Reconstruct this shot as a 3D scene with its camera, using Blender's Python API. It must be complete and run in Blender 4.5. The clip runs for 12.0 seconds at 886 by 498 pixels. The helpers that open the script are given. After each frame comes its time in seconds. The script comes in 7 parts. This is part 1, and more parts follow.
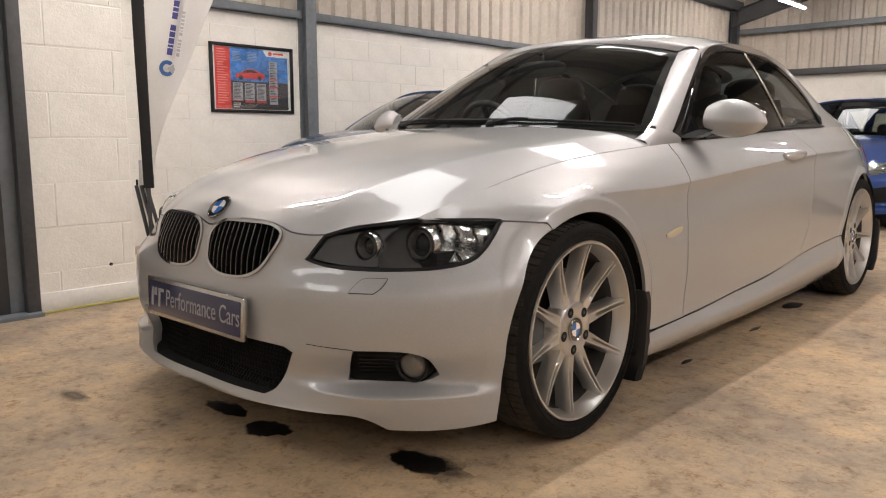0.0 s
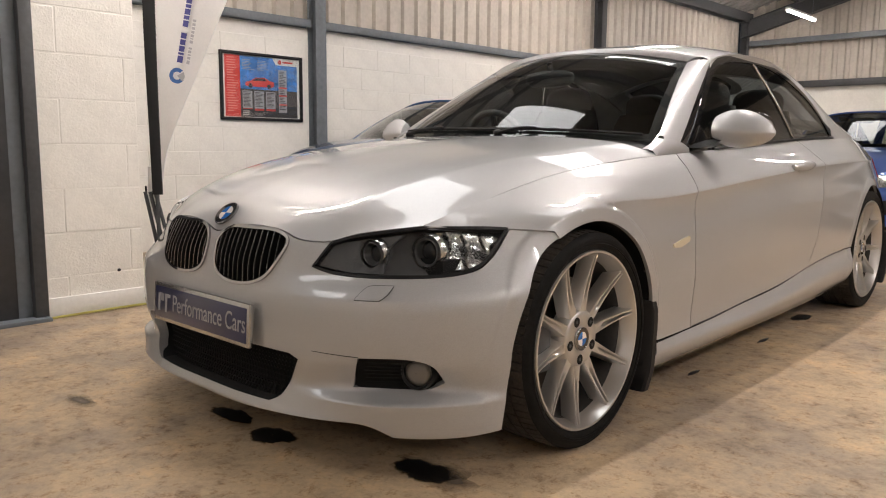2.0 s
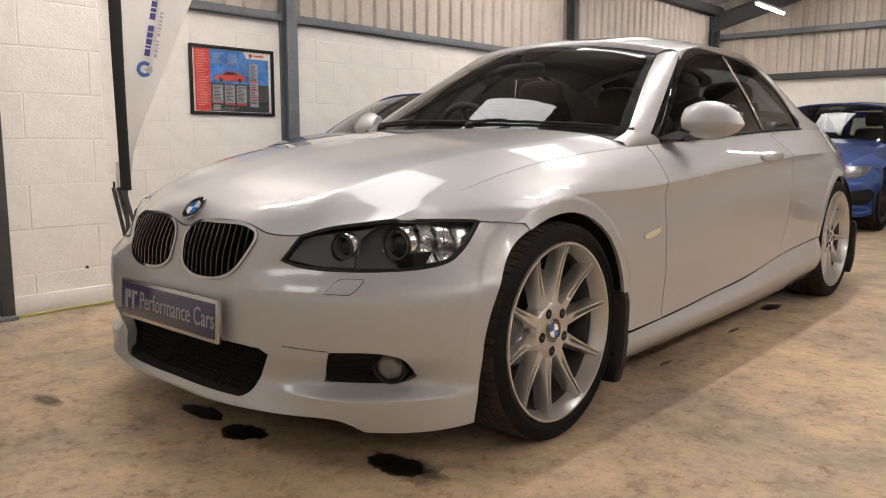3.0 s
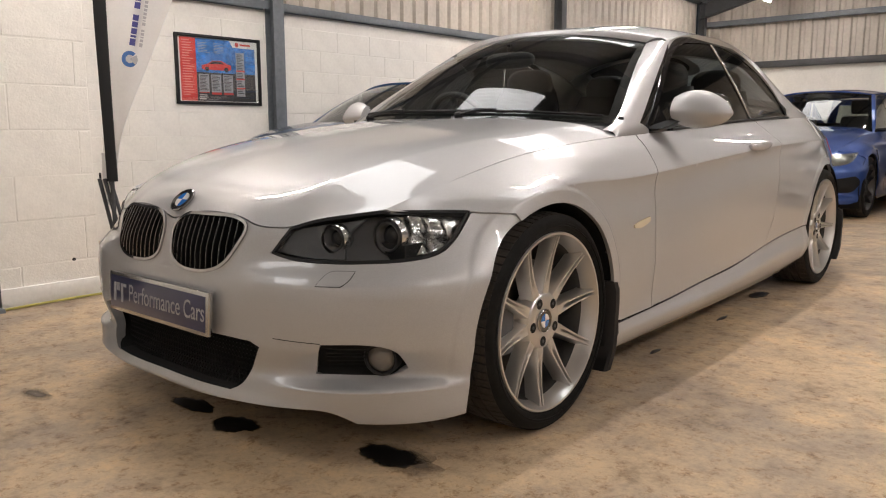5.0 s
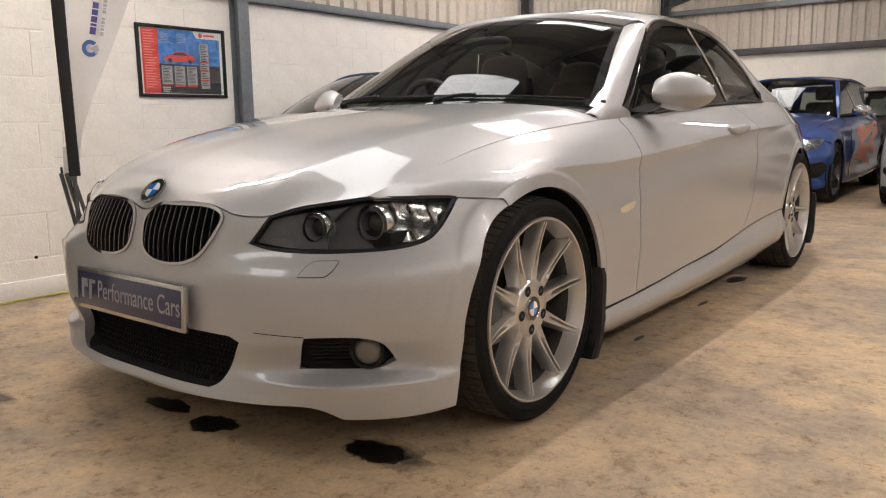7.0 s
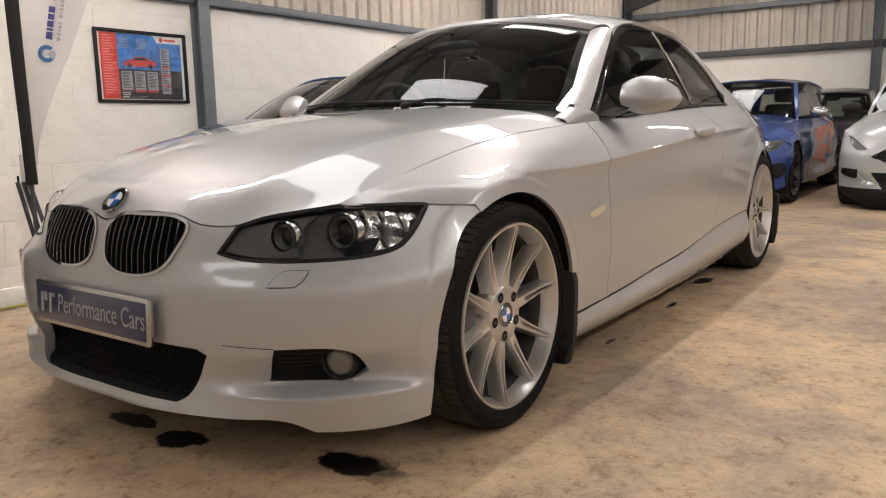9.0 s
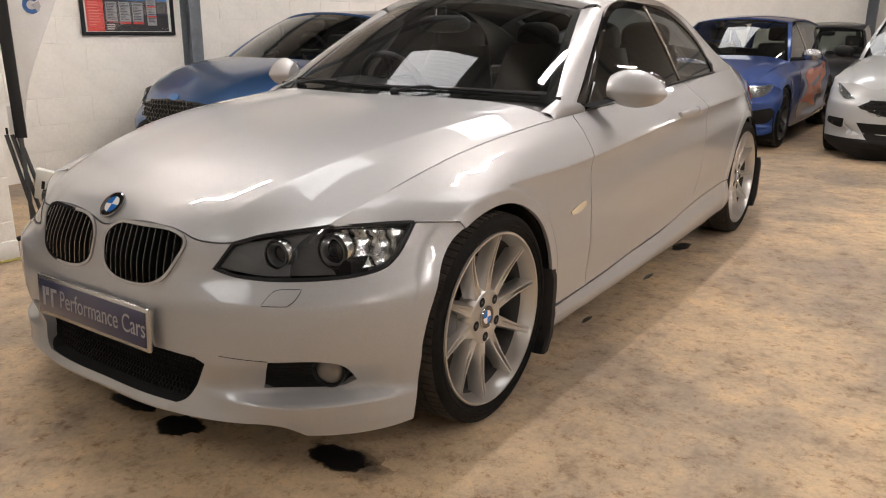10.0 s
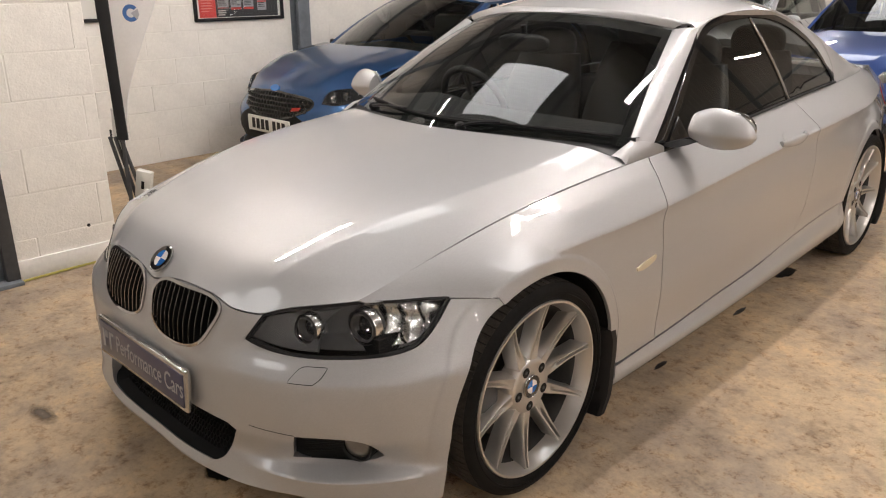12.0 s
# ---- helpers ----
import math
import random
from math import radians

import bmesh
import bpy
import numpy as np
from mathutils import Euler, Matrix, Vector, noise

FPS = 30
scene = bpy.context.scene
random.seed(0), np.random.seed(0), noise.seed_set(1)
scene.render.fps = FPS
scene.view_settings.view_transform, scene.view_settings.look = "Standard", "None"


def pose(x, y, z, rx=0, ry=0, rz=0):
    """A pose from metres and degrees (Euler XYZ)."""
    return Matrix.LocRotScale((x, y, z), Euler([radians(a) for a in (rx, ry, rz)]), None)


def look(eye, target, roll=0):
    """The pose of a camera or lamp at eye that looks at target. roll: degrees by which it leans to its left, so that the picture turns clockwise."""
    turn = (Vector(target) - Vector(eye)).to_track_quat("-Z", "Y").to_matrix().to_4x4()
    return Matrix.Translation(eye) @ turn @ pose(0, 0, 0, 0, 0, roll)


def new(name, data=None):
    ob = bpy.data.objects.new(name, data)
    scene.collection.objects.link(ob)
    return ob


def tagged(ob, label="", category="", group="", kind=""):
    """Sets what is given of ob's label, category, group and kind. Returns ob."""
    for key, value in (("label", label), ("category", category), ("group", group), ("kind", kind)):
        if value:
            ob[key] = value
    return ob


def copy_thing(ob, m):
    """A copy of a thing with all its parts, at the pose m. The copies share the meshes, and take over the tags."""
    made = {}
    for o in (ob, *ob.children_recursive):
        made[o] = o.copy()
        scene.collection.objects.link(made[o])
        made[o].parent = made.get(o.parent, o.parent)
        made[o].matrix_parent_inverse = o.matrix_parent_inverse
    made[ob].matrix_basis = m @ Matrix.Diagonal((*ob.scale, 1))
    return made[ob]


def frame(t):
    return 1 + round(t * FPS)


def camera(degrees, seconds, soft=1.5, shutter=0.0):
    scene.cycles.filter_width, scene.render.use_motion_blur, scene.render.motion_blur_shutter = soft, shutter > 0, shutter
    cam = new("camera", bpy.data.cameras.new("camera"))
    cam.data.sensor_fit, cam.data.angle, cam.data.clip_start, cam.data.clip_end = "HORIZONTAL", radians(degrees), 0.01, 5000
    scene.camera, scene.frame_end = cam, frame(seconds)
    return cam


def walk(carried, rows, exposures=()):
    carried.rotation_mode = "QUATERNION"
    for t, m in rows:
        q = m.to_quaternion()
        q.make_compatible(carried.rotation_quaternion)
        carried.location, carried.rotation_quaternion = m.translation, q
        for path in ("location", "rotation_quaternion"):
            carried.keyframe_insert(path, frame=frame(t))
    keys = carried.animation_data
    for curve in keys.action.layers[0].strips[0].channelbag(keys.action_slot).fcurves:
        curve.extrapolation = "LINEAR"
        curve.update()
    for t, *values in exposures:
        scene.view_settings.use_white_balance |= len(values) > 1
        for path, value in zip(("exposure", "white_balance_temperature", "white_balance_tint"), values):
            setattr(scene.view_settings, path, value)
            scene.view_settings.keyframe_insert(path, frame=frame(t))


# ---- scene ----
cam = camera(59.8, 12.0, soft=1.1)
PATH = [
    (0, (2.025, -1.858, 0.869), (0.678, -0.408, 0.582), 0.0),
    (0.5, (2.032, -1.858, 0.882), (0.674, -0.415, 0.611), 0.0),
    (1, (2.03, -1.855, 0.869), (0.662, -0.419, 0.612), 0.2),
    (1.5, (2.027, -1.86, 0.864), (0.654, -0.427, 0.61), 0.3),
    (2, (2.027, -1.855, 0.865), (0.663, -0.416, 0.602), 0.4),
    (2.5, (2.028, -1.846, 0.857), (0.684, -0.39, 0.587), 0.3),
    (3, (2.03, -1.838, 0.859), (0.713, -0.358, 0.582), 0.1),
    (5, (2.022, -1.84, 0.865), (0.731, -0.343, 0.559), -0.1),
    (5.5, (2.019, -1.844, 0.868), (0.723, -0.354, 0.556), -0.0),
    (6, (2.007, -1.85, 0.86), (0.718, -0.354, 0.543), -0.1),
    (6.5, (1.964, -1.835, 0.84), (0.703, -0.316, 0.52), -0.4),
    (7, (1.941, -1.819, 0.838), (0.717, -0.271, 0.515), -0.8),
    (9, (1.914, -1.807, 0.844), (0.759, -0.205, 0.528), -1.2),
    (9.5, (1.898, -1.813, 0.861), (0.766, -0.203, 0.503), -0.2),
    (10, (1.942, -1.834, 1.134), (0.842, -0.255, 0.588), 0.3),
    (10.5, (2.026, -1.917, 1.464), (0.871, -0.424, 0.802), -0.6),
    (11, (2.04, -1.924, 1.467), (0.821, -0.497, 0.777), -1.1),
    (11.5, (2.028, -1.809, 1.444), (0.74, -0.438, 0.766), -1.0),
    (12, (1.993, -1.55, 1.405), (0.673, -0.202, 0.743), -0.3),
]
walk(cam, [(t, look(eye, target, roll)) for t, eye, target, roll in PATH])

from mathutils.geometry import delaunay_2d_cdt

# ---- world, light ----
SLOPE = 0.0060                      # the concrete floor rises gently towards the rear wall
world = bpy.data.worlds.new("world")
scene.world = world
world.use_nodes = True
world.node_tree.nodes["Background"].inputs[0].default_value = (0.75, 0.85, 1.0, 1)
world.node_tree.nodes["Background"].inputs[1].default_value = 0.02
LED_POWER, ROOFLIGHT = 212.0, 4.6
scene.view_settings.exposure = 0.0


# ---- materials ----
def material(name, colour=(0.5, 0.5, 0.5), rough=0.5, metal=0.0, coat=0.0, noise_scale=0.0, vary=0.0, bump=0.0, bump_scale=60.0, spec=0.5, coat_rough=0.03):
    """A procedural surface: colour varied by two noises, with fine relief."""
    m = bpy.data.materials.new(name)
    m.use_nodes = True
    n, l = m.node_tree.nodes, m.node_tree.links
    b = n["Principled BSDF"]
    b.inputs["Base Color"].default_value = (*colour, 1)
    b.inputs["Roughness"].default_value = rough
    b.inputs["Metallic"].default_value = metal
    b.inputs["Coat Weight"].default_value = coat
    b.inputs["Coat Roughness"].default_value = coat_rough
    b.inputs["Specular IOR Level"].default_value = spec
    co = n.new("ShaderNodeTexCoord")
    if vary:
        t1, t2 = n.new("ShaderNodeTexNoise"), n.new("ShaderNodeTexNoise")
        t1.inputs["Scale"].default_value, t2.inputs["Scale"].default_value = noise_scale, noise_scale * 7.3
        t1.inputs["Detail"].default_value = t2.inputs["Detail"].default_value = 6
        add, ramp = n.new("ShaderNodeMath"), n.new("ShaderNodeMapRange")
        add.operation = "ADD"
        l.new(co.outputs["Object"], t1.inputs["Vector"]), l.new(co.outputs["Object"], t2.inputs["Vector"])
        l.new(t1.outputs["Fac"], add.inputs[0]), l.new(t2.outputs["Fac"], add.inputs[1])
        l.new(add.outputs[0], ramp.inputs["Value"])
        ramp.inputs["From Min"].default_value, ramp.inputs["From Max"].default_value = 0.7, 1.3
        ramp.inputs["To Min"].default_value, ramp.inputs["To Max"].default_value = 1 - vary, 1 + vary
        mul = n.new("ShaderNodeVectorMath")
        mul.operation = "SCALE"
        mul.inputs[0].default_value = colour
        l.new(ramp.outputs[0], mul.inputs["Scale"]), l.new(mul.outputs[0], b.inputs["Base Color"])
    if bump:
        t3, bp = n.new("ShaderNodeTexNoise"), n.new("ShaderNodeBump")
        t3.inputs["Scale"].default_value, t3.inputs["Detail"].default_value = bump_scale, 5
        bp.inputs["Strength"].default_value, bp.inputs["Distance"].default_value = bump, 0.004
        l.new(co.outputs["Object"], t3.inputs["Vector"])
        l.new(t3.outputs["Fac"], bp.inputs["Height"]), l.new(bp.outputs[0], b.inputs["Normal"])
    return m


def glass(name, tint, gloss=1.0, rough=0.0, ior=1.5):
    """A thin pane: a clear tint, with a mirror image that grows towards grazing."""
    m = bpy.data.materials.new(name)
    m.use_nodes = True
    n, l = m.node_tree.nodes, m.node_tree.links
    n.remove(n["Principled BSDF"])
    clear, shine, mix, fresnel = n.new("ShaderNodeBsdfTransparent"), n.new("ShaderNodeBsdfGlossy"), n.new("ShaderNodeMixShader"), n.new("ShaderNodeFresnel")
    clear.inputs[0].default_value = (*tint, 1)
    shine.inputs[0].default_value = (gloss, gloss, gloss, 1)
    shine.inputs["Roughness"].default_value = rough
    fresnel.inputs[0].default_value = ior
    l.new(fresnel.outputs[0], mix.inputs[0]), l.new(clear.outputs[0], mix.inputs[1]), l.new(shine.outputs[0], mix.inputs[2])
    l.new(mix.outputs[0], n["Material Output"].inputs[0])
    return m


def glowing(name, colour, strength):
    m = bpy.data.materials.new(name)
    m.use_nodes = True
    b = m.node_tree.nodes["Principled BSDF"]
    b.inputs["Base Color"].default_value = (0.8, 0.8, 0.8, 1)
    b.inputs["Emission Color"].default_value = (*colour, 1)
    b.inputs["Emission Strength"].default_value = strength
    return m


def paint(name, colour, metal=0.75, rough=0.34):
    """Car paint: metallic flakes under a clear coat."""
    m = material(name, colour, rough, metal, coat=1.0, coat_rough=0.02)
    n, l = m.node_tree.nodes, m.node_tree.links
    b = n["Principled BSDF"]
    co, cells, ramp, mul = n.new("ShaderNodeTexCoord"), n.new("ShaderNodeTexVoronoi"), n.new("ShaderNodeMapRange"), n.new("ShaderNodeVectorMath")
    cells.inputs["Scale"].default_value = 900
    l.new(co.outputs["Object"], cells.inputs["Vector"]), l.new(cells.outputs["Color"], ramp.inputs["Value"])
    ramp.inputs["To Min"].default_value, ramp.inputs["To Max"].default_value = 0.88, 1.1
    mul.operation = "SCALE"
    mul.inputs[0].default_value = colour
    l.new(ramp.outputs[0], mul.inputs["Scale"]), l.new(mul.outputs[0], b.inputs["Base Color"])
    return m


SILVER = paint("silver_paint", (0.455, 0.458, 0.463), 0.43, 0.50)
SILVER.node_tree.nodes["Principled BSDF"].inputs["Coat IOR"].default_value = 1.45
BLUE = paint("blue_paint", (0.036, 0.105, 0.265), 0.75, 0.36)
DEEP_BLUE = paint("deep_blue_paint", (0.030, 0.075, 0.27), 0.5, 0.4)
GREY_WHITE = paint("pale_grey_paint", (0.55, 0.57, 0.58), 0.2, 0.35)
DARK_PAINT = paint("charcoal_paint", (0.05, 0.05, 0.055), 0.5, 0.35)
ORANGE = material("orange_wrap", (0.60, 0.10, 0.03), 0.4, coat=0.5)
CHROME = material("chrome", (0.46, 0.46, 0.465), 0.05, 1.0)
PROJECTOR = material("projector_glass", (0.05, 0.05, 0.052), 0.12, 0.2, coat=1.0)
REFLECTOR = material("lamp_reflector", (0.66, 0.66, 0.65), 0.16, 0.95, bump=0.9, bump_scale=30)
LAMP_GREY = material("lamp_housing_grey", (0.10, 0.10, 0.102), 0.32, noise_scale=20, vary=0.15)
SATIN = material("satin_chrome", (0.55, 0.55, 0.55), 0.25, 1.0)
DIM_CHROME = material("dim_chrome", (0.42, 0.42, 0.42), 0.22, 1.0)
ALLOY = material("alloy_lacquer", (0.60, 0.59, 0.575), 0.33, 0.92, coat=0.5)
# alloy darkened by colour: stands in for shade behind the spokes
BARREL = material("alloy_painted_shade", (0.045, 0.044, 0.042), 0.5, 0.3, noise_scale=12, vary=0.15)
STEEL_DISC = material("disc_steel", (0.06, 0.057, 0.055), 0.45, 1.0, noise_scale=20, vary=0.2)
RUBBER = material("tyre_rubber", (0.009, 0.0087, 0.0085), 0.6, noise_scale=9, vary=0.35, bump=0.25, bump_scale=300, spec=0.10)
TREAD = material("dusty_tread", (0.032, 0.026, 0.021), 0.9, noise_scale=14, vary=0.4, bump=0.4, bump_scale=200)
BLACK = material("black_plastic", (0.009, 0.009, 0.010), 0.5, noise_scale=30, vary=0.2, spec=0.3)
PRINT_EDGE = material("black_printed_edge", (0.004, 0.004, 0.004), 0.7, spec=0.1)
MATT_BLACK = material("matt_black_plastic", (0.010, 0.010, 0.010), 0.75, bump=0.3, bump_scale=400, spec=0.3)
GLOSS_BLACK = material("gloss_black", (0.008, 0.008, 0.009), 0.08, coat=1.0)
# near-black colour that stands in for shade inside openings
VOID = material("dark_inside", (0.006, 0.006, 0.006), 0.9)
LEATHER = material("black_leather", (0.022, 0.021, 0.021), 0.5, bump=0.3, bump_scale=250)
SCREEN_GLASS = glass("windscreen_glass", (0.80, 0.86, 0.84), ior=1.55)
HATCH_GLASS = glass("hatchback_glass", (0.36, 0.39, 0.38), ior=1.6)
CLEAR_GLASS = glass("green_hatch_glass", (0.66, 0.72, 0.68), ior=1.5)
DOOR_GLASS = glass("door_glass", (0.72, 0.77, 0.74))
DARK_GLASS = glass("privacy_glass", (0.40, 0.42, 0.41))
LENS = glass("clear_lens", (0.90, 0.92, 0.92), ior=1.45)
RED_LENS = material("red_lens", (0.35, 0.01, 0.01), 0.15, coat=1.0)
AMBER = material("pale_amber_lens", (0.75, 0.68, 0.50), 0.2, coat=1.0)
WHITE = material("white_plate", (0.72, 0.72, 0.68), 0.4)
NAVY = material("navy_print", (0.018, 0.022, 0.075), 0.3, coat=0.6)
LETTER = material("pale_lettering", (0.30, 0.31, 0.34), 0.4, noise_scale=40, vary=0.2)
FROSTED = material("frosted_lens", (0.17, 0.16, 0.145), 0.3, 0.3, coat=1.0, bump=0.3, bump_scale=120)
BADGE_BLUE = material("badge_blue", (0.02, 0.16, 0.55), 0.2, coat=1.0)
BADGE_WHITE = material("badge_white", (0.80, 0.80, 0.80), 0.2, coat=1.0)
BLOCK = material("painted_block", (0.82, 0.80, 0.75), 0.62, noise_scale=5, vary=0.05, bump=0.55, bump_scale=90)
RENDER_WHITE = material("white_render", (0.80, 0.79, 0.76), 0.6, noise_scale=6, vary=0.06, bump=0.3, bump_scale=40)
STEEL = material("blue_grey_steel", (0.15, 0.17, 0.19), 0.5, noise_scale=4, vary=0.15, bump=0.1)
DARK_STEEL = material("charcoal_steel", (0.055, 0.058, 0.062), 0.5, noise_scale=5, vary=0.2, bump=0.1)
SHEET = material("beige_sheet", (0.53, 0.485, 0.425), 0.5, noise_scale=3, vary=0.10, bump=0.1)
ROOF_SHEET = material("grey_roof_sheet", (0.30, 0.295, 0.28), 0.6, noise_scale=2, vary=0.15)
CLOTH = material("white_flag_cloth", (0.78, 0.77, 0.76), 0.8, noise_scale=12, vary=0.03)
BLACK_CLOTH = material("black_sleeve_cloth", (0.012, 0.012, 0.013), 0.85)
FLAG_BLUE = material("flag_blue_print", (0.06, 0.15, 0.38), 0.7)
FLAG_NAVY = material("flag_navy_print", (0.07, 0.07, 0.25), 0.7)
FLAG_GREY = material("flag_grey_print", (0.45, 0.45, 0.47), 0.7)
LED = glowing("led_tube", (1.0, 0.895, 0.835), LED_POWER)
SKYLIGHT = glowing("rooflight_sheet", (0.96, 0.95, 0.95), ROOFLIGHT)


def floor_material():
    """Bare concrete: tan and grey patches, scuffs, fine grit and dark specks."""
    m = material("stained_concrete", (0.32, 0.25, 0.18), 0.6)
    n, l = m.node_tree.nodes, m.node_tree.links
    b, co = n["Principled BSDF"], n.new("ShaderNodeTexCoord")

    def noise_node(scale, detail, rough=0.6):
        t = n.new("ShaderNodeTexNoise")
        t.inputs["Scale"].default_value, t.inputs["Detail"].default_value, t.inputs["Roughness"].default_value = scale, detail, rough
        l.new(co.outputs["Object"], t.inputs["Vector"])
        return t.outputs["Fac"]

    def ramp(value, stops):
        r = n.new("ShaderNodeValToRGB")
        while len(r.color_ramp.elements) < len(stops):
            r.color_ramp.elements.new(0.5)
        for e, (p, c) in zip(r.color_ramp.elements, stops):
            e.position, e.color = p, (*c, 1)
        l.new(value, r.inputs[0])
        return r.outputs[0]

    def mixed(mode, fac, a, c):
        x = n.new("ShaderNodeMix")
        x.data_type, x.blend_type = "RGBA", mode
        if isinstance(fac, float):
            x.inputs[0].default_value = fac
        else:
            l.new(fac, x.inputs[0])
        l.new(a, x.inputs[6]), l.new(c, x.inputs[7])
        return x.outputs[2]

    large = ramp(noise_node(0.75, 10, 0.68), [(0.38, (0.32, 0.26, 0.205)), (0.47, (0.44, 0.345, 0.245)), (0.54, (0.57, 0.435, 0.285)), (0.68, (0.61, 0.48, 0.325))])
    patch = ramp(noise_node(4.0, 12, 0.78), [(0.36, (0.54, 0.51, 0.48)), (0.45, (0.88, 0.86, 0.84)), (0.54, (1.05, 1.03, 0.99)), (0.65, (1.28, 1.20, 1.03))])
    grit = ramp(noise_node(48.0, 10, 0.85), [(0.34, (0.74, 0.72, 0.70)), (0.47, (0.98, 0.98, 0.98)), (0.58, (1.02, 1.02, 1.02)), (0.70, (1.12, 1.10, 1.06))])
    scuff = ramp(noise_node(17.0, 12, 0.88), [(0.53, (1, 1, 1)), (0.57, (0.74, 0.64, 0.54)), (0.64, (0.36, 0.31, 0.27))])
    c = mixed("MULTIPLY", 1.0, mixed("MULTIPLY", 1.0, mixed("MULTIPLY", 0.9, large, patch), grit), scuff)
    l.new(c, b.inputs["Base Color"])
    gloss = n.new("ShaderNodeMapRange")
    l.new(noise_node(3.0, 6), gloss.inputs["Value"])
    gloss.inputs["To Min"].default_value, gloss.inputs["To Max"].default_value = 0.42, 0.72
    l.new(gloss.outputs[0], b.inputs["Roughness"])
    bp = n.new("ShaderNodeBump")
    bp.inputs["Strength"].default_value, bp.inputs["Distance"].default_value = 0.5, 0.004
    l.new(noise_node(45.0, 8, 0.75), bp.inputs["Height"]), l.new(bp.outputs[0], b.inputs["Normal"])
    return m


CONCRETE = floor_material()


# ---- mesh helpers ----
def cubic(ts, vs):
    """A natural cubic spline through (ts, vs), straight beyond its ends."""
    ts, vs = np.array(ts, float), np.array(vs, float)
    n, h = len(ts), np.diff(ts)
    a, b = np.eye(n), np.zeros(n)
    for i in range(1, n - 1):
        a[i, i - 1:i + 2] = h[i - 1], 2 * (h[i - 1] + h[i]), h[i]
        b[i] = 6 * ((vs[i + 1] - vs[i]) / h[i] - (vs[i] - vs[i - 1]) / h[i - 1])
    m = [float(q) for q in np.linalg.solve(a, b)]
    ts, vs, h = [float(q) for q in ts], [float(q) for q in vs], [float(q) for q in h]
    s0, s1 = (vs[1] - vs[0]) / h[0] - h[0] * m[1] / 6, (vs[-1] - vs[-2]) / h[-1] + h[-1] * m[-2] / 6

    def at(t):
        if t <= ts[0]:
            return vs[0] + (t - ts[0]) * s0
        if t >= ts[-1]:
            return vs[-1] + (t - ts[-1]) * s1
        i = 0
        while ts[i + 1] < t:
            i += 1
        g = h[i]
        u, w = (ts[i + 1] - t) / g, (t - ts[i]) / g
        return u * vs[i] + w * vs[i + 1] + g * g / 6 * ((u * u * u - u) * m[i] + (w * w * w - w) * m[i + 1])
    return at


def gentle(ts, vs, t):
    """A monotone cubic through a few rising ts, for cross-sections with a firm crease."""
    n = len(ts)
    h = [ts[i + 1] - ts[i] for i in range(n - 1)]
    d = [(vs[i + 1] - vs[i]) / h[i] for i in range(n - 1)]
    m = [d[0]] + [0 if d[i - 1] * d[i] <= 0 else 2 * d[i - 1] * d[i] / (d[i - 1] + d[i]) for i in range(1, n - 1)] + [d[-1]]
    if t <= ts[0]:
        return vs[0] + (t - ts[0]) * m[0]
    if t >= ts[-1]:
        return vs[-1] + (t - ts[-1]) * m[-1]
    i = max(k for k in range(n - 1) if ts[k] <= t)
    s = (t - ts[i]) / h[i]
    return ((1 + 2 * s) * (1 - s) ** 2 * vs[i] + s * (1 - s) ** 2 * h[i] * m[i]
            + s * s * (3 - 2 * s) * vs[i + 1] + s * s * (s - 1) * h[i] * m[i + 1])


def part(name, bm, mat, parent=None, label="", smooth=True):
    """Links a bmesh as one mesh object under parent."""
    me = bpy.data.meshes.new(name)
    bm.to_mesh(me)
    bm.free()
    return link(name, me, mat, parent, label, smooth)


def link(name, me, mat, parent=None, label="", smooth=False):
    if mat and not me.materials:
        me.materials.append(mat)
    if smooth:
        me.shade_smooth()
        me.set_sharp_from_angle(angle=radians(38))
    ob = new(name, me)
    ob.parent = parent
    if label:
        tagged(ob, label)
    return ob


def thing(name, label, category, m=None, group="", kind=""):
    """An Empty that holds the parts of one thing."""
    ob = new(name)
    ob.matrix_basis = m or Matrix.Identity(4)
    return tagged(ob, label, category, group, kind)


def box(bm, lo, hi, bevel=0.0, m=None):
    """A box between two corners, with rounded edges."""
    c = [(a + b) / 2 for a, b in zip(lo, hi)]
    d = [abs(b - a) for a, b in zip(lo, hi)]
    r = bmesh.ops.create_cube(bm, size=1, matrix=(m or Matrix.Identity(4)) @ Matrix.Translation(c) @ Matrix.Diagonal((*d, 1)))
    if bevel:
        edges = list({e for v in r["verts"] for e in v.link_edges})
        bmesh.ops.bevel(bm, geom=edges, offset=bevel, segments=2, affect="EDGES", profile=0.5)
    return bm


def boxes(*args):
    bm = bmesh.new()
    for a in args:
        box(bm, *a)
    return bm


def lathe(bm, profile, steps=64, m=None, closed=False):
    """Turns a profile of (x along the axis, radius) round the x axis."""
    m = m or Matrix.Identity(4)
    rings = [[bm.verts.new(m @ Vector((x, r * math.cos(2 * math.pi * k / steps), r * math.sin(2 * math.pi * k / steps)))) for k in range(steps)] for x, r in profile]
    pairs = list(zip(rings, rings[1:])) + ([(rings[-1], rings[0])] if closed else [])
    for a, b in pairs:
        for k in range(steps):
            bm.faces.new((a[k], a[(k + 1) % steps], b[(k + 1) % steps], b[k]))
    return rings


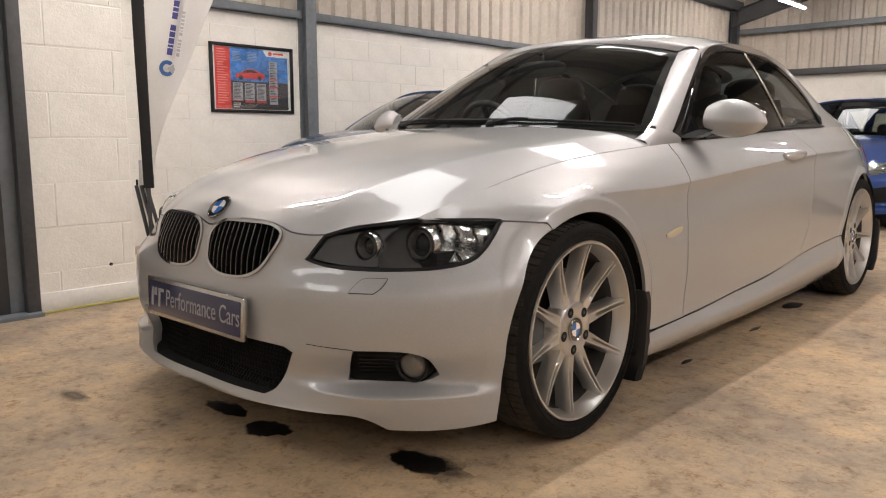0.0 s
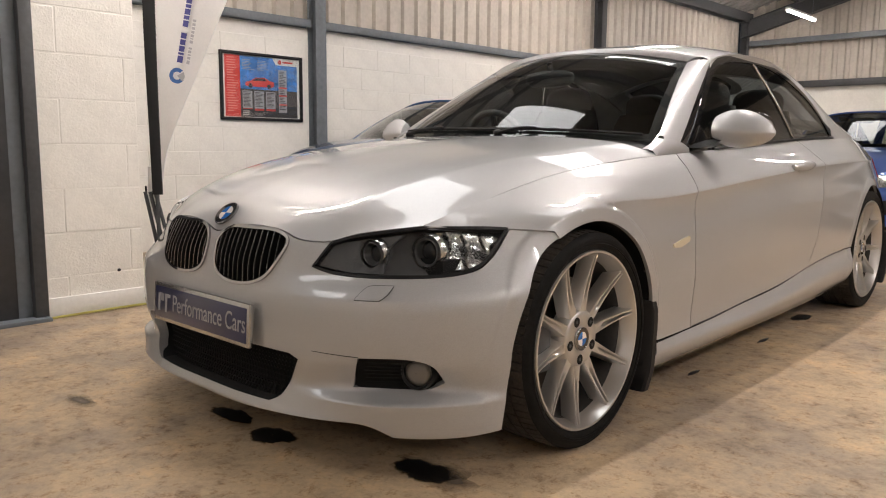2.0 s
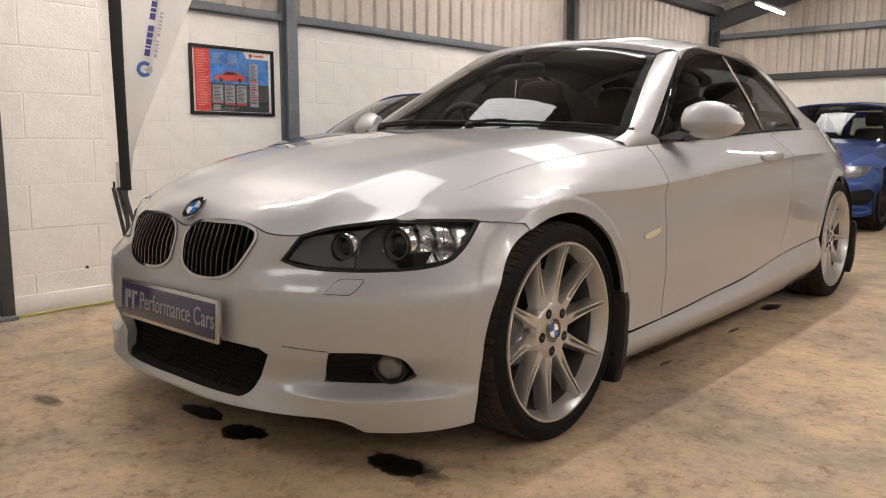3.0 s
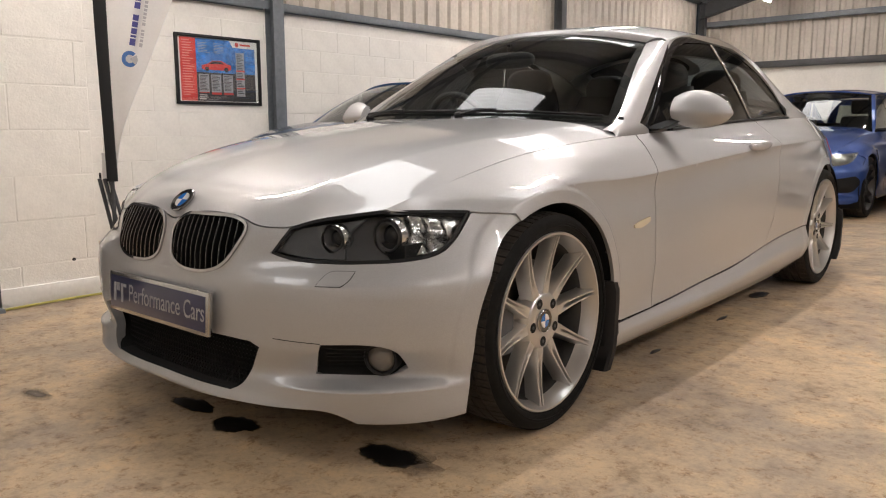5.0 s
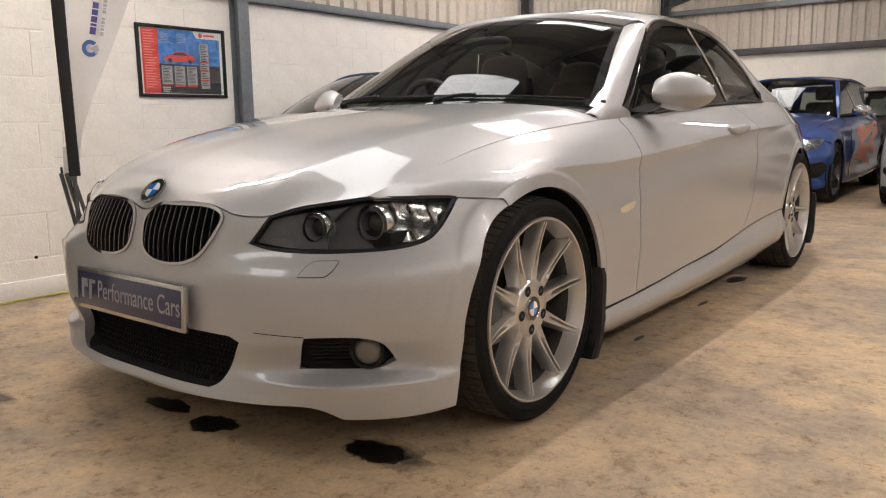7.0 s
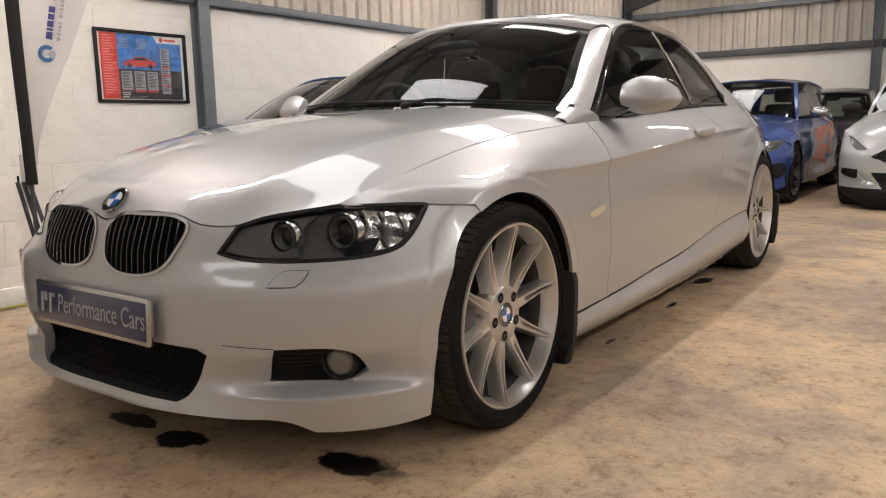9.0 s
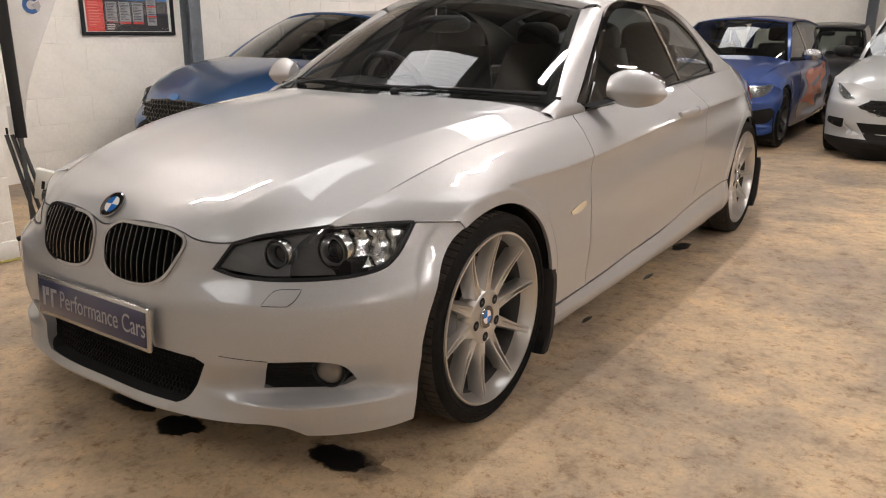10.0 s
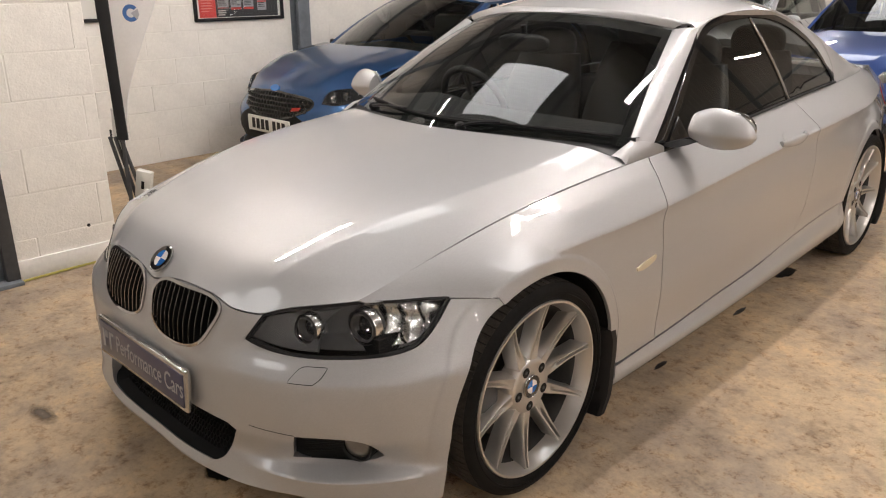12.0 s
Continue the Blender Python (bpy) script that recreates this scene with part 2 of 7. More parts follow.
def skin(bm, rows, closed=False, caps=False):
    """Faces between rows of points."""
    vs = [[bm.verts.new(p) for p in row] for row in rows]
    n = len(vs[0])
    for a, b in zip(vs, vs[1:]):
        for k in range(n if closed else n - 1):
            bm.faces.new((a[k], a[(k + 1) % n], b[(k + 1) % n], b[k]))
    if caps:
        bm.faces.new(vs[0][::-1])
        bm.faces.new(vs[-1])
    return vs


def tube(bm, points, radius, sides=8):
    """A round bar along points."""
    rows, pts = [], [Vector(p) for p in points]
    for i, p in enumerate(pts):
        d = (pts[min(i + 1, len(pts) - 1)] - pts[max(i - 1, 0)]).normalized()
        u = d.orthogonal().normalized() if i == 0 else (u - d * u.dot(d)).normalized()
        w = d.cross(u)
        rows.append([p + radius * (u * math.cos(2 * math.pi * k / sides) + w * math.sin(2 * math.pi * k / sides)) for k in range(sides)])
    skin(bm, rows, True, True)
    return bm


def outlined(*legs, ds=0.012, scale=1.0):
    """A closed outline of smooth legs that meet at corners; the first value of each point is scaled to metres."""
    out = []
    for leg in legs:
        p = np.array([(a * scale, b) for a, b in leg])
        t = np.concatenate([[0], np.cumsum(np.hypot(*np.diff(p, axis=0).T))])
        n = max(1, int(round(t[-1] / ds)))
        if len(p) > 2:
            fa, fb = cubic(t, p[:, 0]), cubic(t, p[:, 1])
            out += [(fa(s), fb(s)) for s in np.linspace(0, t[-1], n + 1)[:-1]]
        else:
            out += [tuple(p[0] + (p[1] - p[0]) * s) for s in np.linspace(0, 1, n + 1)[:-1]]
    return [(a / scale, b) for a, b in out]


def ring(ca, cb, ra, rb, n=40, power=2.0):
    """A closed oval outline."""
    f = lambda v: math.copysign(abs(v) ** (2 / power), v)
    return [(ca + ra * f(math.cos(2 * math.pi * k / n)), cb + rb * f(math.sin(2 * math.pi * k / n))) for k in range(n)]


def inside(poly, a, b):
    """Whether the point lies within a closed outline."""
    return bool(within(poly, np.array([(a, b)]))[0])


def within(poly, pts):
    p = np.array(poly)
    x1, y1 = p.T
    x2, y2 = np.roll(p, 1, 0).T
    hit = np.zeros(len(pts), bool)
    flat = np.where(y2 == y1, 1e-12, y2 - y1)
    for k, (a, b) in enumerate(pts):
        cross = ((y1 > b) != (y2 > b)) & (a < (x2 - x1) * (b - y1) / flat + x1)
        hit[k] = cross.sum() % 2 == 1
    return hit


def trimmed(name, surface, outer, mat, parent, holes=(), grid=0.025, scale=1.0, lift=0.0, depth=0.012, mirror=False, label="", toward=(0, -1, 0.3), lines=()):
    """A panel: the stretch of a smooth surface inside an outline, less its holes, with edges turned in by depth."""
    loops = [list(outer)] + [list(h) for h in holes]
    pts, edges = [], []
    for loop in loops:
        k = len(pts)
        pts += [Vector((a * scale, b)) for a, b in loop]
        edges += [(k + i, k + (i + 1) % len(loop)) for i in range(len(loop))]
    rim = np.array([(p.x, p.y) for p in pts])
    flat = [[(a * scale, b) for a, b in loop] for loop in loops]
    lo, hi = rim[:len(outer)].min(0), rim[:len(outer)].max(0)
    na, nb = int((hi[0] - lo[0]) / grid) + 1, int((hi[1] - lo[1]) / grid) + 1
    seeds = np.array([(lo[0] + (i + 0.5) * (hi[0] - lo[0]) / na, lo[1] + (j + 0.5) * (hi[1] - lo[1]) / nb) for i in range(na) for j in range(nb)])
    good = within(flat[0], seeds)
    for h in flat[1:]:
        good &= ~within(h, seeds)
    pts += [Vector((a, b)) for a, b in seeds[good] if np.hypot(*(rim - (a, b)).T).min() > grid * 0.45]
    if lines:
        far = np.array([q for line in lines for q in line]) * (scale, 1)
        pts = pts[:len(rim)] + [p for p in pts[len(rim):] if np.hypot(*(far - (p.x, p.y)).T).min() > grid * 0.4]
    for line in lines:
        ok = within(flat[0], [(a * scale, b) for a, b in line])
        for h in flat[1:]:
            ok &= ~within(h, [(a * scale, b) for a, b in line])
        for i, (a, b) in enumerate(line):
            if ok[i] and np.hypot(*(rim - (a * scale, b)).T).min() > grid * 0.15:
                pts.append(Vector((a * scale, b)))
    vs, _, fs, _, _, _ = delaunay_2d_cdt(pts, edges, [list(range(len(outer)))], 1, 1e-6)
    mids = np.array([tuple(sum((vs[i] for i in f), Vector((0, 0))) / len(f)) for f in fs])
    good = np.ones(len(fs), bool)
    for h in flat[1:]:
        good &= ~within(h, mids)
    keep = [list(f) for f, ok in zip(fs, good) if ok]
    toward, co, no = Vector(toward), [], []
    for v in vs:
        a, b = v.x / scale, v.y
        p, e = Vector(surface(a, b)), 0.002
        n = (Vector(surface(a + e / scale, b)) - Vector(surface(a - e / scale, b))).cross(Vector(surface(a, b + e)) - Vector(surface(a, b - e))).normalized()
        if n.dot(toward) < 0:
            n.negate()
        co.append(p + n * lift), no.append(n)
    faces = []
    for f in keep:
        n = (co[f[1]] - co[f[0]]).cross(co[f[2]] - co[f[0]])
        faces.append(f if n.dot(no[f[0]]) > 0 else f[::-1])
    count = {}
    for f in faces:
        for i in range(len(f)):
            e = (f[i], f[(i + 1) % len(f)])
            count[frozenset(e)] = None if frozenset(e) in count else e
    if depth:
        made = {}

        def twin(i, out):
            if i not in made:
                made[i] = len(co)
                co.extend([co[i].copy(), co[i] - no[i] * depth])
                no.extend([out, out])
            return made[i]
        for e in [e for e in count.values() if e]:
            out = (co[e[1]] - co[e[0]]).cross(no[e[0]]).normalized()
            a, b = twin(e[0], out), twin(e[1], out)
            faces.append([b, a, a + 1, b + 1])
    if mirror:
        co, no = [Vector((-c.x, c.y, c.z)) for c in co], [Vector((-c.x, c.y, c.z)) for c in no]
        faces = [f[::-1] for f in faces]
    me = bpy.data.meshes.new(name)
    me.from_pydata([tuple(c) for c in co], [], faces)
    me.shade_smooth()
    me.normals_split_custom_set_from_vertices([tuple(n) for n in no])
    return link(name, me, mat, parent, label)


def grown(loop, d, scale=1.0):
    """An outline moved outward by d (inward if negative)."""
    p = np.array([(a * scale, b) for a, b in loop])
    area = sum(p[i - 1][0] * p[i][1] - p[i][0] * p[i - 1][1] for i in range(len(p)))
    t = np.roll(p, -1, 0) - np.roll(p, 1, 0)
    t /= np.maximum(np.hypot(*t.T), 1e-9)[:, None]
    n = np.stack([t[:, 1], -t[:, 0]], 1) * (1 if area > 0 else -1)
    p = p + n * d
    return [(a / scale, b) for a, b in p]


def words(name, text, size, mat, m, parent=None, depth=0.0006, align="CENTER"):
    """Lettering in the built-in font, turned into a mesh."""
    cu = bpy.data.curves.new(name, "FONT")
    cu.body, cu.size, cu.extrude, cu.align_x, cu.align_y = text, size, depth, align, "CENTER"
    tmp = bpy.data.objects.new(name, cu)
    me = bpy.data.meshes.new_from_object(tmp)
    bpy.data.objects.remove(tmp)
    me.transform(m)
    me.materials.clear()
    return link(name, me, mat, parent)


def smooth_step(a, b, t):
    s = min(1, max(0, (t - a) / (b - a)))
    return s * s * (3 - 2 * s)




# ---- the building ----
WALL_X, REAR_Y, TOP = -3.95, 12.40, 1.96            # side wall, rear wall, top of the blockwork
EAVE = 3.17


def ground(y):
    """Height of the slightly uneven floor: it rises under the silver car and falls away again behind it."""
    return SLOPE * min(max(y, -9), 2.9) * (1 - smooth_step(2.9, 6.4, y)) if y > 0 else SLOPE * y


bm = bmesh.new()
skin(bm, [[(x, y, ground(y)) for x in np.linspace(-4.2, 14, 8)] for y in np.linspace(-9, 12.8, 60)])
bmesh.ops.recalc_face_normals(bm, faces=bm.faces)
floor = tagged(part("floor", bm, CONCRETE), "bare tan and grey concrete warehouse floor with stains and tyre scuffs", "floor", kind="structure")


def wall(name, lo, hi, mat, label):
    w = part(name, boxes((lo, hi)), mat, smooth=False)
    return tagged(w, label, "wall", kind="structure")


def block_mesh(length, height, depth, seed):
    """One painted block, its arrises slightly rounded and its face uneven."""
    rnd = random.Random(seed)
    bm = bmesh.new()
    box(bm, (0, -length / 2, -height / 2), (depth, length / 2, height / 2), 0.0045)
    for v in bm.verts:
        v.co += Vector((rnd.uniform(-0.0012, 0.0012), rnd.uniform(-0.0015, 0.0015), rnd.uniform(-0.0015, 0.0015)))
    me = bpy.data.meshes.new("block")
    bm.to_mesh(me)
    bm.free()
    me.materials.append(BLOCK)
    return me


def blockwork(parent, x, y0, y1, z0, courses, pitch, length, phase=0.0, stagger=0.2225):
    """Courses of blocks laid along y on the face x, each an object of its own."""
    full = [block_mesh(length - 0.004, pitch - 0.004, 0.03, k) for k in range(4)]
    cut = {}
    for c in range(courses):
        y = y0 - (stagger if c % 2 else 0) - phase
        while y < y1 - 0.02:
            a, b = max(y, y0), min(y + length, y1)
            if b - a > 0.03:
                if b - a > length - 0.01:
                    me = random.choice(full)
                else:
                    key = round(b - a, 3)
                    me = cut.setdefault(key, block_mesh(b - a - 0.004, pitch - 0.004, 0.03, len(cut) + 10))
                ob = new("block", me)
                ob.parent = parent
                ob.location = (x - 0.03 + random.uniform(-0.0012, 0.0012), (a + b) / 2, z0 + (c + 0.5) * pitch)
            y += length


wall_west = wall("wall_west", (WALL_X - 0.25, -0.10, -0.2), (WALL_X - 0.003, REAR_Y + 0.25, TOP), BLOCK, "white painted concrete block wall below beige sheeting")
wall_north = wall("wall_north", (WALL_X, REAR_Y, -0.2), (14, REAR_Y + 0.2, TOP), BLOCK, "white painted block wall across the rear")
wall_office = wall("wall_office", (-2.2, -0.475, -0.2), (-2.003, 0.03, 3.4), BLOCK, "white painted concrete block partition beside a steel door")
wall_return = wall("wall_return", (WALL_X, -0.12, -0.2), (-2.2, 0.03, 3.4), BLOCK, "white painted return of the partition")
wall_south = wall("wall_south", (-4.2, -9.2, -0.4), (14, -9.0, 5.2), RENDER_WHITE, "plain pale end wall")
wall_east = wall("wall_east", (13.8, -9.0, -0.4), (14.0, REAR_Y, 4.0), SHEET, "plain pale side wall")
wall_front = wall("wall_front", (-2.2, -9.0, -0.4), (-2.003, -1.55, 3.4), BLOCK, "white painted block wall")
lintel = wall("wall_over_door", (-2.2, -1.55, 2.15), (-2.003, -0.475, 3.4), BLOCK, "white painted blockwork over the door")
skirt = tagged(part("baseboard", boxes(((-2.003, -0.475, -0.02), (-1.985, 0.028, 0.100), 0.003)), RENDER_WHITE), "white rendered upstand at the wall's foot", "skirting", kind="structure")


def ribbed(name, path, z0, z1, mat, label, pitch=0.20, depth=0.035):
    """Profiled steel sheet standing along a straight line, ribs upright."""
    (ax, ay), (bx, by), (nx, ny) = path
    length = math.hypot(bx - ax, by - ay)
    dx, dy = (bx - ax) / length, (by - ay) / length
    s, pts = 0.0, []
    while s < length:
        for f, o in ((0.0, 0), (0.52, 0), (0.62, 1), (0.90, 1), (1.0, 0)):
            t = s + f * pitch
            if t <= length and f < 1:
                pts.append((ax + dx * t + nx * depth * o, ay + dy * t + ny * depth * o))
        s += pitch
    bm = bmesh.new()
    top = z1 if callable(z1) else (lambda x, y: z1)
    skin(bm, [[(x, y, z0) for x, y in pts], [(x, y, top(x, y)) for x, y in pts]])
    return tagged(part(name, bm, mat, smooth=False), label, "cladding", kind="structure")


PITCH = 0.27
roof_z = lambda x: EAVE + 0.15 + (min(x, 4.9) - WALL_X) * PITCH - max(0, x - 4.9) * PITCH
ribbed("cladding_west", ((WALL_X - 0.06, -0.1), (WALL_X - 0.06, REAR_Y), (-1, 0)), TOP - 0.02, EAVE + 0.2, SHEET, "beige profiled steel sheet with upright ribs")
ribbed("cladding_north", ((WALL_X, REAR_Y + 0.08), (13.9, REAR_Y + 0.08), (0, 1)), TOP - 0.02, lambda x, y: roof_z(x) + 0.1, SHEET, "beige profiled steel sheet in the gable")


def steel(name, lo, hi, label, mat=None, flange=True):
    """A rolled steel column or rail with flanges."""
    bm = bmesh.new()
    d = [b - a for a, b in zip(lo, hi)]
    k = max(range(3), key=lambda i: d[i])
    others = [i for i in range(3) if i != k]
    t = 0.008
    w, h = others
    for side_lo in (True, False):
        a, b = list(lo), list(hi)
        if side_lo:
            b[w] = lo[w] + t
        else:
            a[w] = hi[w] - t
        box(bm, a, b, 0.002)
    a, b = list(lo), list(hi)
    m = (lo[h] + hi[h]) / 2
    a[h], b[h], a[w], b[w] = m - t / 2, m + t / 2, lo[w] + t, hi[w] - t
    box(bm, a, b)
    return tagged(part(name, bm, mat or STEEL), label, "steelwork", kind="structure")


for y, dark in ((2.60, False), (7.42, True), (12.22, True)):
    steel("column", (WALL_X + 0.004, y, ground(y)), (WALL_X + 0.13, y + 0.12, EAVE + 0.1), "blue-grey painted steel column against the block wall", DARK_STEEL if dark else STEEL)
steel("column", (0.16, REAR_Y - 0.13, ground(12)), (0.30, REAR_Y - 0.004, 4.5), "blue-grey painted steel column against the rear wall")
steel("column", (5.0, REAR_Y - 0.13, ground(12)), (5.14, REAR_Y - 0.004, 5.3), "blue-grey painted steel column against the rear wall")
steel("sheeting_rail", (WALL_X + 0.006, 2.72, TOP - 0.02), (WALL_X + 0.09, 7.41, TOP + 0.05), "grey steel rail on top of the blockwork")
steel("sheeting_rail", (WALL_X + 0.006, 7.56, TOP - 0.02), (WALL_X + 0.09, 12.2, TOP + 0.05), "grey steel rail on top of the blockwork")
steel("sheeting_rail", (WALL_X + 0.006, 0.05, TOP - 0.02), (WALL_X + 0.09, 2.58, TOP + 0.05), "grey steel rail on top of the blockwork")
steel("sheeting_rail", (WALL_X + 0.14, REAR_Y - 0.10, TOP - 0.03), (13.7, REAR_Y - 0.014, TOP + 0.08), "dark steel rail along the rear wall", DARK_STEEL)
steel("sheeting_rail", (WALL_X + 0.14, REAR_Y - 0.10, 2.70), (13.7, REAR_Y - 0.014, 2.79), "grey steel rail across the gable sheeting")
steel("eaves_beam", (WALL_X + 0.006, 0.1, EAVE - 0.06), (WALL_X + 0.16, REAR_Y - 0.02, EAVE + 0.10), "dark steel eaves beam", DARK_STEEL)


ROOFLIGHTS = ((-1.72, -0.50, 0.35, 1.60), (-1.72, -0.50, 3.9, 5.1), (-1.72, -0.50, 8.0, 9.4), (-1.72, -0.50, -4.4, -2.9), (0.85, 1.65, 0.9, 2.5), (6.2, 7.4, 0.5, 2.0), (6.2, 7.4, 5.3, 6.8))


def roof_slab():
    """Profiled roof sheets rising from the eaves to a ridge, open where the rooflights lie."""
    bm = bmesh.new()
    xs = sorted({WALL_X - 0.1, 4.9, 14.0} | {x for r in ROOFLIGHTS for x in r[:2]})
    ys = sorted({-9.0, REAR_Y + 0.1} | {y for r in ROOFLIGHTS for y in r[2:]})
    for x0, x1 in zip(xs, xs[1:]):
        for y0, y1 in zip(ys, ys[1:]):
            if any(r[0] <= x0 and x1 <= r[1] and r[2] <= y0 and y1 <= r[3] for r in ROOFLIGHTS):
                continue
            n = max(1, round((y1 - y0) / 0.2))
            row = []
            for k in range(n):
                y, p = y0 + (y1 - y0) * k / n, (y1 - y0) / n
                row += [(y, 0), (y + 0.5 * p, 0), (y + 0.6 * p, 0.035), (y + 0.9 * p, 0.035)]
            row.append((y1, 0))
            skin(bm, [[(x, y, roof_z(x) + h) for y, h in row] for x in (x0, x1)])
    return bm


tagged(part("ceiling", roof_slab(), ROOF_SHEET, smooth=False), "grey profiled roof sheets on steel purlins", "ceiling", kind="structure")
for x0, x1, y0, y1 in ROOFLIGHTS:
    bm = bmesh.new()
    skin(bm, [[(x, y0 + (y1 - y0) * k / 60, roof_z(x) + 0.02 + 0.018 * math.cos(k * math.pi / 2.5)) for k in range(61)] for x in np.linspace(x0, x1, 3)])
    tagged(part("rooflight", bm, SKYLIGHT), "milky corrugated rooflight sheet letting in daylight", "rooflight", group="rooflights", kind="structure")
for x in (-3.0, -1.95, -0.25, 0.55, 1.95, 3.3, 4.7, 6.0, 7.6, 9.0, 10.5):
    steel("purlin", (x - 0.03, -8.9, roof_z(x) - 0.20), (x + 0.03, REAR_Y - 0.02, roof_z(x) - 0.03), "dark steel purlin under the roof sheets", DARK_STEEL)


def rafter(y):
    """A sloping steel roof beam from the column head to the ridge."""
    bm = bmesh.new()
    for x0, x1 in ((WALL_X + 0.02, 4.9), (4.9, 13.8)):
        rows = []
        for x in (x0, x1):
            z = roof_z(x) - 0.21
            rows.append([(x, y - 0.075, z), (x, y + 0.075, z), (x, y + 0.075, z - 0.012), (x, y + 0.006, z - 0.014), (x, y + 0.006, z - 0.26), (x, y + 0.075, z - 0.265), (x, y + 0.075, z - 0.28), (x, y - 0.075, z - 0.28), (x, y - 0.075, z - 0.265), (x, y - 0.006, z - 0.26), (x, y - 0.006, z - 0.014), (x, y - 0.075, z - 0.012)])
        skin(bm, rows, True, True)
    bmesh.ops.recalc_face_normals(bm, faces=bm.faces)
    tagged(part("rafter", bm, DARK_STEEL, smooth=False), "dark sloping steel rafter", "steelwork", kind="structure")


for y in (-2.2, 2.66, 7.48, 12.26):
    rafter(y)


def led_fitting(x, y, z, length=1.2, r=0.019):
    """A slim lamp hung on wires, along y."""
    lamp = thing("tube_lamp", "slim white tube lamp on wires, some of them added fill lamps", "lamp", pose(x, y, z), group="tube lamps")
    part("lamp_body", boxes(((-r - 0.011, -length / 2, 0.0), (r + 0.011, length / 2, 0.035), 0.004)), WHITE, lamp)
    bm = bmesh.new()
    tube(bm, [(0, -length / 2 + 0.02, 0.005 - r), (0, length / 2 - 0.02, 0.005 - r)], r, 12)
    part("tube", bm, LED, lamp)
    for k in (-0.4, 0.4):
        bm = bmesh.new()
        tube(bm, [(0, k * length, 0.03), (0, k * length, max(0.1, roof_z(x) - z))], 0.003, 5)
        part("wire", bm, STEEL, lamp)
    return lamp


# several of these are unseen lamps added to brighten floor, bumper and rear wall
for x, y, z in ((-2.4, 10.8, 2.92), (-2.2, 6.0, 2.95), (-1.7, 0.15, 2.95), (0.9, 7.4, 3.3), (3.8, 10.6, 3.5), (4.9, 0.6, 3.5), (4.9, 5.4, 3.5), (8.4, 4.0, 3.6), (8.4, -1.6, 3.6), (1.4, -6.4, 3.3), (3.4, 2.6, 3.4), (4.9, -5.2, 3.5), (4.9, -2.2, 3.5)):
    led_fitting(x, y, z)
led_fitting(0.50, 2.12, 3.2, 1.5, 0.026)

# steel door beside the partition
door_set = thing("door_1", "charcoal steel door in a grey steel frame", "door", kind="structure")
part("frame", boxes(((-2.06, -0.535, 0.0), (-1.975, -0.473, 2.12), 0.004), ((-2.06, -1.55, 0.0), (-1.975, -1.49, 2.12), 0.004), ((-2.06, -1.55, 2.06), (-1.975, -0.473, 2.14), 0.004)), DARK_STEEL, door_set)
part("leaf", boxes(((-2.06, -1.49, 0.015), (-2.015, -0.60, 2.06), 0.004)), material("charcoal_door", (0.035, 0.036, 0.038), 0.4, noise_scale=4, vary=0.2), door_set)
part("stop", boxes(((-2.05, -0.60, 0.015), (-2.02, -0.535, 2.06), 0.003)), STEEL, door_set)
part("threshold", boxes(((-2.10, -1.49, -0.005), (-1.93, -0.475, 0.016), 0.003)), STEEL, door_set)


WHEELBASE = 2.72


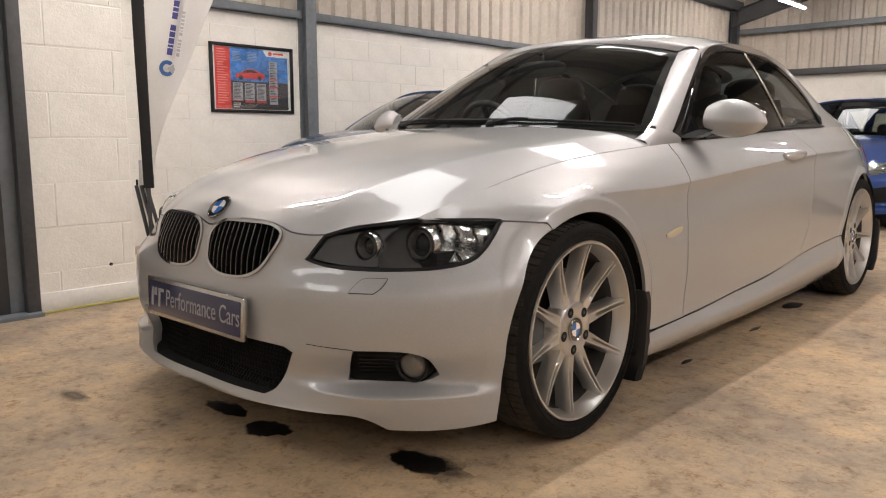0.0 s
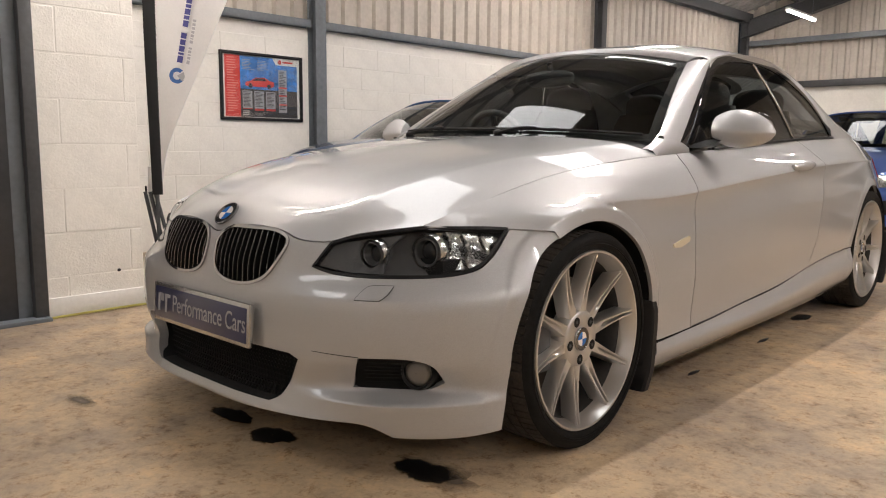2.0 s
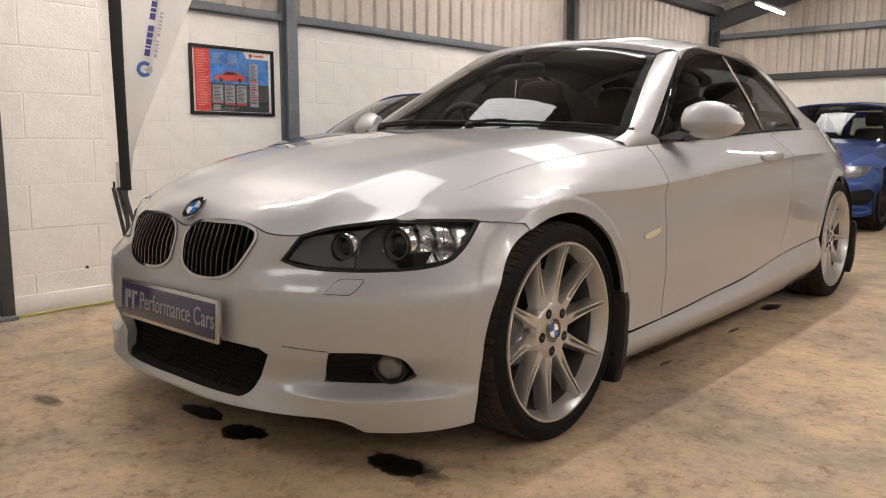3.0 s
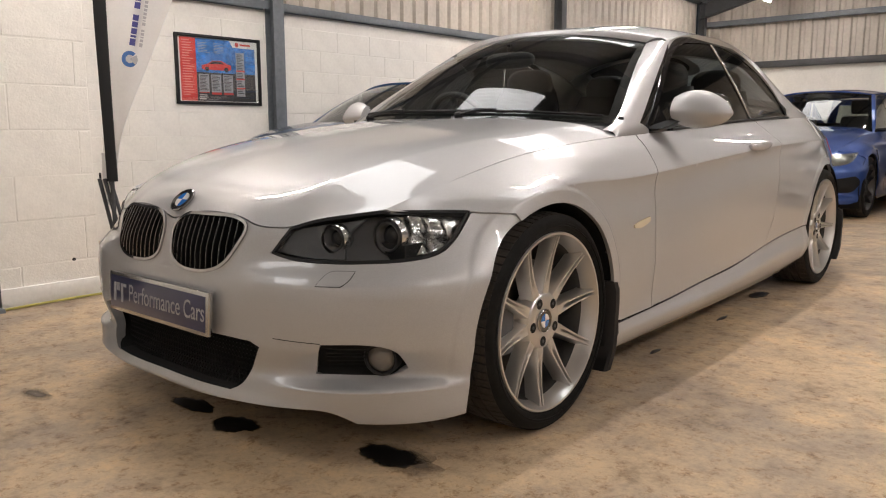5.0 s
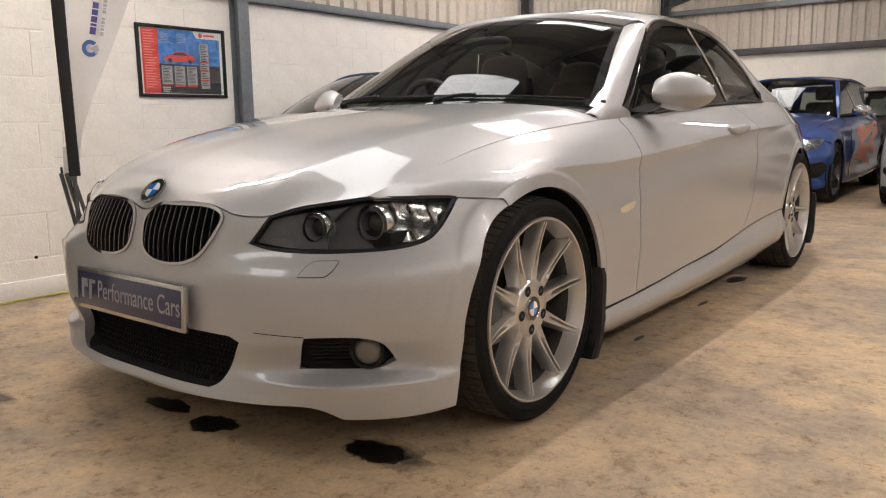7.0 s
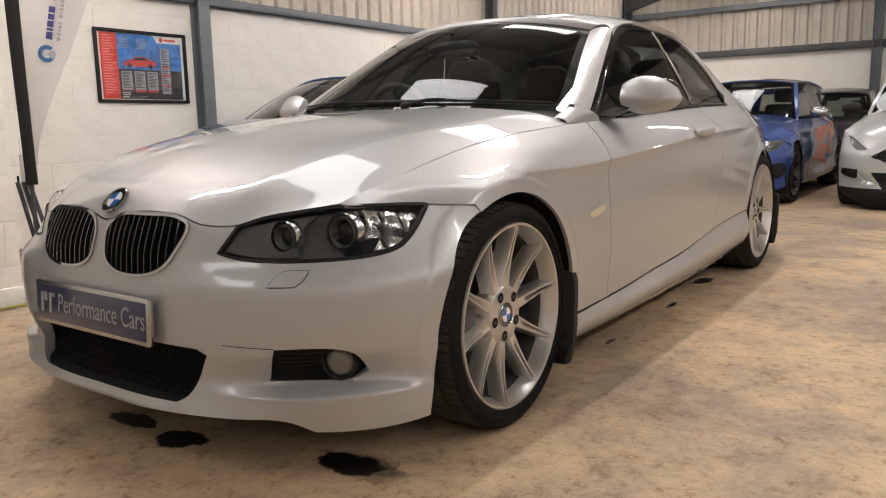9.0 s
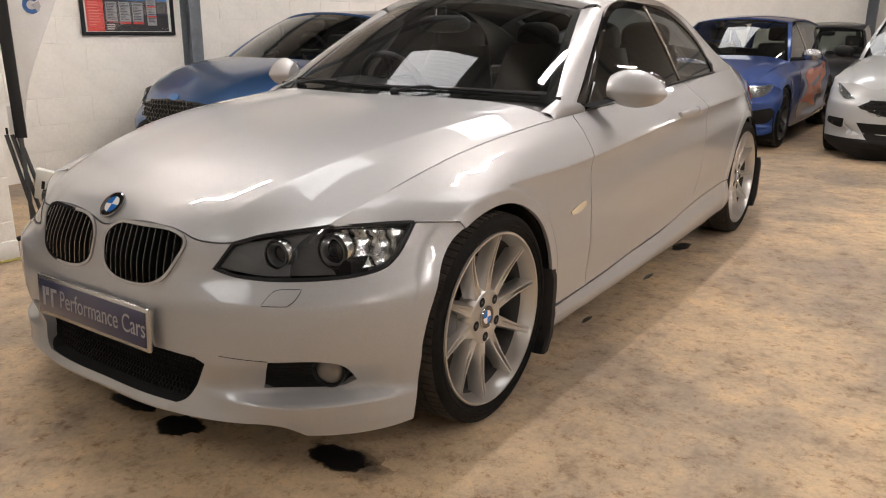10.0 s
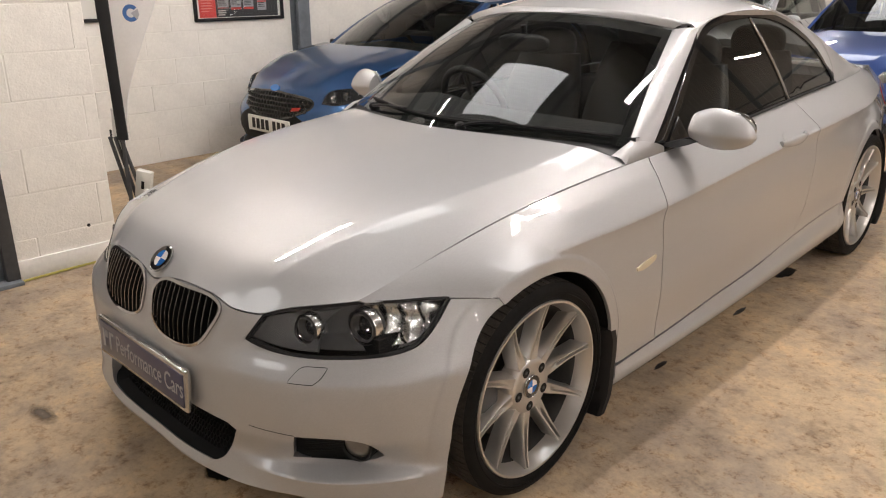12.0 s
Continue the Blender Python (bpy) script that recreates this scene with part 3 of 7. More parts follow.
# long curves of the body side, from the sill up to the belt: (y, z, x)
SIDE_LINES = [
    [(-0.6, 0.120, 0.79), (0.35, 0.120, 0.795), (1.2, 0.122, 0.80), (2.3, 0.140, 0.80), (2.72, 0.16, 0.78), (3.7, 0.20, 0.58)],
    [(-0.6, 0.165, 0.825), (0.35, 0.165, 0.846), (1.2, 0.172, 0.852), (2.3, 0.20, 0.852), (2.72, 0.21, 0.84), (3.7, 0.25, 0.62)],
    [(-0.6, 0.205, 0.838), (0.35, 0.205, 0.860), (1.2, 0.216, 0.872), (2.3, 0.268, 0.874), (2.72, 0.275, 0.858), (3.1, 0.30, 0.78), (3.7, 0.31, 0.64)],
    [(-0.6, 0.26, 0.84), (0.35, 0.248, 0.848), (1.2, 0.272, 0.846), (1.8, 0.325, 0.850), (2.3, 0.356, 0.856), (2.72, 0.36, 0.854), (3.1, 0.37, 0.785), (3.7, 0.39, 0.65)],
    [(-0.6, 0.43, 0.83), (0.35, 0.44, 0.860), (1.2, 0.46, 0.869), (2.3, 0.48, 0.868), (2.72, 0.49, 0.856), (3.1, 0.50, 0.790), (3.4, 0.50, 0.722), (3.7, 0.5, 0.655)],
    [(-0.6, 0.56, 0.76), (-0.15, 0.585, 0.85), (0.35, 0.59, 0.862), (1.2, 0.62, 0.872), (2.3, 0.65, 0.868), (2.72, 0.652, 0.848), (3.1, 0.65, 0.780), (3.4, 0.65, 0.708), (3.7, 0.65, 0.63)],
    [(-0.6, 0.595, 0.66), (-0.46, 0.638, 0.68), (-0.28, 0.652, 0.752), (-0.15, 0.672, 0.828), (0, 0.700, 0.852), (0.35, 0.708, 0.858),
     (0.77, 0.725, 0.866), (1.5, 0.765, 0.868), (2.3, 0.790, 0.858), (2.72, 0.79, 0.816), (3.1, 0.79, 0.738), (3.4, 0.785, 0.665), (3.7, 0.77, 0.59)],
    [(-0.6, 0.61, 0.64), (-0.46, 0.653, 0.655), (-0.28, 0.688, 0.712), (-0.15, 0.716, 0.760), (0, 0.742, 0.786), (0.35, 0.772, 0.802),
     (0.77, 0.798, 0.806), (1.5, 0.825, 0.808), (2.3, 0.855, 0.785), (2.72, 0.86, 0.752), (3.1, 0.862, 0.680), (3.4, 0.855, 0.61), (3.7, 0.83, 0.54)],
    [(-0.6, 0.62, 0.60), (-0.46, 0.668, 0.632), (-0.24, 0.727, 0.665), (-0.04, 0.775, 0.69), (0.27, 0.815, 0.710), (0.6, 0.838, 0.724),
     (0.77, 0.846, 0.734), (1.5, 0.880, 0.742), (2.3, 0.905, 0.715), (2.72, 0.910, 0.690), (3.1, 0.910, 0.632), (3.4, 0.90, 0.56), (3.7, 0.875, 0.50)],
]
SIDE_Z = [cubic([p[0] for p in line], [p[1] for p in line]) for line in SIDE_LINES]
SIDE_X = [cubic([p[0] for p in line], [p[2] for p in line]) for line in SIDE_LINES]
WHEEL_Z, ARCH = 0.315, 0.347


def side(y, z):
    """The body side: its point at y and z."""
    x = gentle([f(y) for f in SIDE_Z], [f(y) for f in SIDE_X], z)
    # a crisp feature line: the flank turns in on both sides of it
    d = z - SIDE_Z[6](y)
    fade = min(1, max(0, (y + 0.15) / 0.5)) * min(1, max(0, (3.6 - y) / 0.4))
    for s, size in ((d / 0.07, 0.004), (-d / 0.15, 0.0075)):
        if 0 < s < 1:
            x -= fade * size * 6.75 * s * (1 - s) ** 2
    return (x + flare(y, z), y, z)


def flare(y, z):
    """The flat band round each wheel arch stands proud of the flank."""
    out = 0.0
    for axle in (0.0, WHEELBASE):
        d = (math.hypot(y - axle, z - WHEEL_Z) - ARCH - 0.034) / 0.016
        k = min(1, max(0, d))
        out += 0.0060 * (1 - k * k * (3 - 2 * k)) * (1 if z > WHEEL_Z else max(0, 1 - (WHEEL_Z - z) / 0.15)) * (abs(y - axle) < 0.45)
    return out


# plan of the nose at bumper height: degrees round a point behind it, and radius
NOSE_Y = 0.1
NOSE_R = cubic([-21, -13.4, 0, 13.4, 21, 27.2, 37.8, 45.4, 51.5, 60.4, 67.7, 73.9, 80], [0.870, 0.846, 0.824, 0.846, 0.870, 0.896, 0.930, 0.9405, 0.945, 0.943, 0.924, 0.903, 0.888])
NOSE_A = [0, 20, 30, 40, 50, 62, 74]
NOSE_LEVELS = [
    (0.12, (0.05, 0.04, 0.025, 0.012, 0.004, 0.004, 0.004)),
    (0.165, (-0.018, -0.018, -0.012, -0.004, -0.005, -0.002, 0.0)),
    (0.186, (-0.006, -0.006, -0.004, -0.008, -0.008, -0.002, 0.0)),
    (0.222, (0.012, 0.010, 0.003, -0.013, -0.013, -0.002, 0.0)),
    (0.229, (0.015, 0.013, 0.007, 0.006, 0.004, -0.001, 0.0)),
    (0.25, (0.02, 0.02, 0.020, 0.052, 0.046, 0.002, 0.0)),
    (0.33, (0.0, 0.0, 0.0, 0.003, 0.0, 0.0, 0.0)),
    (0.40, (0.0, 0.0, 0.0, -0.004, -0.005, -0.003, 0.0)),
    (0.45, (0.004, 0.003, 0.002, -0.002, -0.005, -0.002, 0.0)),
    (0.482, (0.010, 0.009, 0.008, 0.003, 0.000, 0.001, 0.001)),
    (0.497, (0.015, 0.015, 0.018, 0.013, 0.008, 0.005, 0.002)),
    (0.54, (0.024, 0.028, 0.053, 0.050, 0.044, 0.032, 0.006)),
    (0.60, (0.040, 0.050, 0.073, 0.085, 0.080, 0.072, 0.016)),
    (0.665, (0.072, 0.08, 0.105, 0.11, 0.105, 0.105, 0.036)),
]
NOSE_D = [cubic([-30, -20] + NOSE_A, [d[2], d[1], *d]) for _, d in NOSE_LEVELS]


def nose(a, z):
    """The front of the body: its point at a degrees round and height z."""
    r = NOSE_R(abs(a)) - gentle([l[0] for l in NOSE_LEVELS], [f(abs(a)) for f in NOSE_D], z)
    x, y = r * math.sin(radians(a)), NOSE_Y - r * math.cos(radians(a))
    if abs(a) > 56:
        # the wheel arch's flare runs on into the bumper
        x += math.copysign(flare(y, z) * min(1, (abs(a) - 56) / 8), a)
    return (x, y, z)



# ---- the silver convertible: x to its left side, y to its tail, front axle at y 0 ----
ON_FLOOR = Matrix.Rotation(math.atan(SLOPE), 4, "X")
car = thing("convertible_car", "silver convertible car with its folding hardtop raised, on bare concrete", "car", ON_FLOOR)
PALE = dict(scale=0.0158)


def edge_height(a):
    """Height of the bonnet's front edge, a degrees round the nose: two humps over the grilles."""
    return HOOD_EDGE(abs(a))


HOOD_EDGE = cubic([-9, -4, 0, 4, 9, 14, 18, 21.7, 24.2, 28, 32, 35.5, 39.7, 44.7, 49], [0.647, 0.634, 0.622, 0.634, 0.647, 0.651, 0.648, 0.640, 0.627, 0.620, 0.622, 0.637, 0.649, 0.659, 0.666])
EDGE_POINTS = [nose(a, edge_height(a)) for a in np.linspace(0, 48.9, 60)]
FRONT_Y_AT = cubic([-p[0] for p in EDGE_POINTS[6:0:-3]] + [p[0] for p in EDGE_POINTS[::3]] + [EDGE_POINTS[-1][0]], [p[1] for p in EDGE_POINTS[6:0:-3]] + [p[1] for p in EDGE_POINTS[::3]] + [EDGE_POINTS[-1][1]])
FRONT_Y = lambda x: FRONT_Y_AT(abs(x))
FRONT_Z_AT = cubic([-p[0] for p in EDGE_POINTS[6:0:-3]] + [p[0] for p in EDGE_POINTS[::3]] + [EDGE_POINTS[-1][0]], [p[2] for p in EDGE_POINTS[6:0:-3]] + [p[2] for p in EDGE_POINTS[::3]] + [EDGE_POINTS[-1][2]])
FRONT_Z = lambda x: FRONT_Z_AT(abs(x))
RISE_MID = cubic([0, 0.03, 0.06, 0.1, 0.2, 0.35, 0.5, 0.75, 1], [0, 0.085, 0.16, 0.245, 0.41, 0.58, 0.70, 0.868, 1])
RISE_EDGE = cubic([0, 0.204, 0.39, 0.676, 1], [0, 0.347, 0.63, 0.865, 1])
HOOD_X = EDGE_POINTS[-1][0]


CREASE = cubic([0, 0.1, 0.25, 0.5, 0.75, 1.0], [0.60, 0.645, 0.71, 0.79, 0.83, 0.85])


def hood(u, v):
    """The bonnet: u from -1 to 1 across, v from 0 at the nose to 1 at the windscreen."""
    w = min(1, abs(u))
    y0, y1 = FRONT_Y(w * HOOD_X), 0.40 + 0.22 * w ** 1.8
    ye = -0.46 + 1.08 * v
    xe = HOOD_X + (SIDE_X[8](ye) - SIDE_X[8](-0.46)) * 1.0
    plain = 0.655 + 0.010 * w - 0.010 * math.exp(-((w - 0.5) / 0.28) ** 2)
    z0 = plain + (FRONT_Z(w * HOOD_X) - plain) * math.exp(-max(v, 0) / (0.03 + 0.035 * smooth_step(0.15, 0.5, w)))
    z1 = 0.905 - 0.067 * w ** 4
    k = w ** 2
    lift = (1 - k) * RISE_MID(v) + k * RISE_EDGE(v)
    d = w - CREASE(v)
    fold = 0.013 * math.exp(-math.sqrt(d * d + 0.00012) / (0.17 if d < 0 else 0.24)) * smooth_step(0.0, 0.10, v) * (1 - w ** 6)
    return (u * xe, y0 + (y1 - y0) * v, z0 + (z1 - z0) * lift + fold)


part_hood = trimmed("bonnet", hood, outlined([(-0.9975, 0.001), (0.9975, 0.001)], [(0.9975, 0.001), (0.9975, 0.99)], [(0.9975, 0.99), (-0.9975, 0.99)], [(-0.9975, 0.99), (-0.9975, 0.001)], ds=0.025),
                    SILVER, car, grid=0.018, toward=(0, -0.3, 1), lines=[[(s * (CREASE(v) + d), v) for v in np.linspace(0.02, 0.98, 50)] for s in (-1, 1) for d in (-0.022, -0.006, 0.006, 0.022)])

# front bumper, one moulding from arch to arch, with its openings
KIDNEY = outlined([(2.0, 0.555), (2.0, 0.600), (4.0, 0.628), (10, 0.642), (17, 0.643), (21.5, 0.634), (23.0, 0.620), (21.8, 0.573), (19.4, 0.525), (15.9, 0.500), (9.7, 0.491), (4.6, 0.504), (2.4, 0.53), (2.0, 0.555)], **PALE)
FOG = outlined([(38.2, 0.339), (42.9, 0.341), (47.5, 0.335), (49.8, 0.320), (51, 0.296), (52, 0.268)], [(52, 0.268), (50.3, 0.252), (48, 0.247), (42.7, 0.247), (36.8, 0.250)], [(36.8, 0.250), (38.2, 0.339)], **PALE)
LOWER = outlined([(-20, 0.332), (0, 0.332), (20, 0.332), (25.5, 0.331)], [(25.5, 0.331), (27.4, 0.318)], [(27.4, 0.318), (25.3, 0.258), (22.8, 0.205), (20.5, 0.188)],
                 [(20.5, 0.188), (8, 0.186), (-8, 0.186), (-20.5, 0.188)], [(-20.5, 0.188), (-22.8, 0.205), (-25.3, 0.258), (-27.4, 0.318)], [(-27.4, 0.318), (-25.5, 0.331)], [(-25.5, 0.331), (-20, 0.332)], **PALE)
flipped = lambda loop: [(-a, b) for a, b in loop]


def half_bumper():
    """The bumper's outline from the middle of its top edge, by the near side, to the middle of its lip."""
    top = [(a, edge_height(a) - 0.0025) for a in np.linspace(0, 31.6, 30)]
    lamp = [(31.9, 0.617), (30.3, 0.586), (28.5, 0.556)], [(28.5, 0.556), (31.9, 0.543), (35.1, 0.538), (41, 0.536), (47, 0.537), (50.5, 0.539), (55, 0.546), (58.2, 0.560), (61.0, 0.590), (63.0, 0.622), (64.6, 0.652)]
    joint = [(64.6, 0.650), (69.4, 0.645), (72.4, 0.640), (74.2, 0.627)]
    arch = []
    for k in range(12):
        t = radians(116 + k * 64 / 11)
        r = ARCH - 0.008 * smooth_step(116, 145, 116 + k * 64 / 11)
        y, z = r * math.cos(t), WHEEL_Z + r * math.sin(t)
        a = 65.0
        for _ in range(30):
            a += (nose(a, z)[1] - y) * -60
        arch.append((a, z))
    base = [arch[-1], (60.8, 0.143)], [(60.8, 0.143), (56, 0.135), (48.4, 0.132), (43.6, 0.134)], [(43.6, 0.134), (41.6, 0.152), (39.4, 0.166), (37, 0.171)], [(37, 0.171), (25, 0.168), (8, 0.158), (0, 0.157)]
    return top[:-1] + outlined([top[-1], lamp[0][0]], *lamp, joint, arch, *base, **PALE) + [(0, 0.157)]


def round_nose(y, z):
    """Degrees round the nose at which it reaches y."""
    a = 65.0
    for _ in range(30):
        a += (nose(a, z)[1] - y) * -60
    return a


half = half_bumper()
FOLDS = [[(s * a, z) for a in np.linspace(27, 57, 60)] for s in (-1, 1) for z in (0.214, 0.219, 0.223, 0.227, 0.232, 0.239, 0.476, 0.483, 0.490, 0.498, 0.508)]
BANDS = [[(s * round_nose(y, z), z) for y, z in [((ARCH + d) * math.cos(radians(t)), WHEEL_Z + (ARCH + d) * math.sin(radians(t))) for t in np.linspace(118, 186, 40)]] for s in (-1, 1) for d in (0.005, 0.017, 0.029, 0.034, 0.042, 0.051, 0.06)]
trimmed("front_bumper", nose, half + flipped(half)[1:-1][::-1], SILVER, car, [KIDNEY, flipped(KIDNEY), FOG, flipped(FOG), LOWER], grid=0.016, depth=0.03, lines=BANDS + FOLDS, **PALE)

HEADLAMP = outlined([(28.9, 0.556), (30.5, 0.588), (32.1, 0.619)], [(32.1, 0.619), (35.5, 0.634), (39.7, 0.646), (44.7, 0.656), (48.9, 0.662), (54.6, 0.661), (59.8, 0.659), (64.3, 0.655)],
                    [(64.3, 0.655), (62.5, 0.624), (60.5, 0.592), (57.8, 0.563), (54.7, 0.549), (50.1, 0.541), (46.5, 0.540), (41, 0.539), (35.1, 0.541), (31.9, 0.545), (28.9, 0.556)], **PALE)

# front wing, sill, door, rear wing
BELT = SIDE_Z[8]
GAP = [(0.712, 0.842), (0.665, 0.80), (0.632, 0.74), (0.622, 0.66), (0.624, 0.52), (0.632, 0.38), (0.645, 0.245)]
REAR_GAP = [(1.776, 0.324), (1.806, 0.345), (1.828, 0.392), (1.848, 0.46), (1.862, 0.55), (1.875, 0.64), (1.886, 0.72), (1.896, 0.80), (1.90, 0.886)]
arc = lambda axle, a0, a1, r=ARCH, n=14: [(axle + r * math.cos(radians(a)), WHEEL_Z + r * math.sin(radians(a))) for a in np.linspace(a0, a1, n)]
belt = lambda a, b, n=14, d=0.0015: [(y, BELT(y) - d) for y in np.linspace(a, b, n)]
shift = lambda pts, d: [(y + d, z) for y, z in pts]
front = arc(0, 116.5, -10)
WING = outlined(belt(-0.455, 0.71), shift(GAP, -0.002), [(0.643, 0.245), (0.42, 0.242)], [(0.42, 0.242), front[-1]], front[::-1], [front[0], (-0.166, 0.646)], [(-0.166, 0.646), (-0.28, 0.655), (-0.38, 0.660), (-0.455, 0.664)])
DOOR = outlined(belt(0.716, 1.896), shift(REAR_GAP, -0.002)[::-1], [(1.774, 0.324), (1.43, 0.286), (1.06, 0.266), (0.81, 0.252), (0.648, 0.247)], shift(GAP, 0.002)[::-1])
back = arc(WHEELBASE, 172, 10)
QUARTER = outlined(belt(1.904, 3.64), [(3.64, 0.877), (3.64, 0.34)], [(3.64, 0.34), (3.12, 0.30)], [(3.12, 0.30), back[-1]], back[::-1], [back[0], (2.374, 0.366)], [(2.374, 0.366), (2.31, 0.362), (2.05, 0.348), (1.780, 0.326)], shift(REAR_GAP, 0.002))
SILL = outlined([(0.40, 0.234), (0.648, 0.241), (0.81, 0.246), (1.06, 0.260), (1.43, 0.280), (1.776, 0.320), (2.05, 0.343), (2.31, 0.357), (2.368, 0.360)], [(2.368, 0.360), (2.39, 0.25), (2.40, 0.145)], [(2.40, 0.145), (1.2, 0.124), (0.365, 0.122)], [(0.365, 0.122), (0.375, 0.18), (0.40, 0.238)])
OUT = dict(toward=(1, 0, 0.3), grid=0.024, lines=[[(y, SIDE_Z[6](y) + d) for y in np.linspace(0.05, 3.6, 170)] for d in (-0.014, -0.0025, 0.0025, 0.014)] + [[(y, SIDE_Z[2](y) + d) for y in np.linspace(0.37, 2.38, 90)] for d in (-0.008, 0.0, 0.008)] + [arc(axle, 0, 180, ARCH + d, 90) for axle in (0.0, WHEELBASE) for d in (0.017, 0.033, 0.042, 0.051)])
for flip in (False, True):
    trimmed("front_wing", side, WING, SILVER, car, mirror=flip, **OUT)
    trimmed("sill", side, SILL, SILVER, car, mirror=flip, depth=0.04, **OUT)
    trimmed("rear_wing", side, QUARTER, SILVER, car, mirror=flip, **OUT)
    door = trimmed("door", side, DOOR, SILVER, car, mirror=flip, **OUT)
    s = -1 if flip else 1
    # handle: a bowed grip on two feet over a scooped recess
    bm = bmesh.new()
    rows = []
    for k in range(13):
        t = k / 12
        y = 1.500 + 0.235 * t
        z = 0.781 + 0.010 * t
        x = side(y, z)[0] + 0.006 + 0.026 * math.sin(math.pi * t) ** 0.6
        h = 0.008 + 0.012 * math.sin(math.pi * min(1, t * 1.15 + 0.05)) ** 0.7
        rows.append([(s * (x + 0.009 * math.cos(q)), y, z + h * math.sin(q)) for q in np.linspace(0, 2 * math.pi, 12, endpoint=False)])
    skin(bm, rows, True, True)
    bmesh.ops.recalc_face_normals(bm, faces=bm.faces)
    part("door_handle", bm, SILVER, door)
    trimmed("handle_recess", side, ring(1.605, 0.779, 0.062, 0.030), SILVER, door, mirror=flip, lift=0.002, depth=0.001, toward=(1, 0, 0.3), grid=0.02)
    # side repeater
    trimmed("side_repeater", side, outlined([(0.462, 0.553), (0.49, 0.560), (0.572, 0.572)], [(0.572, 0.572), (0.575, 0.560), (0.56, 0.551)], [(0.56, 0.551), (0.50, 0.540), (0.467, 0.543)], [(0.467, 0.543), (0.462, 0.553)], ds=0.006),
            AMBER, car, mirror=flip, lift=0.005, depth=0.006, toward=(1, 0, 0.3), grid=0.01, label="pale side indicator lens")
    trimmed("tail_lamp", side, outlined([(3.36, 0.79), (3.64, 0.80)], [(3.64, 0.80), (3.64, 0.66)], [(3.64, 0.66), (3.48, 0.68), (3.36, 0.79)]), RED_LENS, car, mirror=flip, lift=0.003, depth=0.004, toward=(1, 0, 0.3), grid=0.04, label="red tail lamp lens")

# tail, boot lid, scuttle and floor pan
deck = lambda u, v: (u * SIDE_X[8](2.9 + 0.78 * v) * 0.998, 2.9 + 0.78 * v, BELT(2.9 + 0.78 * v) + 0.035 * (1 - u * u) * (1 - 0.5 * v))
trimmed("boot_lid", deck, outlined([(-1, 0), (1, 0)], [(1, 0), (1, 1)], [(1, 1), (-1, 1)], [(-1, 1), (-1, 0)], ds=0.06), SILVER, car, grid=0.07, toward=(0, 0, 1))
tail = lambda u, z: (u * side(3.64, z)[0], 3.64 + 0.16 * (1 - abs(u) ** 2.6) * (1 - 0.25 * abs(z - 0.5)), z)
trimmed("rear_bumper", tail, outlined([(-1, 0.24), (1, 0.24)], [(1, 0.24), (1, 0.88)], [(1, 0.88), (-1, 0.88)], [(-1, 0.88), (-1, 0.24)], ds=0.06), SILVER, car, grid=0.07, toward=(0, 1, 0))
bm = boxes(((-0.70, -0.45, 0.16), (0.70, -0.36, 0.58)), ((-0.62, -0.36, 0.16), (0.62, 0.36, 0.64)), ((-0.78, 0.36, 0.15), (0.78, 2.36, 0.30)), ((-0.58, 2.32, 0.18), (0.58, 3.05, 0.75)), ((-0.46, 3.05, 0.25), (0.46, 3.60, 0.80)), ((-0.70, 0.36, 0.3), (0.70, 0.52, 0.80)))
part("floor_pan", bm, VOID, car, smooth=False)
for axle in (0.0, WHEELBASE):
    for s in (-1, 1):
        bm = bmesh.new()
        a0, a1 = (116, -22) if axle == 0 else (200, -20)
        skin(bm, [[(s * x, axle + (ARCH + 0.004 + (0.85 - x) * 0.02) * math.cos(radians(a)), WHEEL_Z + (ARCH + 0.004 + (0.85 - x) * 0.02) * math.sin(radians(a))) for x in (0.845, 0.72, 0.60)] for a in (np.linspace(112, -24, 30) if axle == 0 else np.linspace(190, 5, 30))])
        part("wheel_arch_liner", bm, MATT_BLACK, car)

# ---- greenhouse ----
def screen(u, v):
    """The windscreen: u across, v from the scuttle up to the header."""
    w = abs(u)
    foot = Vector((0.69 * u, 0.40 + 0.25 * w ** 1.6, 0.900 - 0.018 * w ** 3))
    head = Vector((0.508 * u, 1.085 + 0.135 * w ** 1.7, 1.268 - 0.055 * w ** 2.2))
    p = foot.lerp(head, v)
    p += Vector((0, -0.5, 0.85)) * 0.035 * 4 * v * (1 - v) * (1 - 0.5 * w * w)
    return p


UNIT = lambda a=1.0, b0=0.0, b1=1.0, ds=0.05: outlined([(-a, b0), (a, b0)], [(a, b0), (a, b1)], [(a, b1), (-a, b1)], [(-a, b1), (-a, b0)], ds=ds)
trimmed("windscreen", screen, UNIT(), SCREEN_GLASS, car, grid=0.06, depth=0.0, toward=(0, -0.5, 1), label="tinted windscreen glass").visible_shadow = False
trimmed("windscreen_border", screen, UNIT(0.996, 0.0, 0.995), PRINT_EDGE, car, [outlined([(-0.955, 0.07), (0.955, 0.07)], [(0.955, 0.07), (0.955, 0.90)], [(0.955, 0.90), (-0.955, 0.90)], [(-0.955, 0.90), (-0.955, 0.07)], ds=0.05)], grid=0.06, lift=-0.003, depth=0.0, toward=(0, -0.5, 1), label="black printed edge of the glass")

RAIL_X = cubic([1.2, 1.5, 1.8, 2.2, 2.6, 3.05], [0.555, 0.575, 0.585, 0.585, 0.60, 0.625])
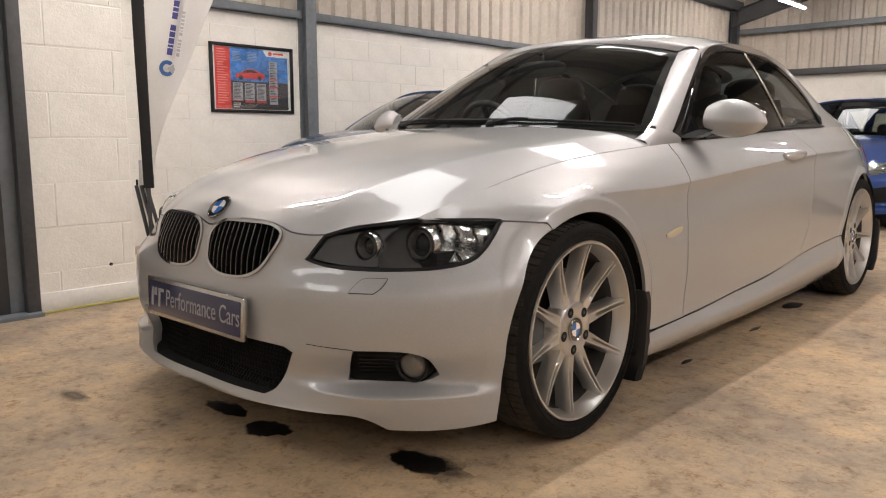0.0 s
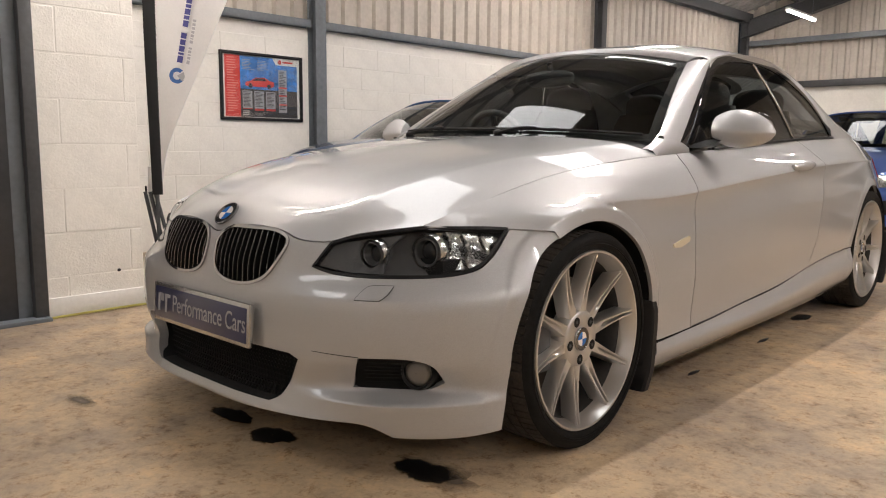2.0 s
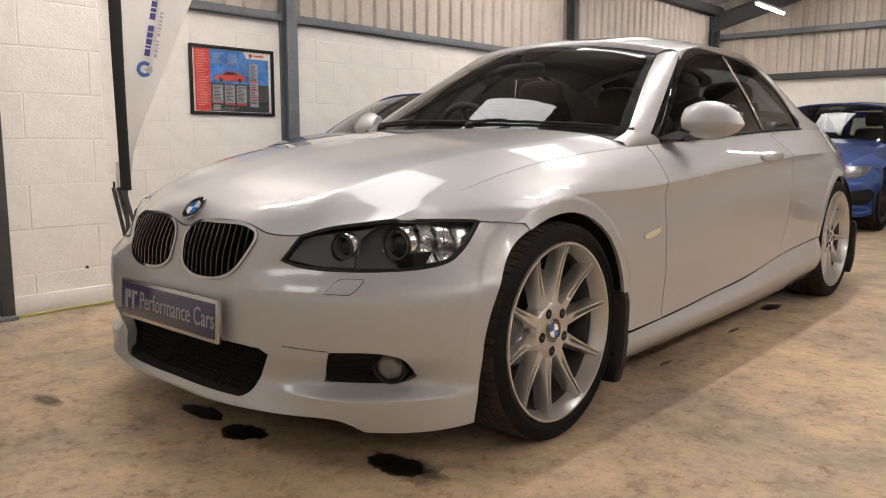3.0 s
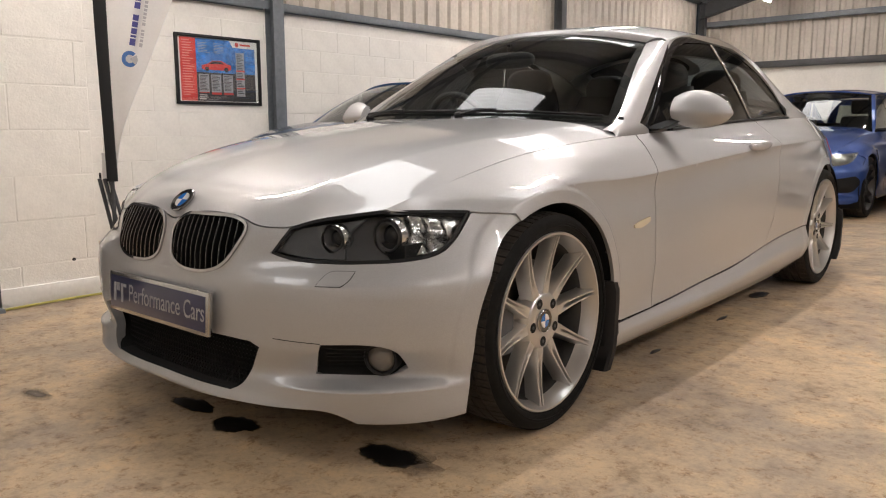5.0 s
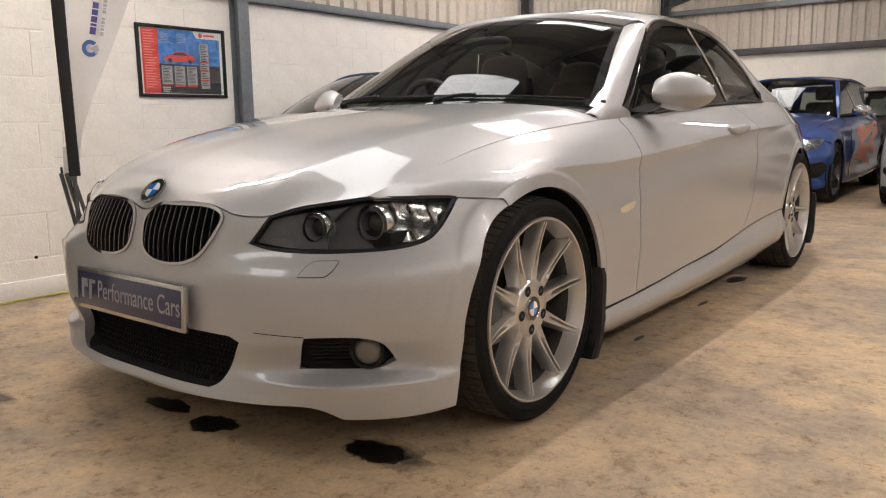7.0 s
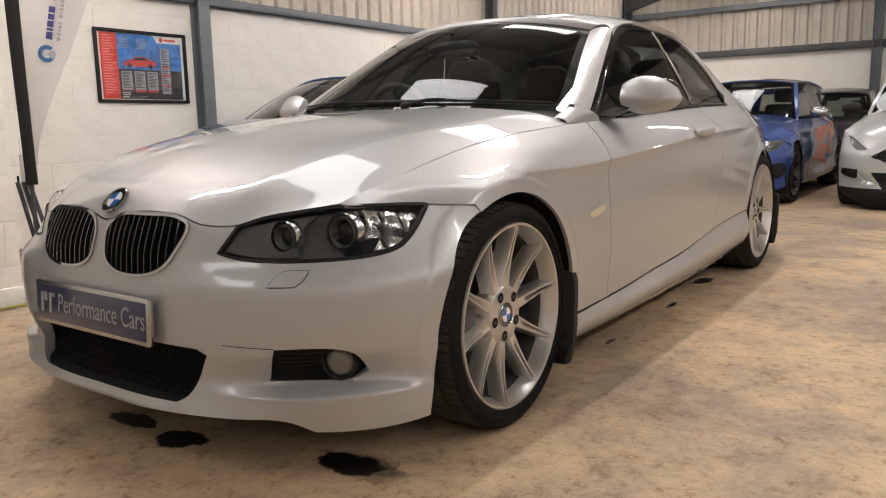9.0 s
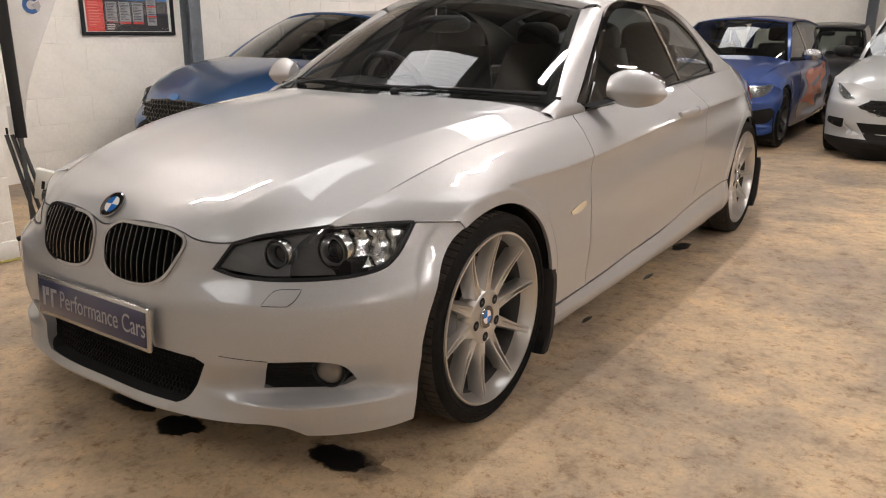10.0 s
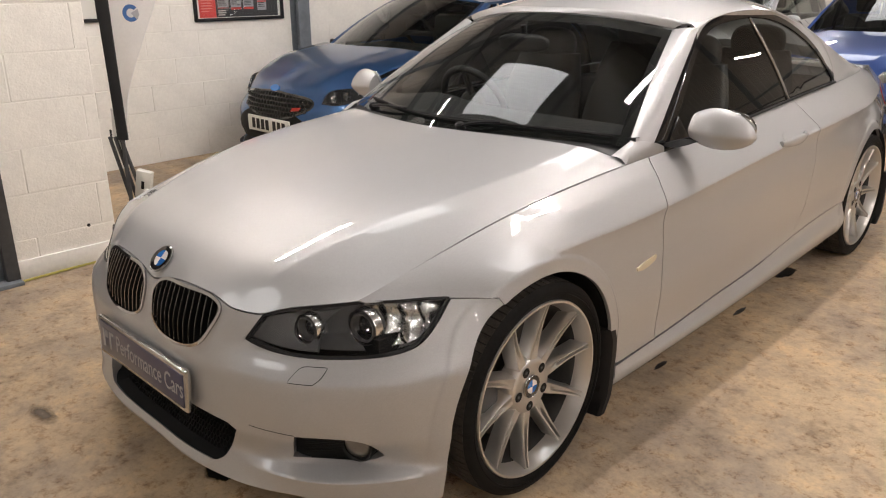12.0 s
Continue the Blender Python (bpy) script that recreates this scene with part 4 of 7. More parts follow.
RAIL_Z = cubic([1.2, 1.5, 1.8, 2.05, 2.3, 2.54, 2.8, 3.05], [1.225, 1.260, 1.262, 1.236, 1.180, 1.10, 1.005, 0.925])
ROOF_Z = cubic([1.1, 1.4, 1.75, 2.1, 2.4, 2.7, 3.05], [1.283, 1.330, 1.348, 1.328, 1.27, 1.17, 1.00])


def roof(u, v):
    """The hardtop: u across, v from the header back to the boot."""
    w = abs(u)
    y = 1.13 + 0.13 * w ** 2 + (3.05 - 1.13 - 0.13 * w ** 2) * v
    e = RAIL_Z(y)
    return (u * RAIL_X(y), y, e + (ROOF_Z(y) - e) * (1 - w ** 2.6))


trimmed("hardtop", roof, UNIT(1, 0.0, 0.62, 0.03), SILVER, car, grid=0.04, depth=0.02, toward=(0, 0, 1), label="raised silver folding hardtop")
trimmed("rear_window", roof, UNIT(0.82, 0.66, 0.97, 0.03), DARK_GLASS, car, grid=0.05, lift=-0.002, depth=0.0, toward=(0, 0, 1))
trimmed("rear_deck_frame", roof, UNIT(1, 0.623, 1.0, 0.03), SILVER, car, [UNIT(0.82, 0.66, 0.97, 0.03)], grid=0.05, depth=0.02, toward=(0, 0, 1))


def header(u, v):
    """The silver strip between the windscreen's top and the hardtop."""
    a, b = Vector(screen(u, 1.0)), Vector(roof(u, 0.0))
    return a.lerp(b, v) + Vector((0, -0.3, 1)) * 0.008 * 4 * v * (1 - v)


trimmed("windscreen_header", header, UNIT(1, 0.03, 0.985, 0.05), SILVER, car, grid=0.05, depth=0.015, toward=(0, -0.5, 1))

# side glass lies on one slanted sheet between the belt and the roof rail
WINDOW_TOP = cubic([0.80, 0.95, 1.10, 1.28, 1.5, 1.75, 2.0, 2.2, 2.37, 2.47], [0.850, 0.968, 1.082, 1.195, 1.240, 1.248, 1.215, 1.142, 1.028, 0.915])


def pane(y, z):
    zb = BELT(y)
    t = (z - zb) / max(1.262 - zb, 0.1)
    return (SIDE_X[8](y) - 0.006 - (SIDE_X[8](y) - 0.572) * t ** 1.12 if t > 0 else SIDE_X[8](y) - 0.006, y, z)


def pillar(v, t):
    """The windscreen pillar: t from the glass edge to the door glass, v up."""
    a = Vector(screen(1.0, v))
    y = 0.80 + 0.475 * v
    z = 0.852 + 0.358 * v - 0.02 * 4 * v * (1 - v) * 0.3
    b = Vector((pane(y, z)[0] + 0.004, y, z))
    n = Vector((0.55, -0.45, 0.55))
    return a.lerp(b, t) + n * 0.022 * 4 * t * (1 - t)


WIN = [(y, WINDOW_TOP(y)) for y in np.linspace(0.80, 2.47, 34)]
SPLIT = 1.86
DOOR_WIN = outlined([(0.83, BELT(0.83) + 0.012), (SPLIT, BELT(SPLIT) + 0.006)], [(SPLIT, BELT(SPLIT) + 0.006), (1.80, 1.05), (1.70, 1.236)], [(y, WINDOW_TOP(y) - 0.014) for y in np.linspace(1.70, 0.83, 16)], ds=0.03)
REAR_WIN = outlined([(SPLIT + 0.012, BELT(SPLIT) + 0.006), (2.45, BELT(2.45) + 0.004)], [(y, WINDOW_TOP(y) - 0.014) for y in np.linspace(2.45, 1.725, 18)], [(1.725, WINDOW_TOP(1.725) - 0.014), (1.815, 1.05), (SPLIT + 0.012, BELT(SPLIT) + 0.006)], ds=0.03)
FRAME = outlined([(0.795, 0.846), (2.49, BELT(2.49) - 0.002)], [(2.49, BELT(2.49) - 0.002)] + [(y, WINDOW_TOP(y) + 0.016) for y in np.linspace(2.485, 0.795, 34)], [(0.795, WINDOW_TOP(0.795) + 0.016), (0.795, 0.846)], ds=0.03)
HOLE = outlined([(0.835, BELT(0.835) + 0.010), (2.452, BELT(2.452) + 0.004)], [(y, WINDOW_TOP(y) - 0.012) for y in np.linspace(2.452, 0.835, 34)], ds=0.03)
for flip in (False, True):
    s = -1 if flip else 1
    glassy = dict(mirror=flip, depth=0.0, toward=(1, 0, 0.3), grid=0.05)
    trimmed("door_window", pane, DOOR_WIN, DOOR_GLASS, car, **glassy).visible_shadow = False
    trimmed("quarter_window", pane, REAR_WIN, DARK_GLASS, car, **glassy).visible_shadow = False
    trimmed("window_trim", pane, FRAME, GLOSS_BLACK, car, [HOLE], mirror=flip, lift=0.003, depth=0.012, toward=(1, 0, 0.3), grid=0.05)
    trimmed("windscreen_pillar", pillar, outlined([(0.0, 0.01), (0.01, 0.66)], [(0.01, 0.66), (0.6, 0.70), (0.99, 0.84)], [(0.99, 0.84), (0.99, 0.0)], [(0.99, 0.0), (0.0, 0.01)], ds=0.06), SILVER, car, mirror=flip, grid=0.08, depth=0.02, toward=(0.6, -0.5, 0.5))
    trimmed("door_seal", pillar, outlined([(0.0, 0.64), (0.6, 0.68), (0.985, 0.81)], [(0.985, 0.81), (0.985, 1.04)], [(0.985, 1.04), (0.0, 1.04)], [(0.0, 1.04), (0.0, 0.64)], ds=0.06), GLOSS_BLACK, car, mirror=flip, grid=0.05, lift=-0.004, depth=0.01, toward=(0.6, -0.5, 0.5))
    bm = bmesh.new()
    tube(bm, [(s * (pane(y, BELT(y))[0] + 0.010), y, BELT(y) + 0.004) for y in np.linspace(0.98, 2.47, 24)], 0.006)
    part("belt_strip", bm, BLACK, car)
    # rear pillar flank between the side glass and the hardtop's rail
    bm = bmesh.new()
    rows = []
    for y in np.linspace(1.22, 3.04, 44):
        zt = WINDOW_TOP(y) + 0.014 if y < 2.46 else BELT(y) - 0.004
        zt = max(zt, BELT(y) - 0.004) if y > 2.40 else zt
        lo = Vector(pane(y, zt)) if y < 2.44 else Vector((SIDE_X[8](y) - 0.004, y, zt))
        hi = Vector(roof(1.0, (y - 1.26) / (3.05 - 1.26))) if y > 1.27 else Vector(roof(1.0, 0.0))
        rows.append([(s * q.x, q.y, q.z) for q in (lo, lo.lerp(hi, 0.4) + Vector((0.010, 0, 0.004)), lo.lerp(hi, 0.75) + Vector((0.008, 0, 0.004)), hi)])
    skin(bm, rows)
    bmesh.ops.recalc_face_normals(bm, faces=bm.faces)
    part("roof_rail", bm, SILVER, car)
    # corner where wing, bonnet and pillar run together
    bm = bmesh.new()
    rows = []
    edge, low = Vector(hood(0.93, 0.985)), Vector((SIDE_X[8](0.590) - 0.001, 0.590, BELT(0.590) - 0.001))
    rows.append([(s * q.x, q.y, q.z) for q in (low - Vector((0.003, 0, 0.012)), low, low.lerp(edge, 0.35) + Vector((0.005, 0, 0.009)), low.lerp(edge, 0.7) + Vector((0.005, 0, 0.009)), edge + Vector((0, 0, 0.002)))])
    for k in range(9):
        t = k / 8
        y = 0.600 + 0.210 * t
        lo = Vector((SIDE_X[8](y) - 0.001, y, BELT(y) - 0.001))
        hi = Vector(pillar(0.03, t))
        rows.append([(s * q.x, q.y, q.z) for q in (lo - Vector((0.003, 0, 0.012)), lo, lo.lerp(hi, 0.35) + Vector((0.006, -0.008, 0.012)) * (1 - t), lo.lerp(hi, 0.7) + Vector((0.006, -0.008, 0.010)) * (1 - t), hi)])
    skin(bm, rows)
    bmesh.ops.recalc_face_normals(bm, faces=bm.faces)
    part("pillar_foot", bm, SILVER, car)
    bm = bmesh.new()
    tube(bm, [Vector((s * (pane(y, z)[0] + 0.004), y, z)) for y, z in ((1.712, 1.236), (1.76, 1.15), (1.808, 1.05), (1.842, 0.96), (SPLIT + 0.006, BELT(SPLIT) + 0.006))], 0.006)
    part("window_divider", bm, SATIN, car, "slim bright strip between the side windows")



def ellipsoid(bm, m, nu=28, nv=16, power=2.2):
    """A rounded pod: a superellipsoid in the unit cube, placed by m."""
    f = lambda v: math.copysign(abs(v) ** (2 / power), v)
    rows = [[m @ Vector((f(math.cos(b)) * f(math.cos(a)), f(math.cos(b)) * f(math.sin(a)), f(math.sin(b)))) for a in np.linspace(0, 2 * math.pi, nu, endpoint=False)] for b in np.linspace(-math.pi / 2 + 0.06, math.pi / 2 - 0.06, nv)]
    skin(bm, rows, True, True)
    return bm


for s in (1, -1):
    # door mirror: a painted pod on a black foot
    bm = bmesh.new()
    rows = []
    for k in range(15):
        t = k / 14
        x = 0.805 + 0.200 * t
        h = 0.071 * (math.sin(math.pi * min(1, 0.16 + 0.835 * t)) ** 0.55)
        d = 0.062 * (math.sin(math.pi * min(1, 0.16 + 0.835 * t)) ** 0.5)
        zc, yc = 0.936 - 0.010 * t, 0.868 + 0.030 * t
        rows.append([(s * x, yc - d * (1 - abs(math.sin(q)) ** 1.35) ** 0.62 * (1 if math.cos(q) > 0 else -0.55), zc - 0.012 + (h * 1.10 * math.sin(q) if math.sin(q) > 0 else h * 0.80 * math.sin(q))) for q in np.linspace(0, 2 * math.pi, 48, endpoint=False)])
    skin(bm, rows, True, True)
    bmesh.ops.recalc_face_normals(bm, faces=bm.faces)
    pod = part("door_mirror", bm, SILVER, car)
    bm = bmesh.new()
    ellipsoid(bm, Matrix.Translation((s * 0.905, 0.912, 0.935)) @ Matrix.Diagonal((0.092, 0.010, 0.055, 1)))
    part("mirror_glass", bm, CHROME, pod)
    bm = bmesh.new()
    skin(bm, [[(s * (x + dx), y + dy, z) for dx, dy in ((-w, -w), (w, -w), (w, w), (-w, w))] for x, y, z, w in ((0.725, 0.860, 0.862, 0.045), (0.770, 0.862, 0.874, 0.036), (0.815, 0.872, 0.892, 0.030), (0.86, 0.878, 0.905, 0.038))], True, True)
    bmesh.ops.recalc_face_normals(bm, faces=bm.faces)
    part("mirror_foot", bm, BLACK, pod)
    bm = bmesh.new()
    tri = [(0.81, 0.852), (0.965, 0.872), (0.93, 0.945)]
    fan = [Vector(pane(y, z)) + Vector((0.012, 0, 0)) for y, z in tri]
    low = [Vector(pane(y, z)) - Vector((0.006, 0, 0)) for y, z in tri]
    skin(bm, [[(s * p.x, p.y, p.z) for p in low], [(s * p.x, p.y, p.z) for p in fan]], True, True)
    bmesh.ops.recalc_face_normals(bm, faces=bm.faces)
    part("mirror_base_panel", bm, GLOSS_BLACK, pod)

# ---- grilles ----
for flip in (False, True):
    turn = flipped if flip else (lambda q: q)
    outer, inner = turn(grown(KIDNEY, 0.0035, 0.0158)), turn(grown(KIDNEY, -0.0045, 0.0158))
    grille = trimmed("kidney_grille", nose, outer, CHROME, car, [inner], grid=0.012, lift=0.006, depth=0.034, label="chrome surround of the kidney grille", **PALE)
    loop = turn(grown(KIDNEY, -0.002, 0.0158))
    for k in range(13):
        a = (2.9 + k * 19.6 / 12) * (-1 if flip else 1)
        zs = [z for z in np.linspace(0.48, 0.66, 60) if inside(loop, a, z)]
        if len(zs) < 3:
            continue
        body, lip = [], []
        for z in np.linspace(zs[0], zs[-1], 10):
            p = Vector(nose(a, z))
            n = Vector((math.sin(radians(a)), -math.cos(radians(a)), 0.12)).normalized()
            w = Vector((n.y, -n.x, 0)).normalized() * 0.0014
            bow = 0.006 - 0.004 * abs(z - 0.57) / 0.08
            body.append([p + n * (bow - 0.001) + w, p + n * (bow - 0.001) - w, p - n * 0.020 - w, p - n * 0.020 + w])
            lip.append([p + n * (bow + 0.0006) + w * 0.3, p + n * (bow + 0.0006) - w * 0.3, p + n * (bow - 0.0009) - w * 0.62, p + n * (bow - 0.0009) + w * 0.62])
        bm = bmesh.new()
        skin(bm, body, True, True)
        bmesh.ops.recalc_face_normals(bm, faces=bm.faces)
        slat = part("grille_slat", bm, BLACK, grille, smooth=False)
        bm = bmesh.new()
        skin(bm, lip, True, True)
        bmesh.ops.recalc_face_normals(bm, faces=bm.faces)
        part("slat_edge", bm, DIM_CHROME, slat, "thin bright front edge of the slat", smooth=False)
    # added near-black sheet: gives the shade behind the slats as colour
    trimmed("grille_shade_sheet", nose, outer, VOID, grille, grid=0.03, lift=-0.035, depth=0.0, **PALE)
    # fog lamp in its black insert
    fog = trimmed("fog_lamp", nose, turn(grown(FOG, 0.004, 0.0158)), MATT_BLACK, car, grid=0.012, lift=-0.034, depth=0.0, label="fog lamp in a black mesh insert", **PALE)
    bm = bmesh.new()
    s = -1 if flip else 1
    p = Vector(nose(47.0 * s, 0.293))
    axis = Vector((0.38 * s, -0.92, 0.0)).normalized()
    place = Matrix.Translation(p - axis * 0.034) @ axis.to_track_quat("X", "Z").to_matrix().to_4x4()
    lathe(bm, [(-0.04, 0.046), (0.012, 0.047), (0.018, 0.043), (0.014, 0.038), (0.004, 0.036)], 36, place)
    part("fog_lamp_ring", bm, BLACK, fog)
    bm = bmesh.new()
    lathe(bm, [(0.008, 0.0365), (0.014, 0.032), (0.019, 0.023), (0.022, 0.011), (0.0225, 0.001)], 36, place)
    part("fog_lamp_lens", bm, FROSTED, fog)
    bm = bmesh.new()
    for i in range(7):
        zz = 0.258 + i * 0.0125
        tube(bm, [Vector(nose(a * s, zz)) + Vector((0, 0.029, 0)) for a in np.linspace(37.6, 44.2, 5)], 0.0020, 5)
    part("fog_mesh", bm, VOID, fog)
    bm = bmesh.new()
    tube(bm, [Vector(nose(a * s, 0.347 - 0.0007 * (a - 30))) for a in np.linspace(30.2, 38.2, 12)], 0.0011, 5)
    part("bumper_seam", bm, MATT_BLACK, car)
    # headlamp: clear lens over a black housing with two projectors
    lamp = trimmed("headlamp", nose, turn(HEADLAMP), LENS, car, grid=0.02, depth=0.0, label="clear headlamp lens over dark housing", **PALE)
    lamp.visible_shadow = False
    trimmed("headlamp_seal", nose, turn(grown(HEADLAMP, 0.002, 0.0158)), BLACK, lamp, [turn(grown(HEADLAMP, -0.005, 0.0158))], grid=0.02, lift=0.0015, depth=0.03, **PALE)
    trimmed("headlamp_housing", lambda a, z: tuple(Vector(nose(a, z)) + Vector((-0.014 * s, 0.058 + 0.03 * smooth_step(48, 62, abs(a)), 0))), turn(grown(HEADLAMP, 0.004, 0.0158)), LAMP_GREY, lamp, grid=0.02, depth=0.0, **PALE)
    trimmed("headlamp_mask", lambda a, z: tuple(Vector(nose(a, z)) + Vector((-0.004 * s, 0.016, 0))), turn(outlined([(29.4, 0.557), (32.4, 0.615)], [(32.4, 0.615), (39, 0.628), (45.0, 0.640)], [(45.0, 0.640), (42, 0.60), (41.5, 0.545)], [(41.5, 0.545), (35, 0.546), (29.4, 0.557)], **PALE)), LAMP_GREY, lamp,
            [turn(ring(39.2, 0.592, 2.05, 0.033))], grid=0.012, depth=0.012, **PALE)
    for a, z, r, back in ((39.2, 0.592, 0.030, 0.020), (48.2, 0.598, 0.037, 0.026)):
        c = Vector(nose(a * s, z)) + Vector((0, back, 0))
        look_out = Vector((0.12 * s, -1, 0.0)).normalized()
        place = Matrix.Translation(c) @ look_out.to_track_quat("X", "Z").to_matrix().to_4x4()
        bm = bmesh.new()
        lathe(bm, [(-0.04, r * 0.98), (-0.004, r), (0.004, r * 1.05), (0.008, r * 1.0), (0.004, r * 0.88), (-0.02, r * 0.80)], 40, place)
        part("projector_ring", bm, LAMP_GREY, lamp)
        bm = bmesh.new()
        lathe(bm, [(-0.02, r * 0.80)] + [(-0.02 + 0.022 * math.cos(q), r * 0.80 * math.sin(q)) for q in np.linspace(math.pi / 2, 0.03, 8)], 36, place)
        part("projector_lens", bm, PROJECTOR, lamp)
        bm = bmesh.new()
        lathe(bm, [(-0.018, r * 1.33), (0.002, r * 1.32), (0.006, r * 1.27), (0.002, r * 1.20), (-0.018, r * 1.18)], 40, place)
        part("light_ring", bm, REFLECTOR, lamp)
    trimmed("turn_reflector", lambda a, z: tuple(Vector(nose(a, z)) + Vector((-0.010 * s, 0.036 + 0.007 * math.sin(abs(a) * 1.9) + 0.006 * math.sin(z * 95 + abs(a) * 0.35), 0))), turn(outlined([(50.0, 0.552), (49.5, 0.642)], [(49.5, 0.642), (58, 0.652), (62.8, 0.648)], [(62.5, 0.648), (60, 0.60), (56, 0.560), (50.0, 0.552)], **PALE)), REFLECTOR, lamp, grid=0.014, depth=0.02, **PALE)
    # headlamp washer cap in its dark gap
    cap = turn(outlined([(37.7, 0.487), (38.5, 0.501), (39.8, 0.517), (41, 0.520)], [(41, 0.520), (43.8, 0.520)], [(43.8, 0.520), (42.8, 0.500), (41.6, 0.487)], [(41.6, 0.487), (37.7, 0.487)], ds=0.005, **PALE))
    trimmed("washer_gap", nose, grown(cap, 0.0016, 0.0158), MATT_BLACK, car, grid=0.012, lift=0.0009, depth=0.0, **PALE)
    trimmed("washer_cap", nose, turn(outlined([(37.7, 0.487), (38.5, 0.501), (39.8, 0.517), (41, 0.520)], [(41, 0.520), (43.8, 0.520)], [(43.8, 0.520), (42.8, 0.500), (41.6, 0.487)], [(41.6, 0.487), (37.7, 0.487)], ds=0.005, **PALE)), SILVER, car, grid=0.01, lift=0.0022, depth=0.005, **PALE)

# lower intake: duct behind the opening, shade painted as near-black, closed by a honeycomb
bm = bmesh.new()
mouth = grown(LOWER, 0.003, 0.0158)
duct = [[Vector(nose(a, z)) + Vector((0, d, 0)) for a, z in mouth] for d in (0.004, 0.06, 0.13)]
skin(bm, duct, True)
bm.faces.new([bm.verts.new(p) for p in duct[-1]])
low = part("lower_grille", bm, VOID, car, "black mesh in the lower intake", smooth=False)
bm = bmesh.new()
for j in range(10):
    for i in range(-30, 31):
        a, z = (i + (0.5 if j % 2 else 0)) * 0.98, 0.190 + j * 0.0140
        if inside(LOWER, a, z):
            tube(bm, [Vector(nose(a + 0.50 * math.cos(t), z + 0.0088 * math.sin(t))) + Vector((0, 0.05, 0)) for t in np.linspace(math.pi / 6, math.pi / 6 + 2 * math.pi, 7)], 0.0017, 3)
part("intake_mesh", bm, MATT_BLACK, low, smooth=False)

# ---- number plate with the dealer's print: no registration ----
plate = thing("show_plate", "dealer's navy show plate in a pale frame on the bumper", "number plate")
plate.parent = None
plate.matrix_basis = ON_FLOOR @ pose(0, -0.741, 0.388, 90 - 4, 0, 0)
bm = boxes(((-0.268, -0.060, -0.008), (0.268, 0.060, 0.008), 0.004))
part("plate_frame", bm, SATIN, plate, "pale plastic frame")
bm = boxes(((-0.256, -0.048, 0.006), (0.256, 0.048, 0.0105), 0.001))
part("plate_face", bm, NAVY, plate)
words("lettering", "Performance Cars", 0.072, LETTER, pose(0.055, 0.002, 0.0108) @ Matrix.Diagonal((0.76, 1.0, 1, 1)), plate)
bm = boxes(((-0.235, -0.028, 0.0105), (-0.222, 0.028, 0.0115)), ((-0.218, 0.004, 0.0105), (-0.200, 0.028, 0.0115)), ((-0.192, -0.028, 0.0105), (-0.180, 0.028, 0.0115)), ((-0.180, 0.018, 0.0105), (-0.160, 0.028, 0.0115)))
part("plate_initials", bm, LETTER, plate, "worn grey bars", smooth=False)


def roundel(parent, m, r, name="badge"):
    """A plain round badge: dark rim, two blue and two white quarters."""
    bm = bmesh.new()
    lathe(bm, [(-0.004, r), (0.002, r), (0.004, r * 0.93), (0.003, r * 0.66), (0.0, r * 0.64), (0.0, 0.001)], 48, m)
    b = part(name, bm, GLOSS_BLACK, parent, "round badge with blue and white quarters")
    bm = bmesh.new()
    lathe(bm, [(-0.003, r * 1.05), (0.003, r * 1.05), (0.0045, r * 1.0), (0.003, r * 0.95)], 48, m)
    part("badge_rim", bm, CHROME, b)
    for q in range(4):
        bm = bmesh.new()
        pts = [(0.0035, 0, 0)] + [(0.0035, r * 0.62 * math.cos(t), r * 0.62 * math.sin(t)) for t in np.linspace(q * math.pi / 2, (q + 1) * math.pi / 2, 10)]
        bm.faces.new([bm.verts.new(m @ Vector(p)) for p in pts])
        skin(bm, [[m @ Vector(p) for p in pts], [m @ Vector((0.0005, p[1], p[2])) for p in pts]], True)
        bmesh.ops.recalc_face_normals(bm, faces=bm.faces)
        part("badge_quarter", bm, BADGE_BLUE if q % 2 else BADGE_WHITE, b, smooth=False)
    return b


badge_at = Vector(hood(0, 0.032))
n = (Vector(hood(0.02, 0.032)) - Vector(hood(-0.02, 0.032))).cross(Vector(hood(0, 0.046)) - Vector(hood(0, 0.018))).normalized()
roundel(car, Matrix.Translation(badge_at + n * 0.004) @ n.to_track_quat("X", "Z").to_matrix().to_4x4(), 0.040)

# ---- wipers, scuttle, mud flaps ----
scuttle = lambda u, v: tuple(Vector(hood(u, 0.992)).lerp(Vector(screen(u, 0.03)), v) - Vector((0, 0, 0.012)))
trimmed("scuttle_panel", scuttle, UNIT(0.99, -0.2, 1.0, 0.06), BLACK, car, grid=0.06, depth=0.0, toward=(0, -0.3, 1))


def on_screen(u, v, d=0.0):
    p = Vector(screen(u, v))
    n = (Vector(screen(u + 0.01, v)) - p).cross(Vector(screen(u, v + 0.01)) - p).normalized()
    return p + (n if n.z > 0 else -n) * d


